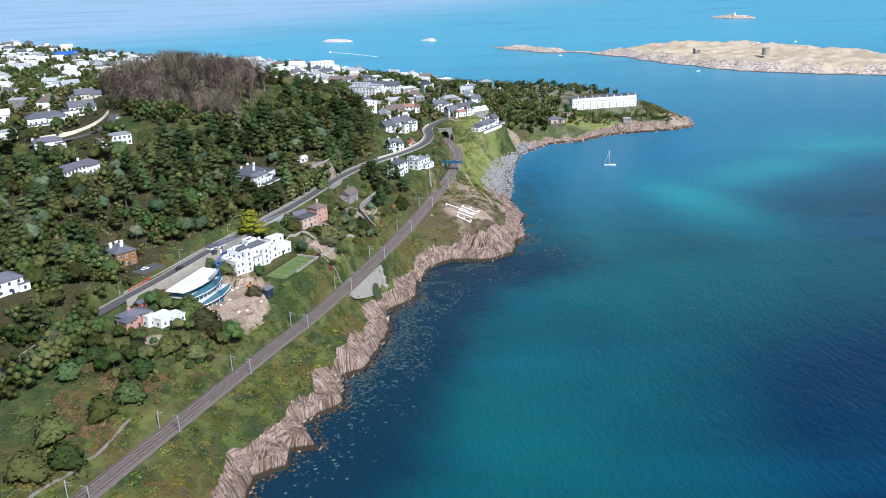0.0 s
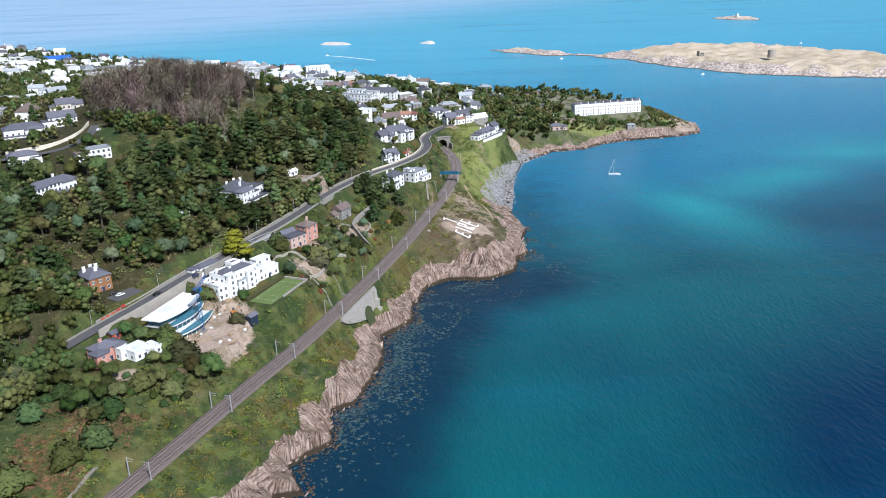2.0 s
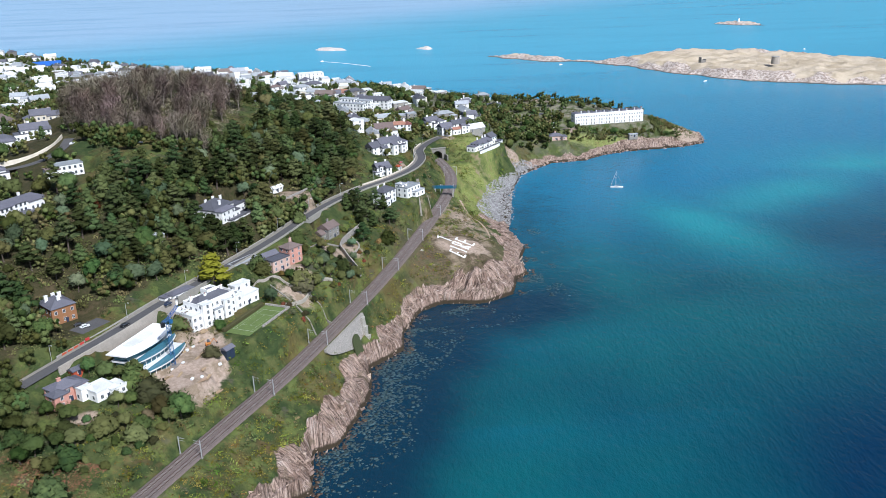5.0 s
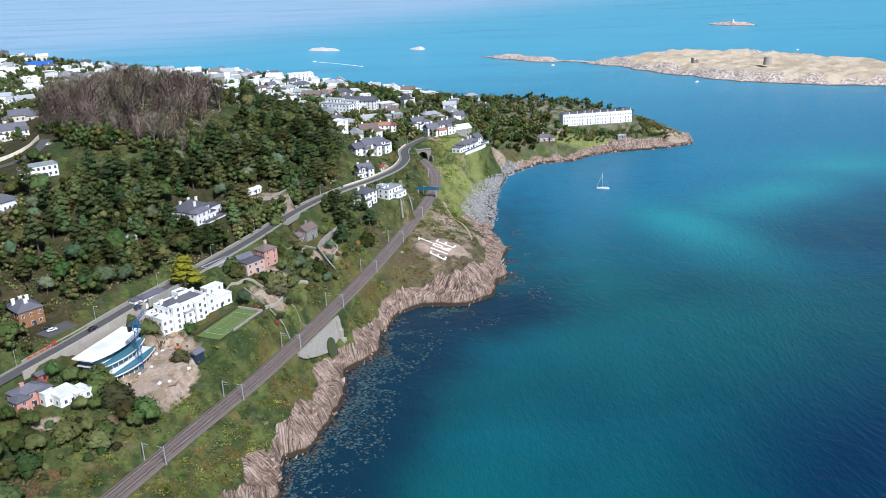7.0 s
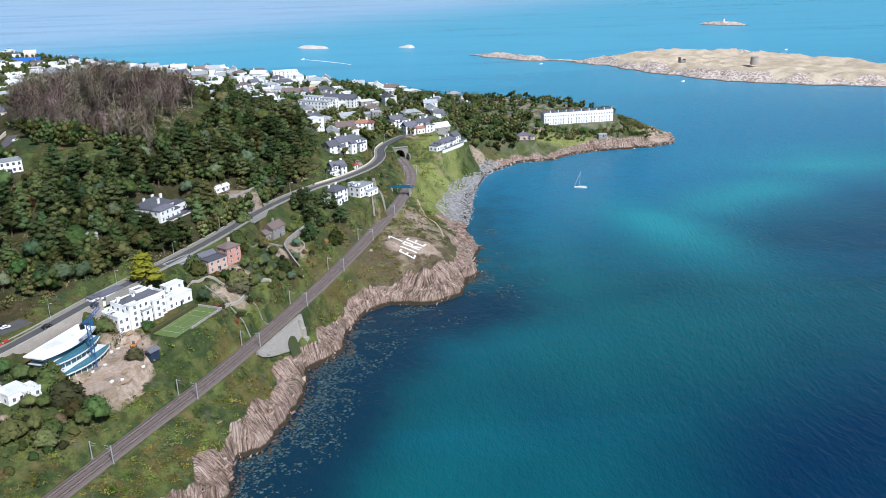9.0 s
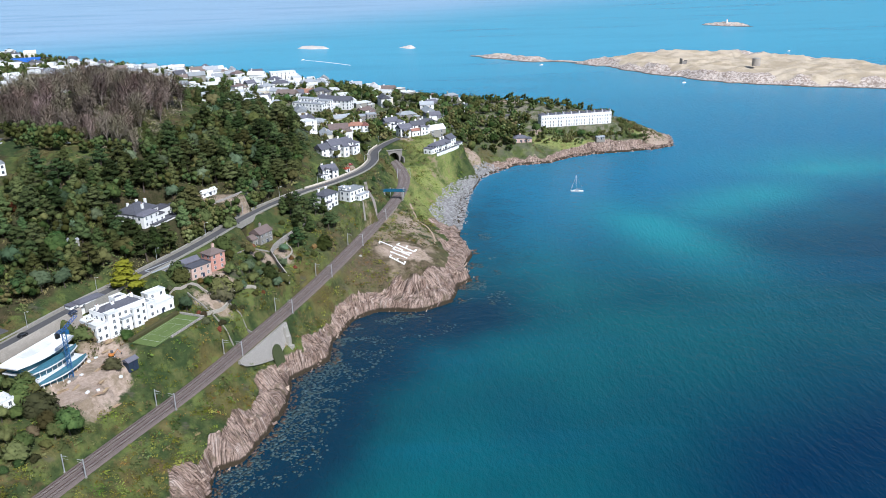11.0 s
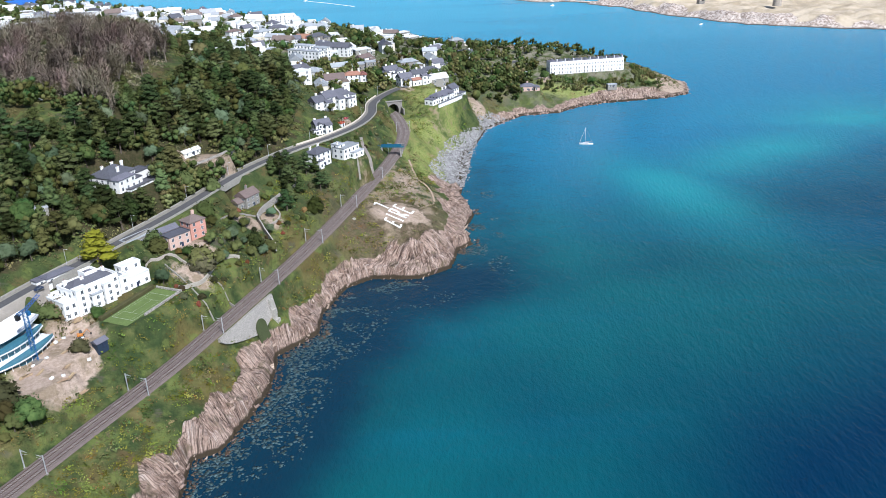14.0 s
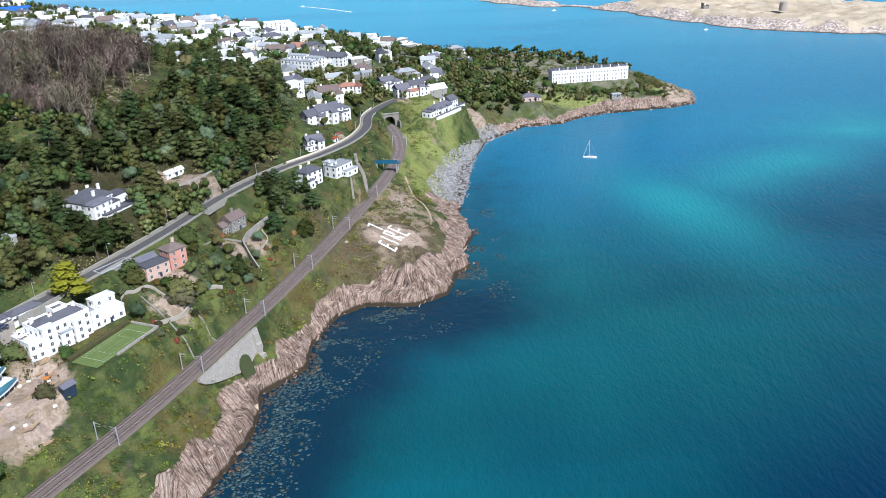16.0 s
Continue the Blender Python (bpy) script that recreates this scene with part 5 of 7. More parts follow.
# ---- cars, lamps, site clutter and garden walls ----
def car(x, y, z, turn, material, label):
    ob = thing("car", pose(x, y, z, 0, 0, turn), label, "car", "parked cars")
    bm = bmesh.new()
    box(bm, 0, 0, 0.35, 4.3, 1.75, 0.55, 0.14)
    vs = box(bm, -0.2, 0, 0.85, 2.5, 1.6, 0.6)
    for v in vs:
        if v.co.z > 1.2:
            v.co.x = -0.2 + (v.co.x + 0.2) * 0.7
            v.co.y *= 0.85
    part("body", bm, material, ob)
    bm = bmesh.new()
    box(bm, -0.2, 0, 0.95, 2.2, 1.64, 0.36, 0.02)
    part("side_windows", bm, GLASS, ob)
    for wx in (-1.35, 1.35):
        for wy in (-0.8, 0.8):
            bm = bmesh.new()
            bar(bm, (wx, wy - 0.1, 0.32), (wx, wy + 0.1, 0.32), 0.32, None, 14)
            wheel = part("wheel", bm, DARKPAINT, ob)
            bm = bmesh.new()
            bar(bm, (wx, wy + math.copysign(0.1, wy), 0.32), (wx, wy + math.copysign(0.125, wy), 0.32), 0.18, None, 10)
            part("rim", bm, GALV, wheel)


car(-143, 431, 49.9, 20, DARKPAINT, "black car parked on the forecourt")
car(-139.5, 428.5, 49.9, 40, PALEROOF, "silver car parked on the forecourt")
car(-122.5, 429.5, 49.2, 58, DARKPAINT, "dark car driving on the coast road")
car(-108.5, 449.5, 50.15, 60, NAVY, "dark blue van parked beside the road")
car(-203, 612, 94.2, 85, PALEROOF, "white car parked on the hill lane")
car(-157, 597, height(-157, 597) + 0.1, 10, PALEROOF, "white car parked at the wood")
car(76, 858, height(76, 858) + 0.1, 40, DARKPAINT, "dark car parked above the tunnel")
car(-1, 716, height(-1, 716) + 0.1, 60, REDPAINT, "red car parked by the road")
house(-3, 704, 46.5, 60, "small white hut with a red roof", [(0, 0, 4.5, 3.0, 2.3, "flat")], WHITE, REDPAINT, (), "f", "hut")
house(-106, 463, 48.5, 56, "low white garage with a blue-grey roof by the road", [(0, 0, 13, 5, 3.2, "hip"), (-8, 1, 5, 4, 2.8, "flat")], WHITE, SLATE, (), "f", "garage")
house(-78, 593, 63.2, 58, "long white glasshouse in a garden", [(0, 0, 12, 4, 2.4, "gable")], WHITE, PALEROOF, (), "f", "glasshouse")
house(-126, 500, height(-126, 500), 40, "grey stone garden ruin among trees", [(0, 0, 9, 5, 2.6, "flat")], STONE, FLATROOF, (), "f", "outbuilding")
for wx, wy in ((-152.8, 437.8), (-156.5, 441.5), (-154.2, 442.6), (-158.6, 438.6)):
    bm = bmesh.new()
    box(bm, 0, 0, 0, 1.5, 0.9, 3.0, 0.05)
    box(bm, 0, 0, 3.0, 1.7, 1.1, 0.2, 0.03)
    ob = link("white_chimney", bm, WHITE)
    ob.matrix_basis = pose(wx, wy, 58.6, 0, 0, 45)
    tagged(ob, "white chimney stack on the slate roof of the brick house", "chimney")


def street_lamp(x, y, z, turn):
    ob = thing("street_lamp", pose(x, y, z, 0, 0, turn), "grey steel street lamp beside the coast road", "street lamp", "street lamps")
    bm = bmesh.new()
    bar(bm, (0, 0, -0.5), (0, 0, 7.5), 0.12, 0.08, 8)
    part("pole", bm, GALV, ob)
    bm = bmesh.new()
    bar(bm, (0, 0, 7.4), (1.6, 0, 7.8), 0.06, 0.05, 6)
    part("arm", bm, GALV, ob)
    bm = bmesh.new()
    box(bm, 1.8, 0, 7.68, 0.8, 0.3, 0.18, 0.05)
    part("lantern", bm, PALEROOF, ob)


lamp_line = offset_line(ROAD_PTS, -4.5)
for i in range(12, len(lamp_line) - 60, 16):
    p, q = lamp_line[i], lamp_line[i + 1]
    street_lamp(p[0], p[1], p[2], math.degrees(math.atan2(q[1] - p[1], q[0] - p[0])) - 90)


def excavator(x, y, z, turn):
    ob = thing("excavator", pose(x, y, z, 0, 0, turn), "small orange excavator on bare earth", "excavator")
    for s in (-1, 1):
        bm = bmesh.new()
        box(bm, 0, s * 0.9, 0, 2.8, 0.45, 0.7, 0.2)
        part("track", bm, DARKPAINT, ob)
    bm = bmesh.new()
    box(bm, -0.3, 0, 0.75, 2.2, 1.8, 1.0, 0.12)
    part("body", bm, ORANGE, ob)
    bm = bmesh.new()
    box(bm, 0.2, 0.45, 1.7, 1.1, 0.9, 1.2, 0.1)
    part("cab", bm, GLASS, ob)
    bm = bmesh.new()
    bar(bm, (0.8, -0.3, 1.4), (2.6, -0.3, 3.2), 0.18, 0.14)
    bar(bm, (2.6, -0.3, 3.2), (3.8, -0.3, 1.2), 0.13, 0.1)
    part("arm", bm, ORANGE, ob)
    bm = bmesh.new()
    box(bm, 3.9, -0.3, 0.6, 0.6, 0.7, 0.6, 0.08)
    part("bucket", bm, DARKPAINT, ob)


ORANGE = surface("orange_machine_paint", (0.55, 0.24, 0.03), (0.45, 0.19, 0.03), 1.0, 0.5, 0.2, 0.01, 0.05)
TIMBER = surface("raw_timber", (0.42, 0.30, 0.18), (0.33, 0.23, 0.14), 1.5, 0.85, 0.3, 0.02, 0.2)
excavator(-103, 441, height(-103, 441), 200)
excavator(-88, 433, height(-88, 433), 30)
srng = random.Random(21)
for i in range(26):
    x, y = -90 + srng.uniform(-11, 11), 422 + srng.uniform(-20, 20)
    z, turn = height(x, y), srng.uniform(20, 90)
    if i % 3 == 1:
        bm = bmesh.new()
        box(bm, 0, 0, -0.2, srng.uniform(0.9, 1.8), srng.uniform(0.8, 1.2), srng.uniform(0.7, 1.1), 0.15)
        ob = link("rubble_bag", bm, PALEROOF)
        ob.matrix_basis = pose(x, y, z, 0, 0, turn)
        tagged(ob, "white bulk bag of building material on earth", "building bag", "bulk bags")
        continue
    ob = thing("timber_stack", pose(x, y, z, 0, 0, turn), "stack of raw timber boards on bare earth", "timber stack", "timber stacks")
    n = srng.randint(3, 5)
    for k in range(n):
        bm = bmesh.new()
        box(bm, srng.uniform(-0.3, 0.3), k * 0.42 - 0.8, 0.02, srng.uniform(3, 5.5), 0.34, 0.22, 0.02)
        part("board", bm, TIMBER, ob)
for i in range(5):
    bm = bmesh.new()
    box(bm, 0, 0, 0, 2.2, 0.25, 1.3, 0.05)
    ob = link("safety_barrier", bm, REDPAINT)
    ob.matrix_basis = pose(-141.5 + i * 1.6, 408 + i * 2.5, height(-141.5 + i * 1.6, 408 + i * 2.5), 0, 0, 58)
    tagged(ob, "red plastic safety barrier beside the road", "barrier", "safety barriers")


def ground_line(line, step=3.0, lift=0.0):
    pts = along([(x, y, 0) for x, y in line], step)
    pts[:, 2] = terrain(pts[:, 0], pts[:, 1])[0] + lift
    return pts


for line in ([(-67, 486), (-56, 478), (-44, 470)], [(-60, 496), (-48, 489), (-37, 483)], [(-52, 538), (-44, 552), (-36, 556)]):
    garden_wall(ground_line(line), 0.5, 0.7, STONE, "grey stone garden terrace wall on the slope")


def footpath(line, half, material, label):
    v, f = sweep(ground_line(line, 2.0, 0.12), [(-half, -0.3), (-half, 0.05), (half, 0.05), (half, -0.3)])
    tagged(new("footpath", raw_mesh("footpath", v, f, material)), label, "path", kind="structure")


footpath([(-146, 262), (-136, 277), (-124, 296), (-118, 318)], 0.9, PAVING, "pale gravel footpath above the railway")
footpath([(42, 700), (48, 672), (56, 655), (58, 632), (52, 618)], 0.8, EARTH, "trodden earth path on the headland")
# footpath beside the line
footpath([(14, 628), (20, 640), (27, 660), (33, 684)], 0.8, PAVING, "narrow path beside the railway")
footpath([(4, 664), (8, 650), (12, 640)], 1.2, PAVING, "paved drive beside the white houses")
footpath([(10, 690), (16, 672), (20, 655)], 2.0, PAVING, "paved forecourt above the railway")


# ---- railway bridge, tunnel, sea wall, sign ----
def footbridge():
    ob = thing("footbridge", pose(30.5, 699, 26.2, 0, 0, -8), "blue painted steel footbridge across the railway", "footbridge")
    bm = bmesh.new()
    box(bm, 0, 0, 5.6, 17.5, 2.2, 0.35, 0.03)
    part("deck", bm, BLUE, ob)
    for s in (-1, 1):
        bm = bmesh.new()
        box(bm, 0, s * 1.1, 5.9, 13.5, 0.14, 1.5, 0.02)
        part("side_panel", bm, BLUE, ob)
        for e in (-1, 1):
            bm = bmesh.new()
            for k in range(3):
                bar(bm, (e * 6.8 + e * k * 0.9, s * 1.1, 5.9), (e * 6.8 + e * (k + 1) * 0.9, s * 1.1, 7.3), 0.07)
                bar(bm, (e * 6.8 + e * k * 0.9, s * 1.1, 7.3), (e * 6.8 + e * (k + 1) * 0.9, s * 1.1, 5.9), 0.07)
            bar(bm, (e * 6.8, s * 1.1, 7.35), (e * 9.5, s * 1.1, 7.35), 0.07)
            part("lattice_rail", bm, BLUE, ob)
        bm = bmesh.new()
        box(bm, s * 6.6, 0, -1.5, 1.0, 2.4, 7.1, 0.05)
        part("pier", bm, WALLSTONE, ob)
    return ob


footbridge()


def tunnel_portal():
    ob = thing("tunnel_portal", pose(29.6, 804, 28.8, 0, 0, 14), "grey stone arched tunnel mouth with a parapet", "tunnel")
    tagged(ob, kind="structure")
    n, r, spring = 14, 4.4, 3.0
    arch = [(-r, -0.8)] + [(-r * math.cos(math.pi * i / n), spring + r * math.sin(math.pi * i / n)) for i in range(n + 1)] + [(r, -0.8)]
    outer = [(-7.4, -0.8)] + [(-7.4 + 14.8 * i / n, 9.4) for i in range(n + 1)] + [(7.4, -0.8)]
    bm = bmesh.new()
    ring = []
    for y0 in (0.0, 17.0):
        ring.append(([bm.verts.new((a, y0, b)) for a, b in arch], [bm.verts.new((a, y0, b)) for a, b in outer]))
    for (i0, o0) in (ring[0], ring[1]):
        for k in range(len(arch) - 1):
            bm.faces.new((i0[k], i0[k + 1], o0[k + 1], o0[k]))
    for a, b in ((ring[0][0], ring[1][0]), (ring[0][1], ring[1][1])):
        for k in range(len(arch) - 1):
            bm.faces.new((a[k], a[k + 1], b[k + 1], b[k]))
    bmesh.ops.recalc_face_normals(bm, faces=bm.faces)
    part("masonry", bm, STONE, ob)
    bm = bmesh.new()
    box(bm, 0, -0.1, 9.4, 15.2, 1.0, 0.9, 0.06)
    part("parapet", bm, STONE, ob)
    bm = bmesh.new()
    box(bm, 0, 9.2, 9.0, 17, 17, 0.8, 0.3)
    part("turf_cover", bm, GROUND, ob)
    # Added black plate stands in for the darkness deep in the tunnel.
    bm = bmesh.new()
    box(bm, 0, 17.2, -1, 12, 0.4, 11)
    part("dark_lining", bm, DARKPAINT, ob, "black end plate standing in for tunnel darkness")
    for s in (-1, 1):
        bm = bmesh.new()
        box(bm, s * 7.0, -4, -1, 0.9, 8, 5.5, 0.05)
        part("wing_wall", bm, STONE, ob)


tunnel_portal()


def sea_wall():
    """Battered masonry wall that carries the railway over a gully."""
    pts = offset_line(RAIL_PTS[(RAIL_PTS[:, 1] > 452) & (RAIL_PTS[:, 1] < 498)], 5.8)
    verts, faces = [], []
    t = np.gradient(pts[:, :2], axis=0)
    t /= np.linalg.norm(t, axis=1)[:, None]
    rows = 8
    for i, (p, d) in enumerate(zip(pts, t)):
        u = i / (len(pts) - 1)
        foot = 20.5 - 14.5 * u ** 0.65
        for k in range(rows + 1):
            h = 22.1 + (foot - 22.1) * k / rows
            out = 0.2 + (22.1 - h) * 0.22
            verts.append((p[0] + d[1] * out, p[1] - d[0] * out, h))
    faces = [(i * (rows + 1) + k, (i + 1) * (rows + 1) + k, (i + 1) * (rows + 1) + k + 1, i * (rows + 1) + k + 1) for i in range(len(pts) - 1) for k in range(rows)]
    ob = tagged(new("sea_wall", raw_mesh("sea_wall", verts, faces, WALLSTONE)), "tall pale rubble retaining wall below the railway", "wall", kind="structure")
    ob.modifiers.new("thickness", "SOLIDIFY").thickness = 1.5
    # overgrown blind arch low in the wall
    mid, n, ring = int(len(pts) * 0.62), 12, []
    p, d = pts[mid], t[mid]
    for k in range(n + 1):
        a = math.pi * k / n
        along_m, h = -4.2 * math.cos(a), 12.6 + 4.6 * math.sin(a)
        out = 2.1 + (22.1 - h) * 0.22
        ring.append((p[0] + d[0] * along_m + d[1] * out, p[1] + d[1] * along_m - d[0] * out, h))
    low = [(x + d[1] * 1.6, y - d[0] * 1.6, 6.5) for x, y, _ in (ring[0], ring[-1])]
    arch = new("arch_infill", raw_mesh("arch_infill", ring + low[::-1], [tuple(range(len(ring) + 2))], MOSS))
    arch.modifiers.new("thickness", "SOLIDIFY").thickness = 0.5
    arch.parent = ob
    bm = bmesh.new()
    end, e = pts[-3], t[-3]
    for dz, size in ((0, 1.4), (5, 1.9), (10, 2.6)):
        box(bm, 0, 0.22 * dz * -1 - 1.0, -dz - 5, 2.6, size, 5.2, 0.1)
    ridge = part("wall_pier", bm, WALLSTONE, ob)
    ridge.matrix_basis = Matrix.Translation((end[0] + e[1] * 2.2, end[1] - e[0] * 2.2, 21.5)) @ Matrix.Rotation(math.atan2(e[1], e[0]), 4, "Z")
    return ob


sea_wall()
bm = bmesh.new()
box(bm, 0, 0, -8, 3.0, 7.0, 14, 0.2)
ob = link("buttress", bm, WALLSTONE)
ob.matrix_basis = pose(10, 592, 16.5, 0, 0, 15)
tagged(ob, "pale stone buttress under the railway", "wall", kind="structure")


def ground_letters():
    """White stone letters and a number laid on levelled earth."""
    base, across, up = Vector((37.8, 584.2, 0)), Vector((0.37, 0.93, 0)), Vector((-0.82, 0.57, 0))
    plate = thing("stone_sign", Matrix.Translation((0, 0, 0)), "white painted stone letters laid on bare headland earth", "sign")

    def stroke(u0, v0, u1, v1, width, parent):
        a, b = base + across * u0 + up * v0, base + across * u1 + up * v1
        d = (b - a).normalized()
        s = Vector((-d.y, d.x, 0)) * width / 2
        pts = []
        for p in (a - s, a + s, b + s, b - s):
            pts.append((p.x, p.y, height(p.x, p.y)))
        me = raw_mesh("stroke", [(x, y, z - 0.4) for x, y, z in pts] + [(x, y, z + 0.4) for x, y, z in pts], [(4, 5, 6, 7), (0, 1, 5, 4), (1, 2, 6, 5), (2, 3, 7, 6), (3, 0, 4, 7)], WHITE)
        ob = new("stroke", me)
        ob.parent = parent

    def glyph(name, strokes, u, v, sx, sy, w=0.95):
        g = new(name)
        g.parent = plate
        for u0, v0, u1, v1 in strokes:
            stroke(u + u0 * sx, v + v0 * sy, u + u1 * sx, v + v1 * sy, w, g)

    E_ = ((0, 0, 0, 1), (0, 0, 1, 0), (0, 0.5, 0.8, 0.5), (0, 1, 1, 1))
    I_ = ((0, 0, 0, 1),)
    R_ = ((0, 0, 0, 1), (0, 1, 0.9, 1), (0.9, 1, 0.9, 0.55), (0.9, 0.55, 0, 0.5), (0.2, 0.5, 1, 0))
    seven = ((0.05, 1.0, 0.75, 1.15), (0.75, 1.15, 0.35, 0))
    glyph("letter_e", E_, 0, 0, 2.6, 10.6)
    glyph("letter_i", I_, 6.0, 0.4, 1, 12.2)
    glyph("letter_r", R_, 10.6, 0.4, 3.6, 12.4)
    glyph("letter_e", E_, 17.4, 0, 4.2, 13.0)
    glyph("figure_seven", seven, 11.4, 14.6, 5.2, 9.5)


ground_letters()


# ---- sailing boat ----
def sailing_boat(m):
    ob = thing("sailing_boat", m, "white moored sailing yacht with furled sails", "sailing boat")
    bm = bmesh.new()
    secs = []
    for u, half, keel, deck in ((-5.2, 1.1, -0.2, 1.0), (-3, 1.6, -0.5, 0.95), (0, 1.75, -0.6, 0.95), (3, 1.2, -0.5, 1.1), (5, 0.35, -0.1, 1.25), (5.6, 0.05, 0.6, 1.3)):
        secs.append([bm.verts.new(p) for p in ((u, -half, deck), (u, -half * 0.8, 0.1), (u, 0, keel), (u, half * 0.8, 0.1), (u, half, deck))])
    for a, b in zip(secs[:-1], secs[1:]):
        for k in range(4):
            bm.faces.new((a[k], a[k + 1], b[k + 1], b[k]))
        bm.faces.new((a[4], a[0], b[0], b[4]))
    bm.faces.new(secs[0])
    bmesh.ops.recalc_face_normals(bm, faces=bm.faces)
    part("hull", bm, WHITE, ob)
    bm = bmesh.new()
    box(bm, 0.3, 0, 0.95, 4.6, 1.9, 0.55, 0.15)
    cab = part("cabin", bm, WHITE, ob)
    bm = bmesh.new()
    for s in (-1, 1):
        box(bm, 0.3, s * 0.96, 1.15, 3.2, 0.06, 0.2)
    part("cabin_window", bm, GLASS, cab)
    bm = bmesh.new()
    bar(bm, (1, 0, 1), (1, 0, 14.5), 0.13, 0.08)
    part("mast", bm, WHITE, ob)
    bm = bmesh.new()
    bar(bm, (1, 0, 2.4), (-3.8, 0, 2.3), 0.22, 0.18)
    part("boom", bm, FLATROOF, ob, "grey covered boom with furled mainsail")
    bm = bmesh.new()
    bar(bm, (5.4, 0, 1.4), (1.1, 0, 13.6), 0.13, 0.07)
    part("furled_jib", bm, PALEROOF, ob)
    bm = bmesh.new()
    bar(bm, (-5.1, 0, 1), (1, 0, 14.4), 0.035)
    part("backstay", bm, GALV, ob)


sailing_boat(pose(184, 792, 0.0, 0, 0, 168))


def motor_boat(m, big=1.0):
    ob = thing("motor_boat", m, "small white motor boat on the water", "motor boat", "small boats")
    bm = bmesh.new()
    box(bm, 0, 0, -0.2, 6 * big, 2.2 * big, 1.2, 0.35)
    part("hull", bm, WHITE, ob)
    bm = bmesh.new()
    box(bm, 0.5, 0, 0.9, 2.2 * big, 1.6 * big, 1.0, 0.25)
    part("cabin", bm, WHITE, ob)


for bx, by in ((272, 1585), (446, 1346), (738, 1668), (-156, 1760)):
    motor_boat(pose(bx, by, 0, 0, 0, 40), 1.2)
v, f = sweep(along([(-150, 1756, 0.05), (-120, 1730, 0.05), (-84, 1692, 0.05), (-60, 1664, 0.05)], 6), [(-1.6, 0), (1.6, 0)])
tagged(new("wake", raw_mesh("wake", v, f, WHITE)), "white foaming wake behind a motor boat", "wake")


# ---- island tower, ruin and beacon ----
def round_tower(x, y, z):
    ob = thing("round_tower", pose(x, y, z), "squat round grey stone watchtower", "tower")
    bm = bmesh.new()
    bmesh.ops.create_cone(bm, cap_ends=True, segments=28, radius1=6.4, radius2=5.8, depth=11, matrix=Matrix.Translation((0, 0, 4.5)))
    part("drum", bm, CONCRETE, ob)
    bm = bmesh.new()
    bmesh.ops.create_cone(bm, cap_ends=True, segments=28, radius1=6.1, radius2=6.1, depth=0.8, matrix=Matrix.Translation((0, 0, 10.2)))
    part("parapet", bm, WALLSTONE, ob)


round_tower(572, 1400, 15)


def ruin(x, y, z):
    ob = thing("chapel_ruin", pose(x, y, z, 0, 0, 20), "roofless grey stone chapel ruin with a gable", "ruin")
    for dx, dy, w, d, h in ((0, -3, 9, 0.8, 3), (0, 3, 9, 0.8, 3), (4.5, 0, 0.8, 6.8, 4), (-4.5, 0, 0.8, 6.8, 7.5)):
        bm = bmesh.new()
        box(bm, dx, dy, -2, w, d, h + 2, 0.1)
        part("wall", bm, STONE, ob)


ruin(482, 1470, 12)
beacon = thing("beacon", pose(802, 2172, 6), "small white conical beacon", "beacon")
bm = bmesh.new()
bmesh.ops.create_cone(bm, cap_ends=True, segments=16, radius1=3.2, radius2=1.6, depth=9, matrix=Matrix.Translation((0, 0, 3.5)))
part("tower", bm, WHITE, beacon)
bm = bmesh.new()
bar(bm, (0, 0, 8), (0, 0, 9.4), 0.9, 0.7, 10)
part("lantern", bm, REDPAINT, beacon)


# ---- the town on the far slope ----
rng = random.Random(11)
taken = [(p[0], p[1], 14) for p in PLOTS.values()] + [(-718, 1858, 60), (-690, 1800, 30)]


def clear_of(x, y, r):
    return all((x - a) ** 2 + (y - b) ** 2 > (r + c) ** 2 for a, b, c in taken)


def town_house(x, y, z, turn):
    big = 1.0 if y < 1150 else 1.2
    w, d = rng.uniform(11, 20) * big, rng.uniform(8, 11) * big
    h = rng.choice((4.2, 7.0, 7.5, 8.6, 9.8))
    style = rng.choice(("gable", "hip", "flat", "gable", "flat"))
    wall = rng.choice((WHITE, WHITE, WHITE, WHITE, WHITE, CREAM, STONE))
    # Pale roof colours partly stand in for glare over the far town.
    roof = PALEROOF if style == "flat" else rng.choice((SLATE, SLATE, FLATROOF, FLATROOF, FLATROOF, PALEROOF, BROWNROOF, TILE if y < 1150 and x > -200 else PALEROOF))
    words = {WHITE: "white rendered", CREAM: "cream rendered", STONE: "grey stone"}[wall] + " town house with a " + {FLATROOF: "pale grey roof", PALEROOF: "pale flat roof", SLATE: "slate roof", BROWNROOF: "brown tiled roof", TILE: "red tiled roof"}[roof] + " among gardens"
    blocks = [(0, 0, w, d, h, style)]
    if rng.random() < 0.5:
        blocks.append((w * 0.45, -d * 0.35, w * 0.45, d * 0.7, h * 0.75, style))
    house(x, y, z, turn, words, blocks, wall, roof, [(-w * 0.3, 0, h + d * 0.42 + 0.6)] if style != "flat" else [], "f" if y < 1060 else "", "house", "houses of the town", 6.5, False, "town_house", False)


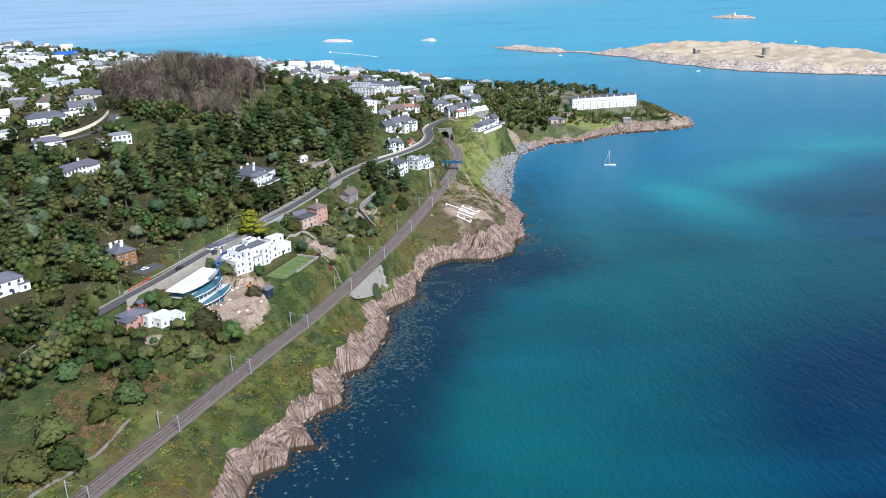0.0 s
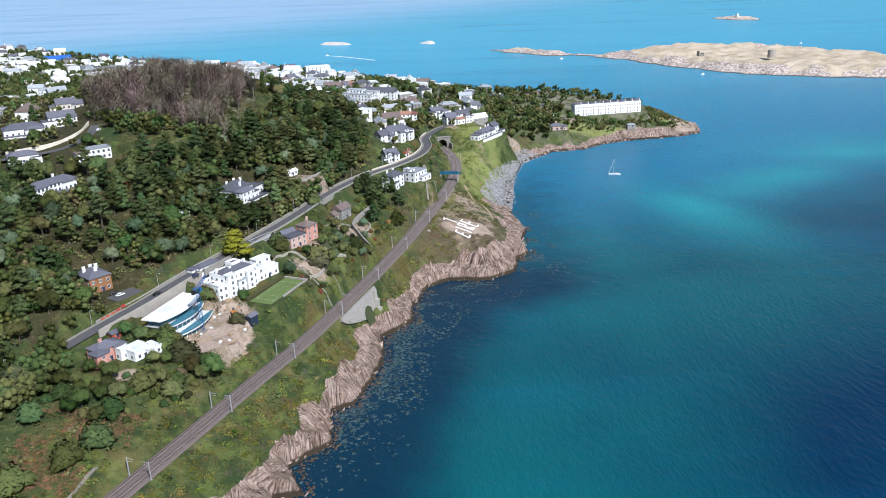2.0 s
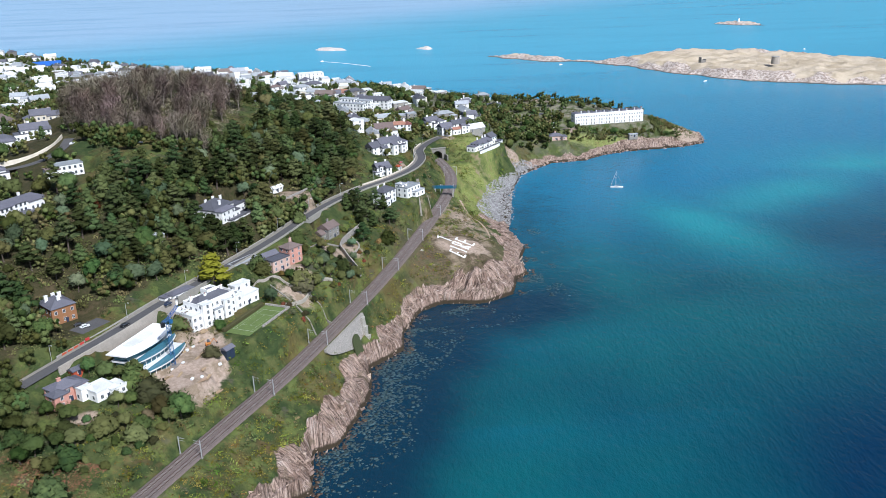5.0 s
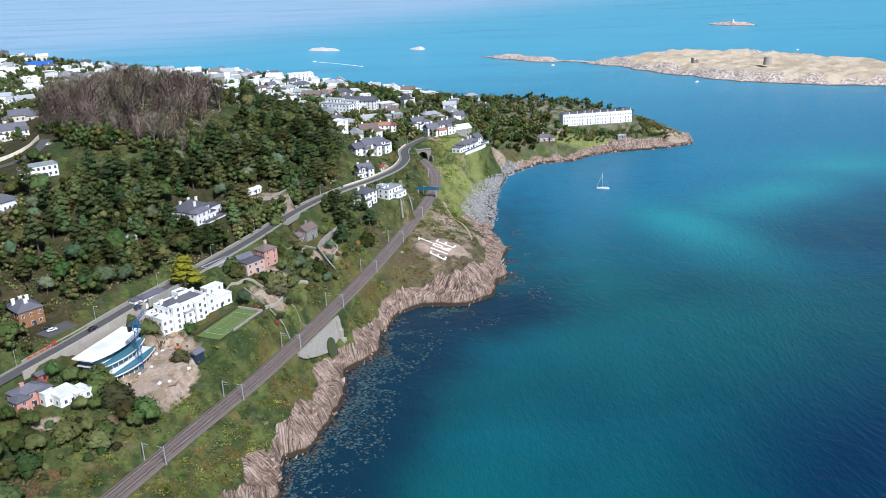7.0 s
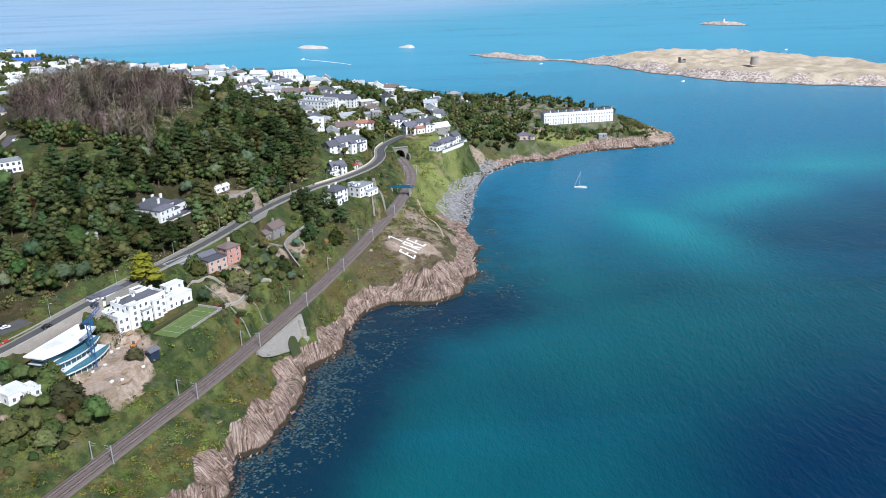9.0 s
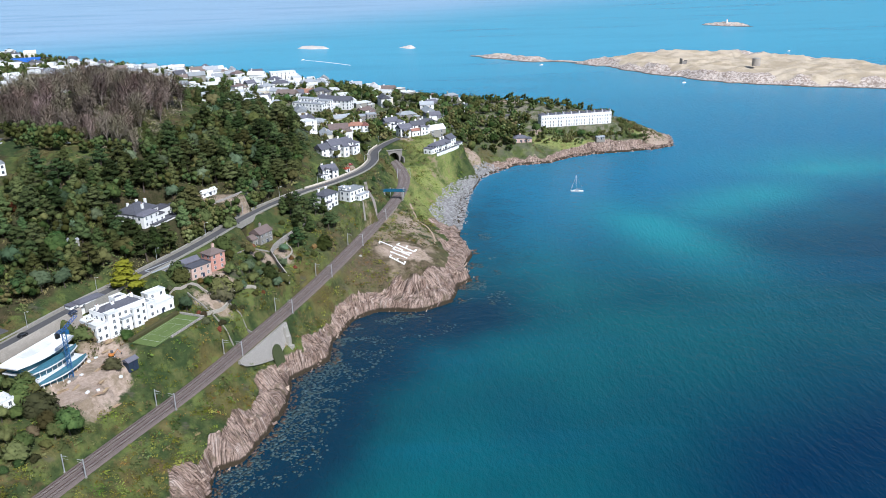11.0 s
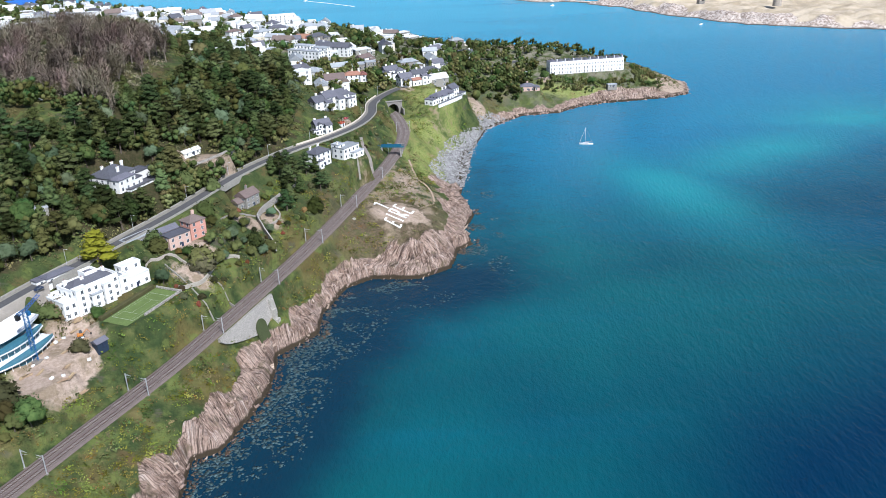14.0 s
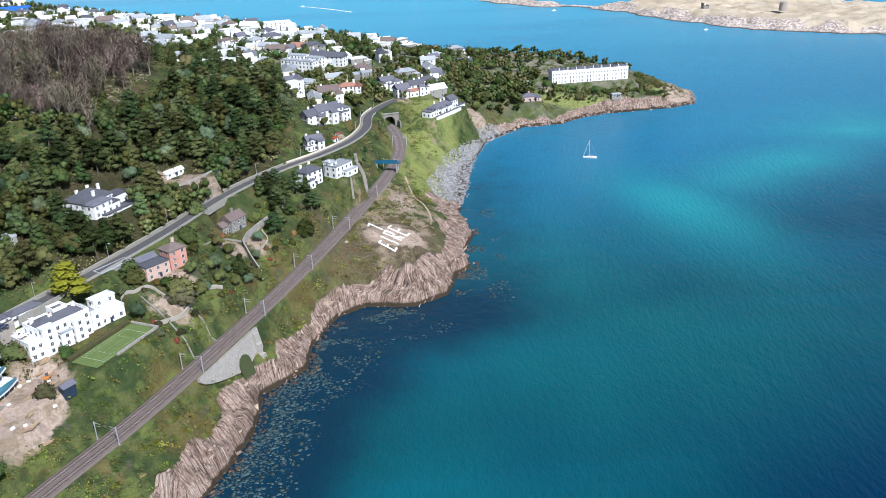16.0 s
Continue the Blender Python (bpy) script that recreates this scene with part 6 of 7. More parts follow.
def scatter_town(x0, x1, y0, y1, n, tries, gap_r):
    pts = [(rng.uniform(x0, x1), rng.uniform(y0, y1)) for _ in range(tries)]
    arr = np.array(pts)
    z, d, _ = terrain(arr[:, 0], arr[:, 1])
    rd = np.minimum(to_line(arr[:, 0], arr[:, 1], ROAD_PTS[::4])[0], to_line(arr[:, 0], arr[:, 1], RAIL_PTS[::4])[0])
    made = 0
    for (x, y), zz, dd, r in zip(pts, z, d, rd):
        if made < n and dd > 25 and r > 12 and clear_of(x, y, gap_r) and not (x > 120):
            taken.append((x, y, gap_r))
            town_house(x, y, zz, rng.choice((10, 25, -20, 40, 100)) + rng.uniform(-8, 8))
            made += 1


scatter_town(-130, 70, 770, 1010, 40, 1400, 8)
scatter_town(-330, 110, 990, 1180, 40, 900, 10)
scatter_town(-480, 60, 1170, 1420, 60, 1400, 10)
scatter_town(-700, -200, 1400, 1640, 50, 1200, 10)
scatter_town(-1000, -430, 1620, 2120, 66, 1500, 12)
scatter_town(-760, -380, 850, 1300, 36, 1200, 13)
scatter_town(-480, -270, 640, 860, 14, 300, 13)
house(-128, 1290, 30, 15, "large white flat-roofed building on the skyline", [(0, 0, 34, 16, 12, "flat"), (10, -8, 14, 8, 8, "flat")], WHITE, PALEROOF, (), "flr", "building", "", 5.0, False)
bm = bmesh.new()
box(bm, 0, 0, -3, 62, 84, 3.6, 0.3)
ob = link("sports_pitch", bm, PITCHBLUE)
ob.matrix_basis = pose(-718, 1858, max(height(-718, 1858), 5.0), 0, 0, 20)
tagged(ob, "bright blue all-weather sports pitch", "sports pitch", kind="structure")

wall_line = along([(-250, 578, 89.0), (-226, 592, 90.5), (-214, 606, 94.5), (-213, 624, 97.5)], 3)
garden_wall(wall_line, 0.4, 0.9, CREAM, "pale rendered garden wall along the hill lane")
for line, tall in (([(-76, 486, 0), (-63, 491, 0), (-52, 487, 0)], 1.2), ([(-58, 472, 0), (-50, 484, 0), (-46, 498, 0), (-38, 508, 0)], 1.6), ([(-30, 548, 0), (-26, 562, 0), (-31, 574, 0)], 1.0)):
    pts = along(line, 2.5)
    pts[:, 2] = terrain(pts[:, 0], pts[:, 1])[0]
    garden_wall(pts, 0.7, tall, CONCRETE, "pale weathered wall of a terraced garden")


# ---- rocks ----
def rocks(name, pts, sizes, stretch, material, label, category, seed, tilt=0.5, flat=0.7, turn=None, slab=False):
    """Many angular stones in one mesh, rounded blocks or split slabs."""
    r = np.random.RandomState(seed)
    base = bmesh.new()
    if slab:
        bmesh.ops.create_cube(base, size=1.5)
        bmesh.ops.triangulate(base, faces=base.faces[:])
    else:
        bmesh.ops.create_icosphere(base, subdivisions=1, radius=1.0)
    ico = np.array([v.co[:] for v in base.verts])
    tri = np.array([[v.index for v in f.verts] for f in base.faces])
    base.free()
    n, k = len(pts), len(ico)
    shape = ico[None] * (1 + (r.rand(n, k, 1) - 0.5) * 0.7)
    if slab:
        shape += (r.rand(n, k, 3) - 0.5) * 0.55
    shape = np.sign(shape) * np.abs(shape) ** 0.8
    shape *= np.stack([sizes, sizes * flat * (0.6 + 0.6 * r.rand(n)), sizes * stretch * (0.7 + 0.6 * r.rand(n))], 1)[:, None]
    a, b = r.rand(n) * 6.28, (r.rand(n) - 0.5) * 2 * tilt
    if turn is not None:
        a, b = turn + r.normal(size=n) * 0.35, tilt + r.normal(size=n) * 0.22
    y2, z2 = shape[..., 1] * np.cos(b)[:, None] - shape[..., 2] * np.sin(b)[:, None], shape[..., 1] * np.sin(b)[:, None] + shape[..., 2] * np.cos(b)[:, None]
    x3, y3 = shape[..., 0] * np.cos(a)[:, None] - y2 * np.sin(a)[:, None], shape[..., 0] * np.sin(a)[:, None] + y2 * np.cos(a)[:, None]
    verts = np.stack([x3, y3, z2], -1) + np.asarray(pts)[:, None]
    faces = (tri[None] + (np.arange(n) * k)[:, None, None]).reshape(-1, 3)
    me = bpy.data.meshes.new(name)
    verts = verts.reshape(-1, 3)
    me.vertices.add(len(verts))
    me.vertices.foreach_set("co", verts.ravel())
    me.loops.add(faces.size)
    me.loops.foreach_set("vertex_index", faces.ravel())
    me.polygons.add(len(faces))
    me.polygons.foreach_set("loop_start", np.arange(len(faces)) * 3)
    me.update(calc_edges=True)
    me.materials.append(material)
    return tagged(new(name, me), label, category, kind="stuff")


rr = np.random.RandomState(5)


def spread(n, x0, x1, y0, y1, test):
    x, y = rr.uniform(x0, x1, n), rr.uniform(y0, y1, n)
    z, d, rock = terrain(x, y)
    ok = test(x, y, z, d, rock)
    return np.stack([x, y, z], 1)[ok]


p = spread(24000, 45, 150, 690, 875, lambda x, y, z, d, rock: (d > -4) & (z < 11 - 3 * grain(x, y, 15)) & (y > 692 + 6 * grain(x, y, 9)))
rocks("boulder_beach", p - (0, 0, 0.2), 0.35 + rr.rand(len(p)) ** 3 * 1.0, 0.8, BOULDER, "pale grey boulders heaped along the shore", "boulders", 3)
p = spread(9000, -112, 100, 285, 690, lambda x, y, z, d, rock: (rock > 0.6) & (d > -4) & (z > -0.6))[:700]
rocks("cliff_rocks", p - (0, 0, 0.9), 0.35 + rr.rand(len(p)) ** 2.5 * 1.0, 2.2, CRAG, "jagged split slabs of pink granite on the cliff", "rocks", 4, 0.6, 0.45, radians(62) + rr.normal(size=len(p)) * 0.3, True)
p = spread(16000, 110, 335, 860, 1000, lambda x, y, z, d, rock: (rock > 0.6) & (d > -4) & (z > -1))[:2000]
rocks("headland_rocks", p - (0, 0, 0.4), 0.4 + rr.rand(len(p)) ** 2 * 1.2, 0.8, CRAG, "pink granite blocks round the headland", "rocks", 6)
p = spread(90000, -80, 100, 285, 690, lambda x, y, z, d, rock: (d < -1.5) & (d > -40 + 14 * grain(x, y, 20)) & (rr.rand(len(x)) < 1.2 * np.exp((d + 4) / 13) * (0.12 + 0.88 * smooth(y, 350, 400))) & (grain(x, y, 7, 4) > 0.3) & ((y < 520) | (grain(x, y, 12) > 0.6)))
# Flattened at the opaque sea surface so they look submerged from the camera.
p[:, 2] = -0.02
rocks("reef_stones", p, 0.35 + rr.rand(len(p)) ** 2 * 0.95, 0.09, REEF, "flat reef stones at the sea surface, tinted to look submerged", "reef", 8, 0.1, 0.8)
p = spread(30000, -90, 100, 285, 690, lambda x, y, z, d, rock: (d < 1) & (d > -7 + 4 * grain(x, y, 11)) & ((y < 540) | (grain(x, y, 12) > 0.5)))[:2600]
p[:, 2] = 0.0
rocks("weed_rocks", p, 0.35 + rr.rand(len(p)) ** 2 * 0.8, 0.5, WRACK, "brown weed-covered rocks along the waterline", "rocks", 12, 0.2, 0.8)


# ---- trees ----
ball = bmesh.new()
bmesh.ops.create_icosphere(ball, subdivisions=1, radius=1)
BALL_V, BALL_F = np.array([v.co[:] for v in ball.verts]), np.array([[v.index for v in f.verts] for f in ball.faces])
ball.free()


def array_mesh(name, verts, tris, material, normals=None):
    me = bpy.data.meshes.new(name)
    me.vertices.add(len(verts))
    me.vertices.foreach_set("co", np.ascontiguousarray(verts, np.float32).ravel())
    me.loops.add(tris.size)
    me.loops.foreach_set("vertex_index", tris.ravel().astype(np.int32))
    me.polygons.add(len(tris))
    me.polygons.foreach_set("loop_start", np.arange(len(tris), dtype=np.int32) * 3)
    me.update(calc_edges=True)
    me.materials.append(material)
    if normals is not None:
        me.polygons.foreach_set("use_smooth", np.ones(len(tris), bool))
        me.normals_split_custom_set_from_vertices(normals)
    return me


def unit(a):
    return a / np.maximum(np.linalg.norm(a, axis=-1, keepdims=True), 1e-6)


class Leaves:
    """Collects small leaf blades over clumps, and dark cores inside them."""

    def __init__(self, seed):
        self.r, self.v, self.f, self.n, self.count = np.random.RandomState(seed), [], [], [], 0

    def put(self, v, f, n):
        self.v.append(v.reshape(-1, 3))
        self.n.append(n.reshape(-1, 3))
        self.f.append(f.reshape(-1, 3) + self.count)
        self.count += len(self.v[-1])

    def clumps(self, centres, rads, n, sizes, squash=1.0, lift=0.1):
        """n blades over each of many clumps."""
        r, c = self.r, np.asarray(centres, float).reshape(-1, 3)
        k = len(c)
        rads, sizes = np.broadcast_to(rads, k), np.broadcast_to(sizes, k)
        d = unit(r.normal(size=(k, n, 3)))
        d[..., 2] = np.abs(d[..., 2]) * np.where(r.rand(k, n) < 0.78, 1, -1)
        pos = c[:, None] + d * (rads[:, None, None] * np.array([1, 1, squash])) * (0.74 + 0.32 * r.rand(k, n, 1))
        nrm = unit(d * np.array([1, 1, 1 / max(squash, 0.3)]) + r.normal(size=(k, n, 3)) * 0.4 + np.array([0, 0, 0.25]))
        t = unit(np.cross(nrm, r.normal(size=(k, n, 3))))
        b = np.cross(nrm, t)
        s = sizes[:, None, None] * (0.6 + 0.8 * r.rand(k, n, 1))
        blade = np.stack([pos - t * s * 0.55, pos + t * s * 0.55, pos + b * s * 0.9 + nrm * s * 0.12], 2)
        soft = unit(d * np.array([1, 1, 1 / max(squash, 0.45)]) * 0.9 + nrm * 0.35 + np.array([0, 0, lift]))
        self.put(blade, np.arange(k * n * 3), np.repeat(soft[:, :, None], 3, 2))

    def clump(self, c, rad, n, size, squash=1.0):
        self.clumps([c], rad, n, size, squash)

    def cores(self, centres, rads, squash=1.0):
        c = np.asarray(centres, float).reshape(-1, 3)
        k = len(c)
        q = self.r.uniform(0.68, 0.92, (k, len(BALL_V), 1)) * np.broadcast_to(rads, k)[:, None, None]
        self.put(c[:, None] + BALL_V * q * np.array([1, 1, squash]), BALL_F[None] + (np.arange(k) * len(BALL_V))[:, None, None], np.repeat(BALL_V[None], k, 0))

    def core(self, c, rad, squash=1.0):
        self.cores([c], rad, squash)

    def mesh(self, name, material, middle=None):
        """The collected foliage; with a middle, shading follows the roundness of the whole crown as well."""
        v, n = np.concatenate(self.v), np.concatenate(self.n)
        if middle is not None:
            n = unit(n + 0.8 * unit(v - np.array([0, 0, middle])))
        return array_mesh(name, v, np.concatenate(self.f), material, n)


def trunk_mesh(height_m, girth, limbs, material, seed, spread_m, rise=0.55):
    r = random.Random(seed)
    bm = bmesh.new()
    lean = Vector((r.uniform(-0.4, 0.4), r.uniform(-0.4, 0.4), 0))
    pts = [Vector((0, 0, -1.0)), Vector((0, 0, 0.4)) + lean * 0.2, Vector((0, 0, height_m * 0.45)) + lean, Vector((0, 0, height_m)) + lean * 1.6]
    for (p, q), (g0, g1) in zip(zip(pts[:-1], pts[1:]), ((girth * 1.4, girth), (girth, girth * 0.7), (girth * 0.7, girth * 0.2))):
        bar(bm, p, q, g0, g1, 7)
    for i in range(limbs):
        a = i * 2.4 + r.uniform(-0.4, 0.4)
        z = height_m * r.uniform(0.35, 0.8)
        bar(bm, (lean.x, lean.y, z), (lean.x + math.cos(a) * spread_m, lean.y + math.sin(a) * spread_m, z + height_m * rise * r.uniform(0.2, 0.5)), girth * 0.35, girth * 0.08, 5)
    me = bpy.data.meshes.new("trunk")
    bm.to_mesh(me)
    bm.free()
    me.materials.append(material)
    return me


def make_pine(seed):
    r, lv = random.Random(seed), Leaves(seed)
    h = r.uniform(12, 16)
    for i in range(13):
        a, q = i * 2.4 + r.random(), (i + 0.5) / 13
        z = h * (0.38 + 0.62 * q)
        out = (1 - q) ** 0.7 * 4.2 * r.uniform(0.6, 1.1)
        rad = 1.5 + 1.3 * (1 - q)
        c = (math.cos(a) * out, math.sin(a) * out, z)
        lv.core(c, rad, 0.42)
        lv.clump(c, rad * 1.12, 62, 0.66, 0.42)
    return trunk_mesh(h * 0.95, 0.38, 5, BARK, seed, 3.0, 0.2), lv.mesh("crown", PINE, h * 0.45)


def make_cypress(seed, mat=None, h=None):
    r, lv = random.Random(seed), Leaves(seed)
    h = h or r.uniform(10, 14)
    n = 17
    for i in range(n):
        a, q = i * 2.4 + r.random(), (i + 0.5) / n
        z = h * (0.14 + 0.84 * q)
        out = (1 - q) ** 0.8 * 3.4 * r.uniform(0.55, 1.1)
        rad = 1.1 + 1.6 * (1 - q)
        c = (math.cos(a) * out, math.sin(a) * out, z)
        lv.core(c, rad, 0.6)
        lv.clump(c, rad * 1.1, 52, 0.58, 0.6)
    return trunk_mesh(h * 0.9, 0.36, 4, BARK, seed, 2.2, 0.1), lv.mesh("crown", mat or CYPRESS, h * 0.3)


def make_broadleaf(seed, mat, h=None, wide=1.0):
    r, lv = random.Random(seed), Leaves(seed)
    h = h or r.uniform(7, 10)
    n = 10
    for i in range(n):
        a = i * 2.4 + r.random()
        el = r.uniform(-0.25, 1.1)
        rad = r.uniform(1.7, 2.7) * h / 9
        c = (math.cos(a) * h * 0.29 * wide * math.cos(el), math.sin(a) * h * 0.29 * wide * math.cos(el), h * 0.52 + math.sin(el) * h * 0.30)
        lv.core(c, rad)
        lv.clump(c, rad * 1.06, 82, 0.48)
    lv.core((0, 0, h * 0.55), h * 0.3)
    return trunk_mesh(h * 0.7, 0.26, 5, BARK, seed, h * 0.2), lv.mesh("crown", mat, h * 0.4)


def make_bush(seed, mat):
    """A dense dome of foliage that reaches the ground."""
    r, lv = random.Random(seed), Leaves(seed)
    for i in range(12):
        a, q = i * 2.4 + r.random(), i / 12
        out = (1 - q) ** 0.6 * 1.9 * r.uniform(0.75, 1.05)
        rad = r.uniform(0.85, 1.25)
        c = (math.cos(a) * out, math.sin(a) * out, 0.55 + 2.1 * q * r.uniform(0.8, 1.1))
        lv.core(c, rad, 0.9)
        lv.clump(c, rad * 1.06, 36, 0.42)
    lv.core((0, 0, 1.2), 2.1, 0.9)
    return trunk_mesh(1.6, 0.14, 4, BARK, seed, 0.9), lv.mesh("crown", mat, 0.4)


def make_bare(seed):
    """A leafless tree: a fan of rising limbs with a haze of fine brown twigs."""
    r = random.Random(seed)
    rs = np.random.RandomState(seed)
    h = r.uniform(13, 17)
    bm = bmesh.new()
    tips = []
    bar(bm, (0, 0, -1), (0, 0, h * 0.25), 0.35, 0.26, 6)
    for i in range(9):
        a = i * 2.4 + r.random()
        o = r.uniform(1.2, 3.8)
        m = (math.cos(a) * o * 0.6, math.sin(a) * o * 0.6, h * r.uniform(0.32, 0.55))
        e = (math.cos(a) * o * 1.25, math.sin(a) * o * 1.25, h * r.uniform(0.7, 1.0))
        bar(bm, (0, 0, h * r.uniform(0.12, 0.25)), m, 0.17, 0.11, 5)
        bar(bm, m, e, 0.11, 0.03, 4)
        tips += [m, e, tuple((p + q) / 2 for p, q in zip(m, e))]
    me = bpy.data.meshes.new("trunk")
    bm.to_mesh(me)
    bm.free()
    me.materials.append(PALEBARK)
    v, f = [], []
    for t in tips:
        for _ in range(64):
            b = np.array(t) + rs.normal(size=3) * (1.1, 1.1, 1.7)
            out = np.array([b[0], b[1], 0.0])
            out /= max(np.linalg.norm(out), 0.3)
            tip = b + np.array([out[0] * 0.5, out[1] * 0.5, 1.0]) * rs.uniform(0.6, 1.4) + rs.normal(size=3) * 0.35
            s = np.cross(tip - b, rs.normal(size=3))
            s = s / np.linalg.norm(s) * rs.uniform(0.06, 0.13)
            k = len(v)
            v += [b - s, b + s, tip]
            f.append((k, k + 1, k + 2))
    up = np.repeat(np.array([(0.35 * (v[k][0] + v[k + 2][0]), 0.35 * (v[k][1] + v[k + 2][1]), 0.5 * (v[k + 2][2] - 0.45 * h)) for k in range(0, len(v), 3)]), 3, 0)
    up /= np.linalg.norm(up, axis=1)[:, None]
    return me, array_mesh("crown", np.array(v), np.array(f), TWIG, up)


def make_tree(kind, meshes, label, category, group):
    ob = thing(kind, Matrix(), label, category, group)
    share("trunk", meshes[0], ob)
    share("crown", meshes[1], ob)
    return ob


STOCK = {
    "pine_tree": [make_tree("pine_tree", make_pine(s), "dark green pine with layered flat boughs", "tree", "pines of the hillside wood") for s in (1, 2, 3, 4)],
    "cypress_tree": [make_tree("cypress_tree", make_cypress(s), "dense dark green cypress", "tree", "cypresses of the hillside wood") for s in (11, 12, 13)],
    "broadleaf_tree": [make_tree("broadleaf_tree", make_broadleaf(s, BROAD), "rounded green broadleaf tree", "tree", "broadleaf trees") for s in (21, 22, 23, 24)],
    "garden_shrub": [make_tree("garden_shrub", make_bush(s, m), "dull green rounded garden shrub", "shrub", "garden shrubs") for s, m in ((31, CYPRESS), (32, BROAD), (33, OLIVE))],
    "silver_tree": [make_tree("silver_tree", make_broadleaf(36, SILVER, 8.5, 0.9), "silver-green garden tree on the slope", "tree", "silver-leaved trees")],
    "russet_shrub": [make_tree("russet_shrub", make_bush(37, RUSSET), "russet-brown garden shrub on the slope", "shrub", "russet shrubs")],
    "bare_tree": [make_tree("bare_tree", make_bare(s), "leafless brown-twigged tree on the hilltop", "tree", "bare trees of the hilltop") for s in (41, 42, 43)],
}
first_use = {id(o): True for group in STOCK.values() for o in group}
trng = random.Random(77)


def plant(kind, x, y, z, scale):
    """Moves the stock tree to its place the first time and copies it after that."""
    ob = trng.choice(STOCK[kind])
    turn, lean = trng.uniform(0, 6.28), (trng.uniform(-0.05, 0.05), trng.uniform(-0.05, 0.05))
    m = Matrix.Translation((x, y, z)) @ Euler((lean[0], lean[1], turn)).to_matrix().to_4x4()
    if first_use[id(ob)]:
        first_use[id(ob)] = False
        ob.matrix_basis = m @ Matrix.Diagonal((scale, scale, scale, 1))
        return ob
    c = copy_thing(ob, m)
    c.scale = (scale, scale, scale * trng.uniform(0.9, 1.12))
    return c


PLANTED = []
VIEWS = [(-34, 552, 20), (-30, 566, 14), (-56, 484, 14), (-88, 412, 28), (-92, 398, 20), (-190, 508, 22), (-182, 554, 20), (-92, 522, 17), (-86, 538, 17), (-147, 430, 20), (-252, 618, 40), (-236, 644, 30), (-246, 684, 20), (-228, 552, 26), (-264, 582, 24), (-206, 590, 14), (-222, 588, 14), (-152, 590, 12), (-180, 372, 8), (-70, 578, 15), (-6, 622, 8), (10, 638, 9), (-38, 562, 7)]   # circles kept free of plants so houses and yards show from the camera


def off_buildings(x, y, margin):
    keep = np.ones(x.shape, bool)
    for px, py, hw, hd, turn, _ in PADS:
        c, s = math.cos(radians(turn)), math.sin(radians(turn))
        u, v = (x - px) * c + (y - py) * s, -(x - px) * s + (y - py) * c
        keep &= (np.abs(u) > hw + margin) | (np.abs(v) > hd + margin)
    for a, b, r in VIEWS:
        keep &= np.hypot(x - a, y - b) > r * 0.42
    for a, b, r in taken:
        keep &= np.hypot(x - a, y - b) > r * 0.75
    return keep


def wood(loop, kinds, count, spacing, size, margin=1.0, road_gap=7.0, seed=1):
    r = np.random.RandomState(seed)
    lx, ly = [p[0] for p in loop], [p[1] for p in loop]
    x, y = r.uniform(min(lx), max(lx), count * 8), r.uniform(min(ly), max(ly), count * 8)
    ok = inside(x, y, loop) & off_buildings(x, y, margin)
    for pts in (ROAD_PTS, HILL_PTS):
        ok &= to_line(x, y, pts[::4])[0] > road_gap
    ok &= to_line(x, y, RAIL_PTS[::4])[0] > 9
    x, y = x[ok], y[ok]
    z, d, rock = terrain(x, y)
    made = 0
    for a, b, c, dd, k in zip(x, y, z, d, rock):
        if made >= count:
            break
        if dd < 4 or k > 0.4 or any((a - p) ** 2 + (b - q) ** 2 < spacing ** 2 for p, q in PLANTED[-900:]):
            continue
        PLANTED.append((a, b))
        plant(kinds[r.randint(len(kinds))], a, b, c, r.uniform(*size))
        made += 1
    return made


wood(BARE_WOOD, ["bare_tree"], 132, 5.0, (0.95, 1.3), seed=2)
wood(BIG_WOOD, ["pine_tree", "pine_tree", "cypress_tree", "cypress_tree", "broadleaf_tree", "pine_tree", "silver_tree"], 305, 6.2, (0.85, 1.3), 3.0, seed=3)
wood(NORTH_WOOD, ["pine_tree", "cypress_tree", "broadleaf_tree"], 80, 7.0, (0.8, 1.15), seed=4)
wood(SOUTH_SLOPE, ["broadleaf_tree", "broadleaf_tree", "cypress_tree", "pine_tree", "silver_tree", "garden_shrub", "russet_shrub", "broadleaf_tree"], 270, 5.6, (0.85, 1.35), 3.0, seed=5)
wood([(-300, 560), (-215, 545), (-170, 545), (-205, 600), (-215, 680), (-260, 760), (-420, 800), (-420, 560)], ["broadleaf_tree", "cypress_tree", "garden_shrub", "broadleaf_tree"], 70, 8.0, (0.75, 1.2), seed=6)
wood([(-160, 372), (-125, 350), (-95, 395), (-118, 412), (-142, 392)], ["broadleaf_tree", "garden_shrub", "broadleaf_tree"], 40, 4.5, (0.6, 0.95), 0.5, 6.0, seed=7)
wood([(-124, 402), (-120, 386), (-103, 384), (-101, 396), (-112, 404)], ["broadleaf_tree"], 10, 4.5, (0.85, 1.1), -3.0, 6.0, seed=8)
wood([(-50, 600), (-30, 560), (-10, 600), (0, 625), (-24, 640)], ["pine_tree", "cypress_tree", "pine_tree", "garden_shrub"], 15, 4.6, (0.75, 1.0), 0.5, 6.0, seed=10)
wood([(-85, 480), (-70, 470), (-45, 500), (-30, 520), (-45, 545), (-75, 500)], ["garden_shrub", "broadleaf_tree", "garden_shrub"], 26, 5.0, (0.5, 0.8), 0.5, 6.0, seed=11)
wood([(-20, 640), (10, 665), (25, 720), (20, 780), (0, 700)], ["garden_shrub"], 22, 5.0, (0.5, 0.9), 0.5, 6.5, seed=12)
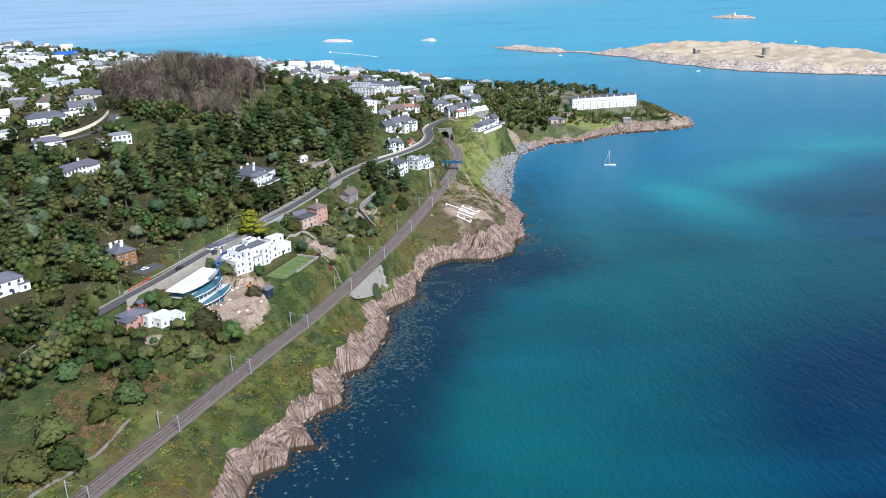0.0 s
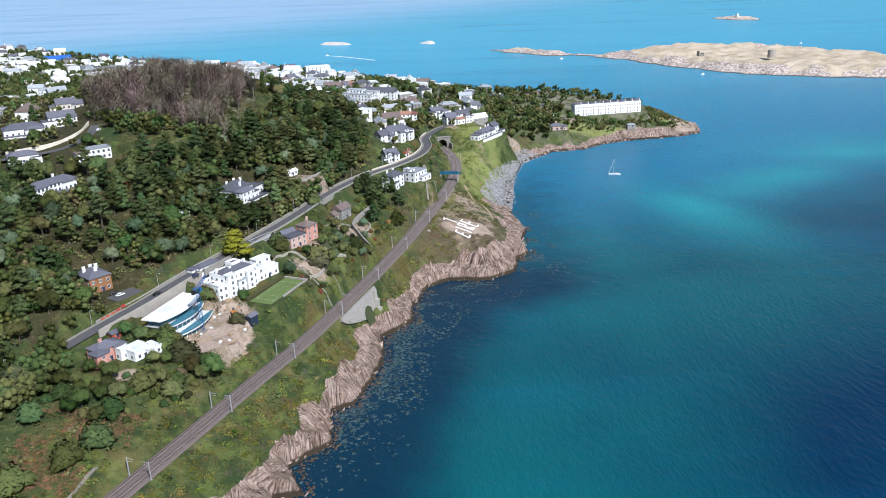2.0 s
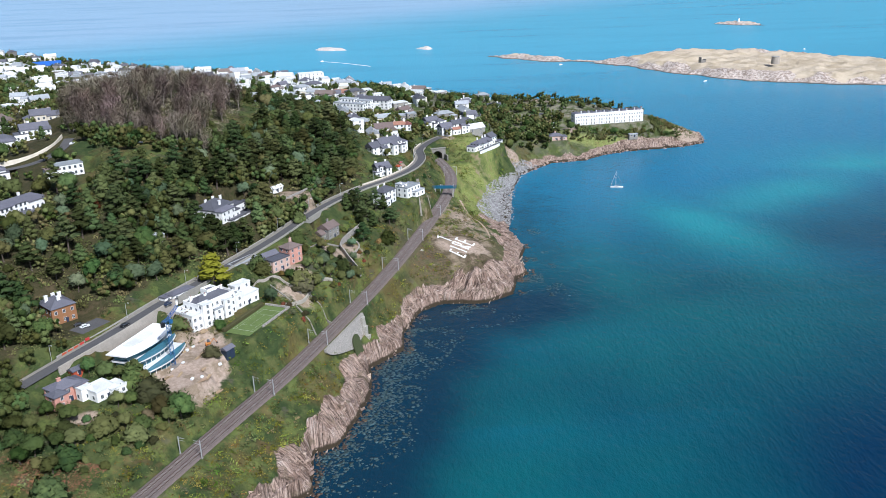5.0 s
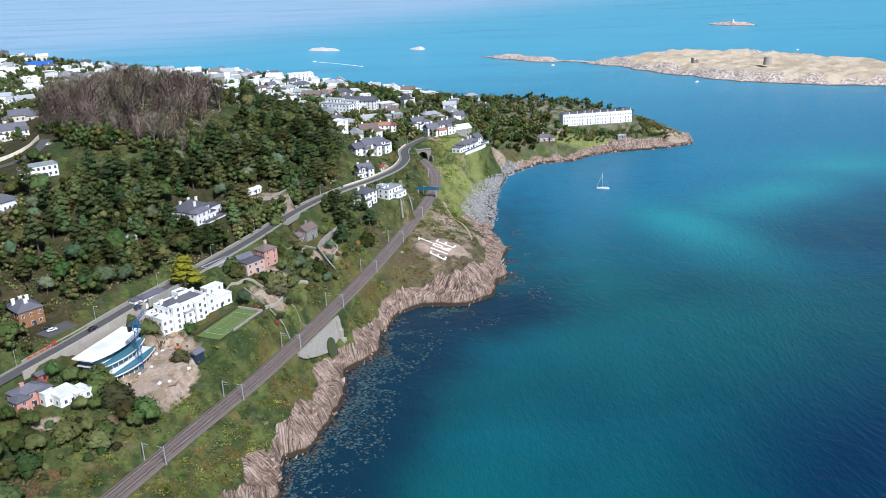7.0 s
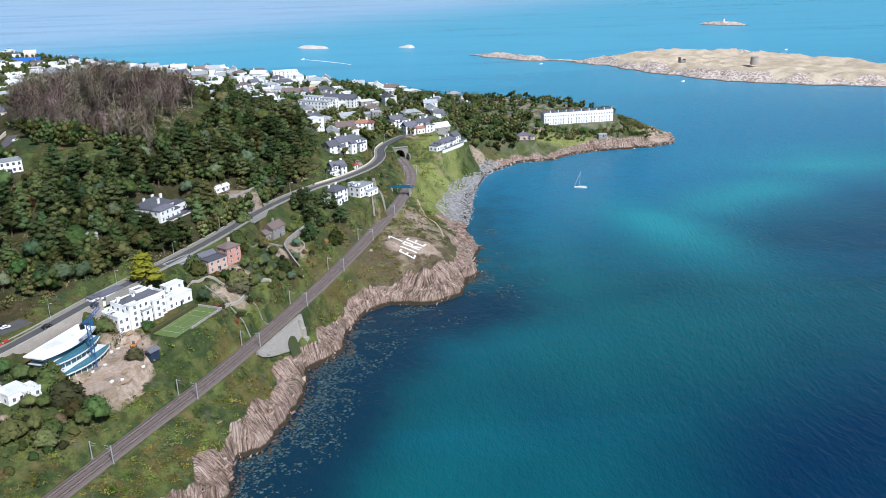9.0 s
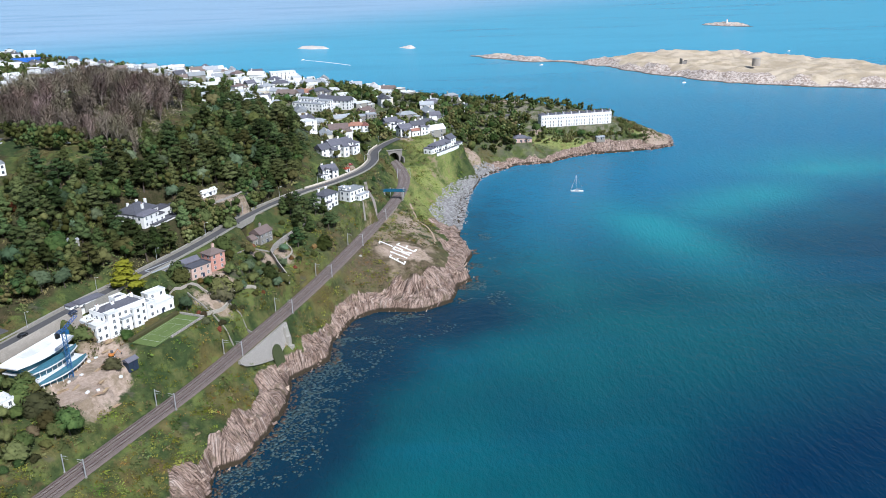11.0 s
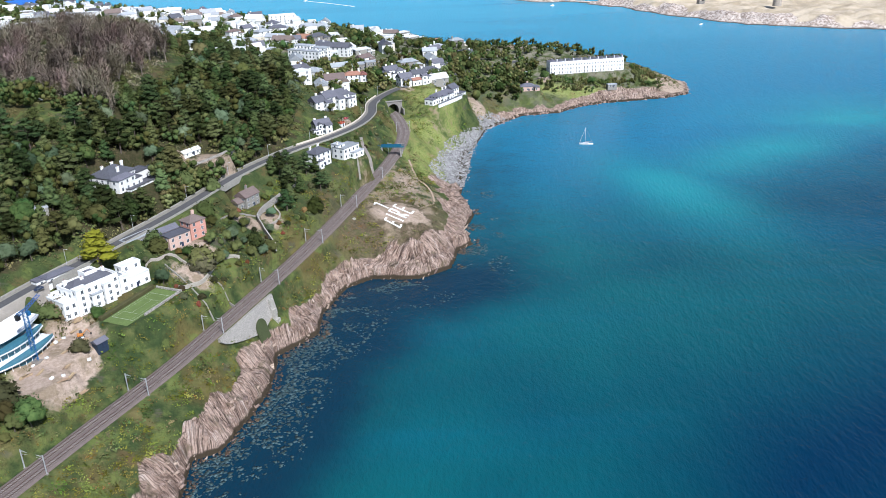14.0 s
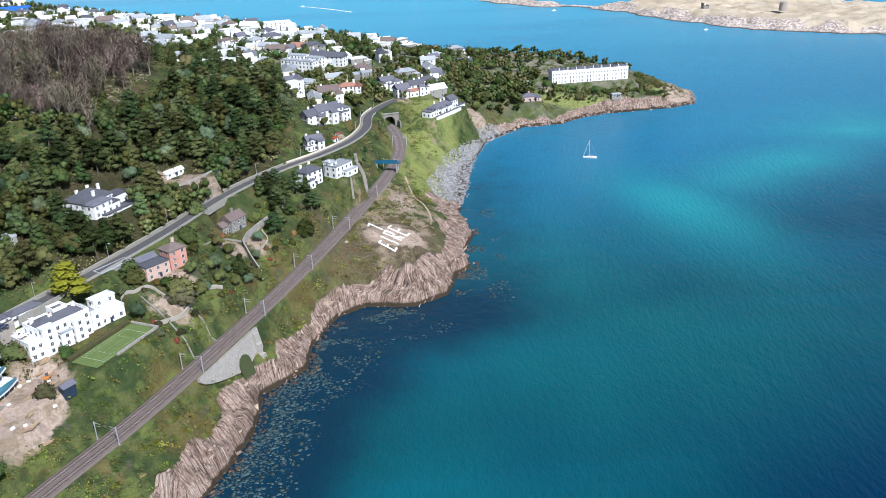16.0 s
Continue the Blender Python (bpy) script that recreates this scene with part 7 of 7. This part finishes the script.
wood([(-50, 700), (0, 730), (10, 800), (20, 860), (0, 900), (-80, 900), (-60, 800)], ["garden_shrub", "broadleaf_tree", "garden_shrub"], 90, 5.5, (0.5, 0.95), 0.5, 6.5, seed=13)
wood([(40, 860), (80, 850), (120, 905), (180, 930), (170, 1000), (120, 1060), (60, 1000), (20, 930)], ["broadleaf_tree", "cypress_tree", "garden_shrub", "broadleaf_tree"], 70, 5.5, (0.6, 1.0), 0.5, 6.5, seed=14)
wood([(165, 925), (255, 940), (285, 965), (280, 1000), (240, 1050), (160, 1080), (180, 985), (260, 985), (255, 955), (175, 945)], ["garden_shrub", "broadleaf_tree", "garden_shrub"], 50, 5.0, (0.5, 0.95), 0.0, 6.5, seed=15)

gold = make_tree("golden_cypress", make_cypress(91, GOLD, 13.5), "large golden-yellow cypress by the road", "tree", "")
gold.matrix_basis = Matrix.Translation((-93, 478, height(-93, 478) - 0.5))
gold.scale = (2.0, 2.0, 1.12)


BUSHES = [(-140.5, 301, 2.3), (-127.6, 316.5, 1.9), (-121, 329.5, 1.9), (-142, 280, 2.2), (-132.5, 288, 2.0), (-149, 340, 1.6), (-143, 357, 1.3), (-162, 362, 2.0), (-121, 348, 1.6), (-110, 396, 2.0), (-102, 390, 2.1), (-113, 365, 1.6),
          (-101.5, 364, 1.5), (-34, 527, 1.4), (-52, 493, 2.0), (-72, 496, 1.6), (-101, 447, 1.9), (-51, 490, 1.7), (-75, 500, 1.6), (-85, 446, 1.0), (-84, 422, 1.1), (-103, 442, 1.5), (-27, 531, 1.2), (-9.5, 585, 1.8), (-60, 564, 1.4), (-59, 537, 1.5), (-45, 500, 1.2)]
for bx, by, size in BUSHES:
    plant("garden_shrub", bx, by, height(bx, by), size * 1.5)
wood([(-152, 350), (-122, 340), (-100, 352), (-85, 385), (-95, 402), (-125, 372), (-150, 366)], ["garden_shrub", "garden_shrub", "broadleaf_tree"], 30, 5.0, (0.6, 1.3), 0.5, 6.0, seed=17)
wood([(-75, 470), (-48, 460), (-20, 515), (-8, 570), (-30, 600), (-50, 560), (-55, 520)], ["garden_shrub", "russet_shrub", "garden_shrub", "silver_tree"], 40, 4.0, (0.45, 0.95), 0.5, 6.0, seed=18)


def far_trees():
    """The town's trees and hedges, too far and many to count."""
    lv = Leaves(123)
    r = np.random.RandomState(9)
    x, y = r.uniform(-900, 120, 14000), r.uniform(880, 2050, 14000)
    z, d, _ = terrain(x, y)
    ok = (d > 6) & off_buildings(x, y, 1.0)
    keep = ok & ((y < 1150) | (r.rand(len(x)) < 0.5))
    p = np.stack([x, y, z], 1)[keep][:3600]
    h = r.uniform(4.0, 10.5, len(p))
    up = np.stack([0 * h, 0 * h, h], 1)
    lv.cores(p + up * 0.5, h * 0.5, 1.1)
    lv.clumps(p + up * 0.5, h * 0.52, 20, 1.7)
    lv.clumps(p + up * 0.75 + r.uniform(-2, 2, (len(p), 3)) * (1, 1, 0), h * 0.32, 12, 1.3)
    return tagged(new("town_trees", lv.mesh("town_trees", EVERGREEN)), "dark garden trees and hedges between town houses", "trees", kind="stuff")


far_trees()


def tree_mass(name, loop, n, tall, material, label, seed, road_gap=6.0):
    """A belt of trees too many to count, as one mesh."""
    r, lv = np.random.RandomState(seed), Leaves(seed)
    lx, ly = [p[0] for p in loop], [p[1] for p in loop]
    x, y = r.uniform(min(lx), max(lx), n * 4), r.uniform(min(ly), max(ly), n * 4)
    ok = inside(x, y, loop) & off_buildings(x, y, 1.5) & (to_line(x, y, ROAD_PTS[::4])[0] > road_gap)
    x, y = x[ok][:n], y[ok][:n]
    z, d, rock = terrain(x, y)
    p = np.stack([x, y, z], 1)[rock < 0.4]
    h = r.uniform(*tall, len(p))
    for i in range(6):
        t = i * 2.4 + r.rand(len(p))
        q = p + np.stack([np.cos(t) * h * 0.25, np.sin(t) * h * 0.25, h * (0.36 + 0.1 * i)], 1)
        lv.cores(q, h * 0.22)
        lv.clumps(q, h * 0.24, 30, h * 0.06)
    return tagged(new(name, lv.mesh(name, material)), label, "trees", kind="stuff")


tree_mass("slope_trees", SOUTH_EDGE, 260, (6, 11), EVERGREEN, "dense broadleaf trees above the coast road", 61)
tree_mass("hill_garden_trees", HILL_GARDENS, 400, (4, 9), MIXED, "garden trees round the hillside houses", 65)
tree_mass("wood_fill", BIG_WOOD, 190, (6, 12), EVERGREEN, "dark evergreen trees filling the hillside wood", 71, 5.5)
tree_mass("slope_fill", SOUTH_SLOPE, 250, (4, 9), MIXED, "mixed green and olive trees on the wooded slope", 72, 5.5)
tree_mass("hilltop_trees", [(-232, 690), (-214, 645), (-196, 606), (-168, 586), (-150, 582), (-128, 576), (-118, 598), (-150, 604), (-186, 622), (-206, 650), (-222, 700)], 95, (5, 10), EVERGREEN, "dark evergreens along the edge of the bare wood", 73, 5.0)
tree_mass("verge_trees", [(-192, 318), (-176, 352), (-164, 374), (-152, 388), (-143, 380), (-152, 352), (-172, 318)], 48, (7, 11), EVERGREEN, "tall garden trees on the seaward side of the road", 74, 4.0)
tree_mass("villa_trees", [(-92, 508), (-78, 528), (-66, 554), (-58, 574), (-66, 582), (-80, 566), (-92, 540)], 60, (4, 8), MIXED, "garden trees and hedges between the white villa and the road", 75, 5.5)
tree_mass("headland_trees", [(105, 985), (175, 990), (262, 992), (275, 1010), (245, 1060), (170, 1105), (105, 1070)], 100, (4, 9), EVERGREEN, "wind-shaped trees behind the seaside terrace", 62)
tree_mass("garden_trees", [(170, 935), (250, 946), (285, 962), (262, 985), (258, 952), (175, 943)], 150, (3, 5.5), MIXED, "garden trees below the seaside terrace", 63)
tree_mass("portal_trees", [(-35, 770), (12, 800), (62, 865), (112, 905), (175, 928), (172, 985), (100, 1005), (20, 960), (-50, 860)], 260, (4, 9), MIXED, "garden trees between the houses above the tunnel", 64)


tree_mass("roadside_trees", [(-205, 395), (-186, 345), (-163, 375), (-140, 405), (-148, 425), (-165, 430), (-200, 450), (-240, 410)], 150, (5, 9), EVERGREEN, "dense dark trees beside the coast road", 66, 4.2)
tree_mass("clifftop_trees", [(88, 885), (125, 890), (142, 905), (172, 925), (182, 933), (160, 972), (120, 965), (85, 925)], 95, (5, 10), EVERGREEN, "dark evergreen trees beside the seaside terrace", 67)
tree_mass("terrace_hedge", [(165, 922), (225, 934), (285, 948), (300, 968), (262, 975), (255, 950), (175, 938)], 130, (2.5, 4.5), MIXED, "green hedges and bushes below the seaside terrace", 68)


def scrub(name, n, x0, x1, y0, y1, test, material, label, seed, size, blades=9, blade=0.75, flat=0.7):
    r = np.random.RandomState(seed)
    x, y = r.uniform(x0, x1, n), r.uniform(y0, y1, n)
    near = np.minimum(to_line(x, y, RAIL_PTS[::6])[0], to_line(x, y, ROAD_PTS[::6])[0])
    ok = near > 6.5
    x, y, near = x[ok], y[ok], near[ok]
    z, d, rock = terrain(x, y)
    ok = test(x, y, z, d, rock) & off_buildings(x, y, 0.3) & (to_line(x, y, HILL_PTS[::6])[0] > 5)
    lv = Leaves(seed)
    s = r.uniform(*size, ok.sum())
    lv.clumps(np.stack([x, y, z], 1)[ok], s, blades, s * blade, flat, 0.9)
    return tagged(new(name, lv.mesh(name, material)), label, "scrub", kind="stuff")


no_sign = lambda x, y: ((x - 37) / 20) ** 2 + ((y - 600) / 17) ** 2 > 1
scrub("coastal_scrub", 11000, -185, 70, 240, 720, lambda x, y, z, d, rock: (rock < 0.3) & (d > 3) & (grain(x, y, 16, 4) > 0.45) & no_sign(x, y), BRAMBLE, "low brownish heath and bramble on the slope", 51, (0.7, 2.0), 14, 0.36, 0.55)
scrub("green_scrub", 11000, -180, 60, 240, 860, lambda x, y, z, d, rock: (rock < 0.3) & (d > 3) & (grain(x, y, 19, 6) > 0.42) & no_sign(x, y), MIXED, "mixed green bushes on the slope", 52, (0.8, 2.6), 18, 0.34, 0.6)
WOODS = (BIG_WOOD, SOUTH_SLOPE, NORTH_WOOD, SOUTH_EDGE)
scrub("undergrowth", 9000, -320, -30, 260, 900, lambda x, y, z, d, rock: np.any([inside(x, y, w) for w in WOODS], 0), MIXED, "dense mixed undergrowth beneath the trees", 54, (1.2, 3.4), 20, 0.36)
scrub("bare_wood_floor", 2200, -260, -105, 590, 800, lambda x, y, z, d, rock: inside(x, y, BARE_WOOD), TWIG, "brown leafless undergrowth beneath the bare trees", 56, (1.0, 2.4), 14, 0.4)
near_rail = lambda x, y: to_line(x, y, RAIL_PTS[::6])[0]
scrub("rail_verge", 9000, -150, 40, 250, 720, lambda x, y, z, d, rock: (rock < 0.3) & (near_rail(x, y) < 10.5) & (grain(x, y, 10, 9) > 0.35), RUSSET, "rust-brown bracken along the railway", 55, (0.3, 0.8), 9, 0.6)
scrub("cottage_gardens", 2600, -70, 45, 640, 870, lambda x, y, z, d, rock: (rock < 0.3) & (d > 25) & (z > 36) & (grain(x, y, 12, 7) > 0.36), MIXED, "mixed shrubs in the gardens above the tunnel", 60, (0.8, 2.6), 20, 0.33, 0.75)
scrub("slope_bushes", 1500, 30, 112, 690, 880, lambda x, y, z, d, rock: (rock < 0.3) & (d > 10) & (z > 9) & (near_rail(x, y) > 9) & (grain(x, y, 12, 3) > 0.46), BRACKEN, "green gorse and bramble on the steep meadow", 59, (0.7, 2.4), 18, 0.34, 0.6)
scrub("rust_bracken", 2600, -150, -100, 296, 350, lambda x, y, z, d, rock: (near_rail(x, y) > 12) & (grain(x, y, 13, 7) > 0.5), RUSSET, "rust-brown bracken among grass above the railway", 61, (0.5, 1.3), 12, 0.36, 0.5)
scrub("headland_scrub", 7000, 60, 310, 850, 1090, lambda x, y, z, d, rock: (rock < 0.3) & (d > 6) & (grain(x, y, 14, 8) > 0.4), MIXED, "mixed green scrub on the headland", 53, (0.6, 1.8), 12, 0.5)
scrub("bank_scrub", 16000, -150, 60, 260, 690, lambda x, y, z, d, rock: (rock < 0.3) & (d > 3) & (near_rail(x, y) < 36) & (grain(x, y, 12, 2) > 0.48) & no_sign(x, y), BRACKEN, "bright green bracken on the railway banks", 57, (0.8, 2.2), 16, 0.33, 0.55)
scrub("bank_heath", 9000, -150, 60, 260, 690, lambda x, y, z, d, rock: (rock < 0.35) & (d > 2) & (near_rail(x, y) < 40) & (grain(x, y, 11, 5) > 0.52) & no_sign(x, y), HEATH, "ochre heath on the railway banks", 58, (0.5, 1.5), 20, 0.26, 0.55)
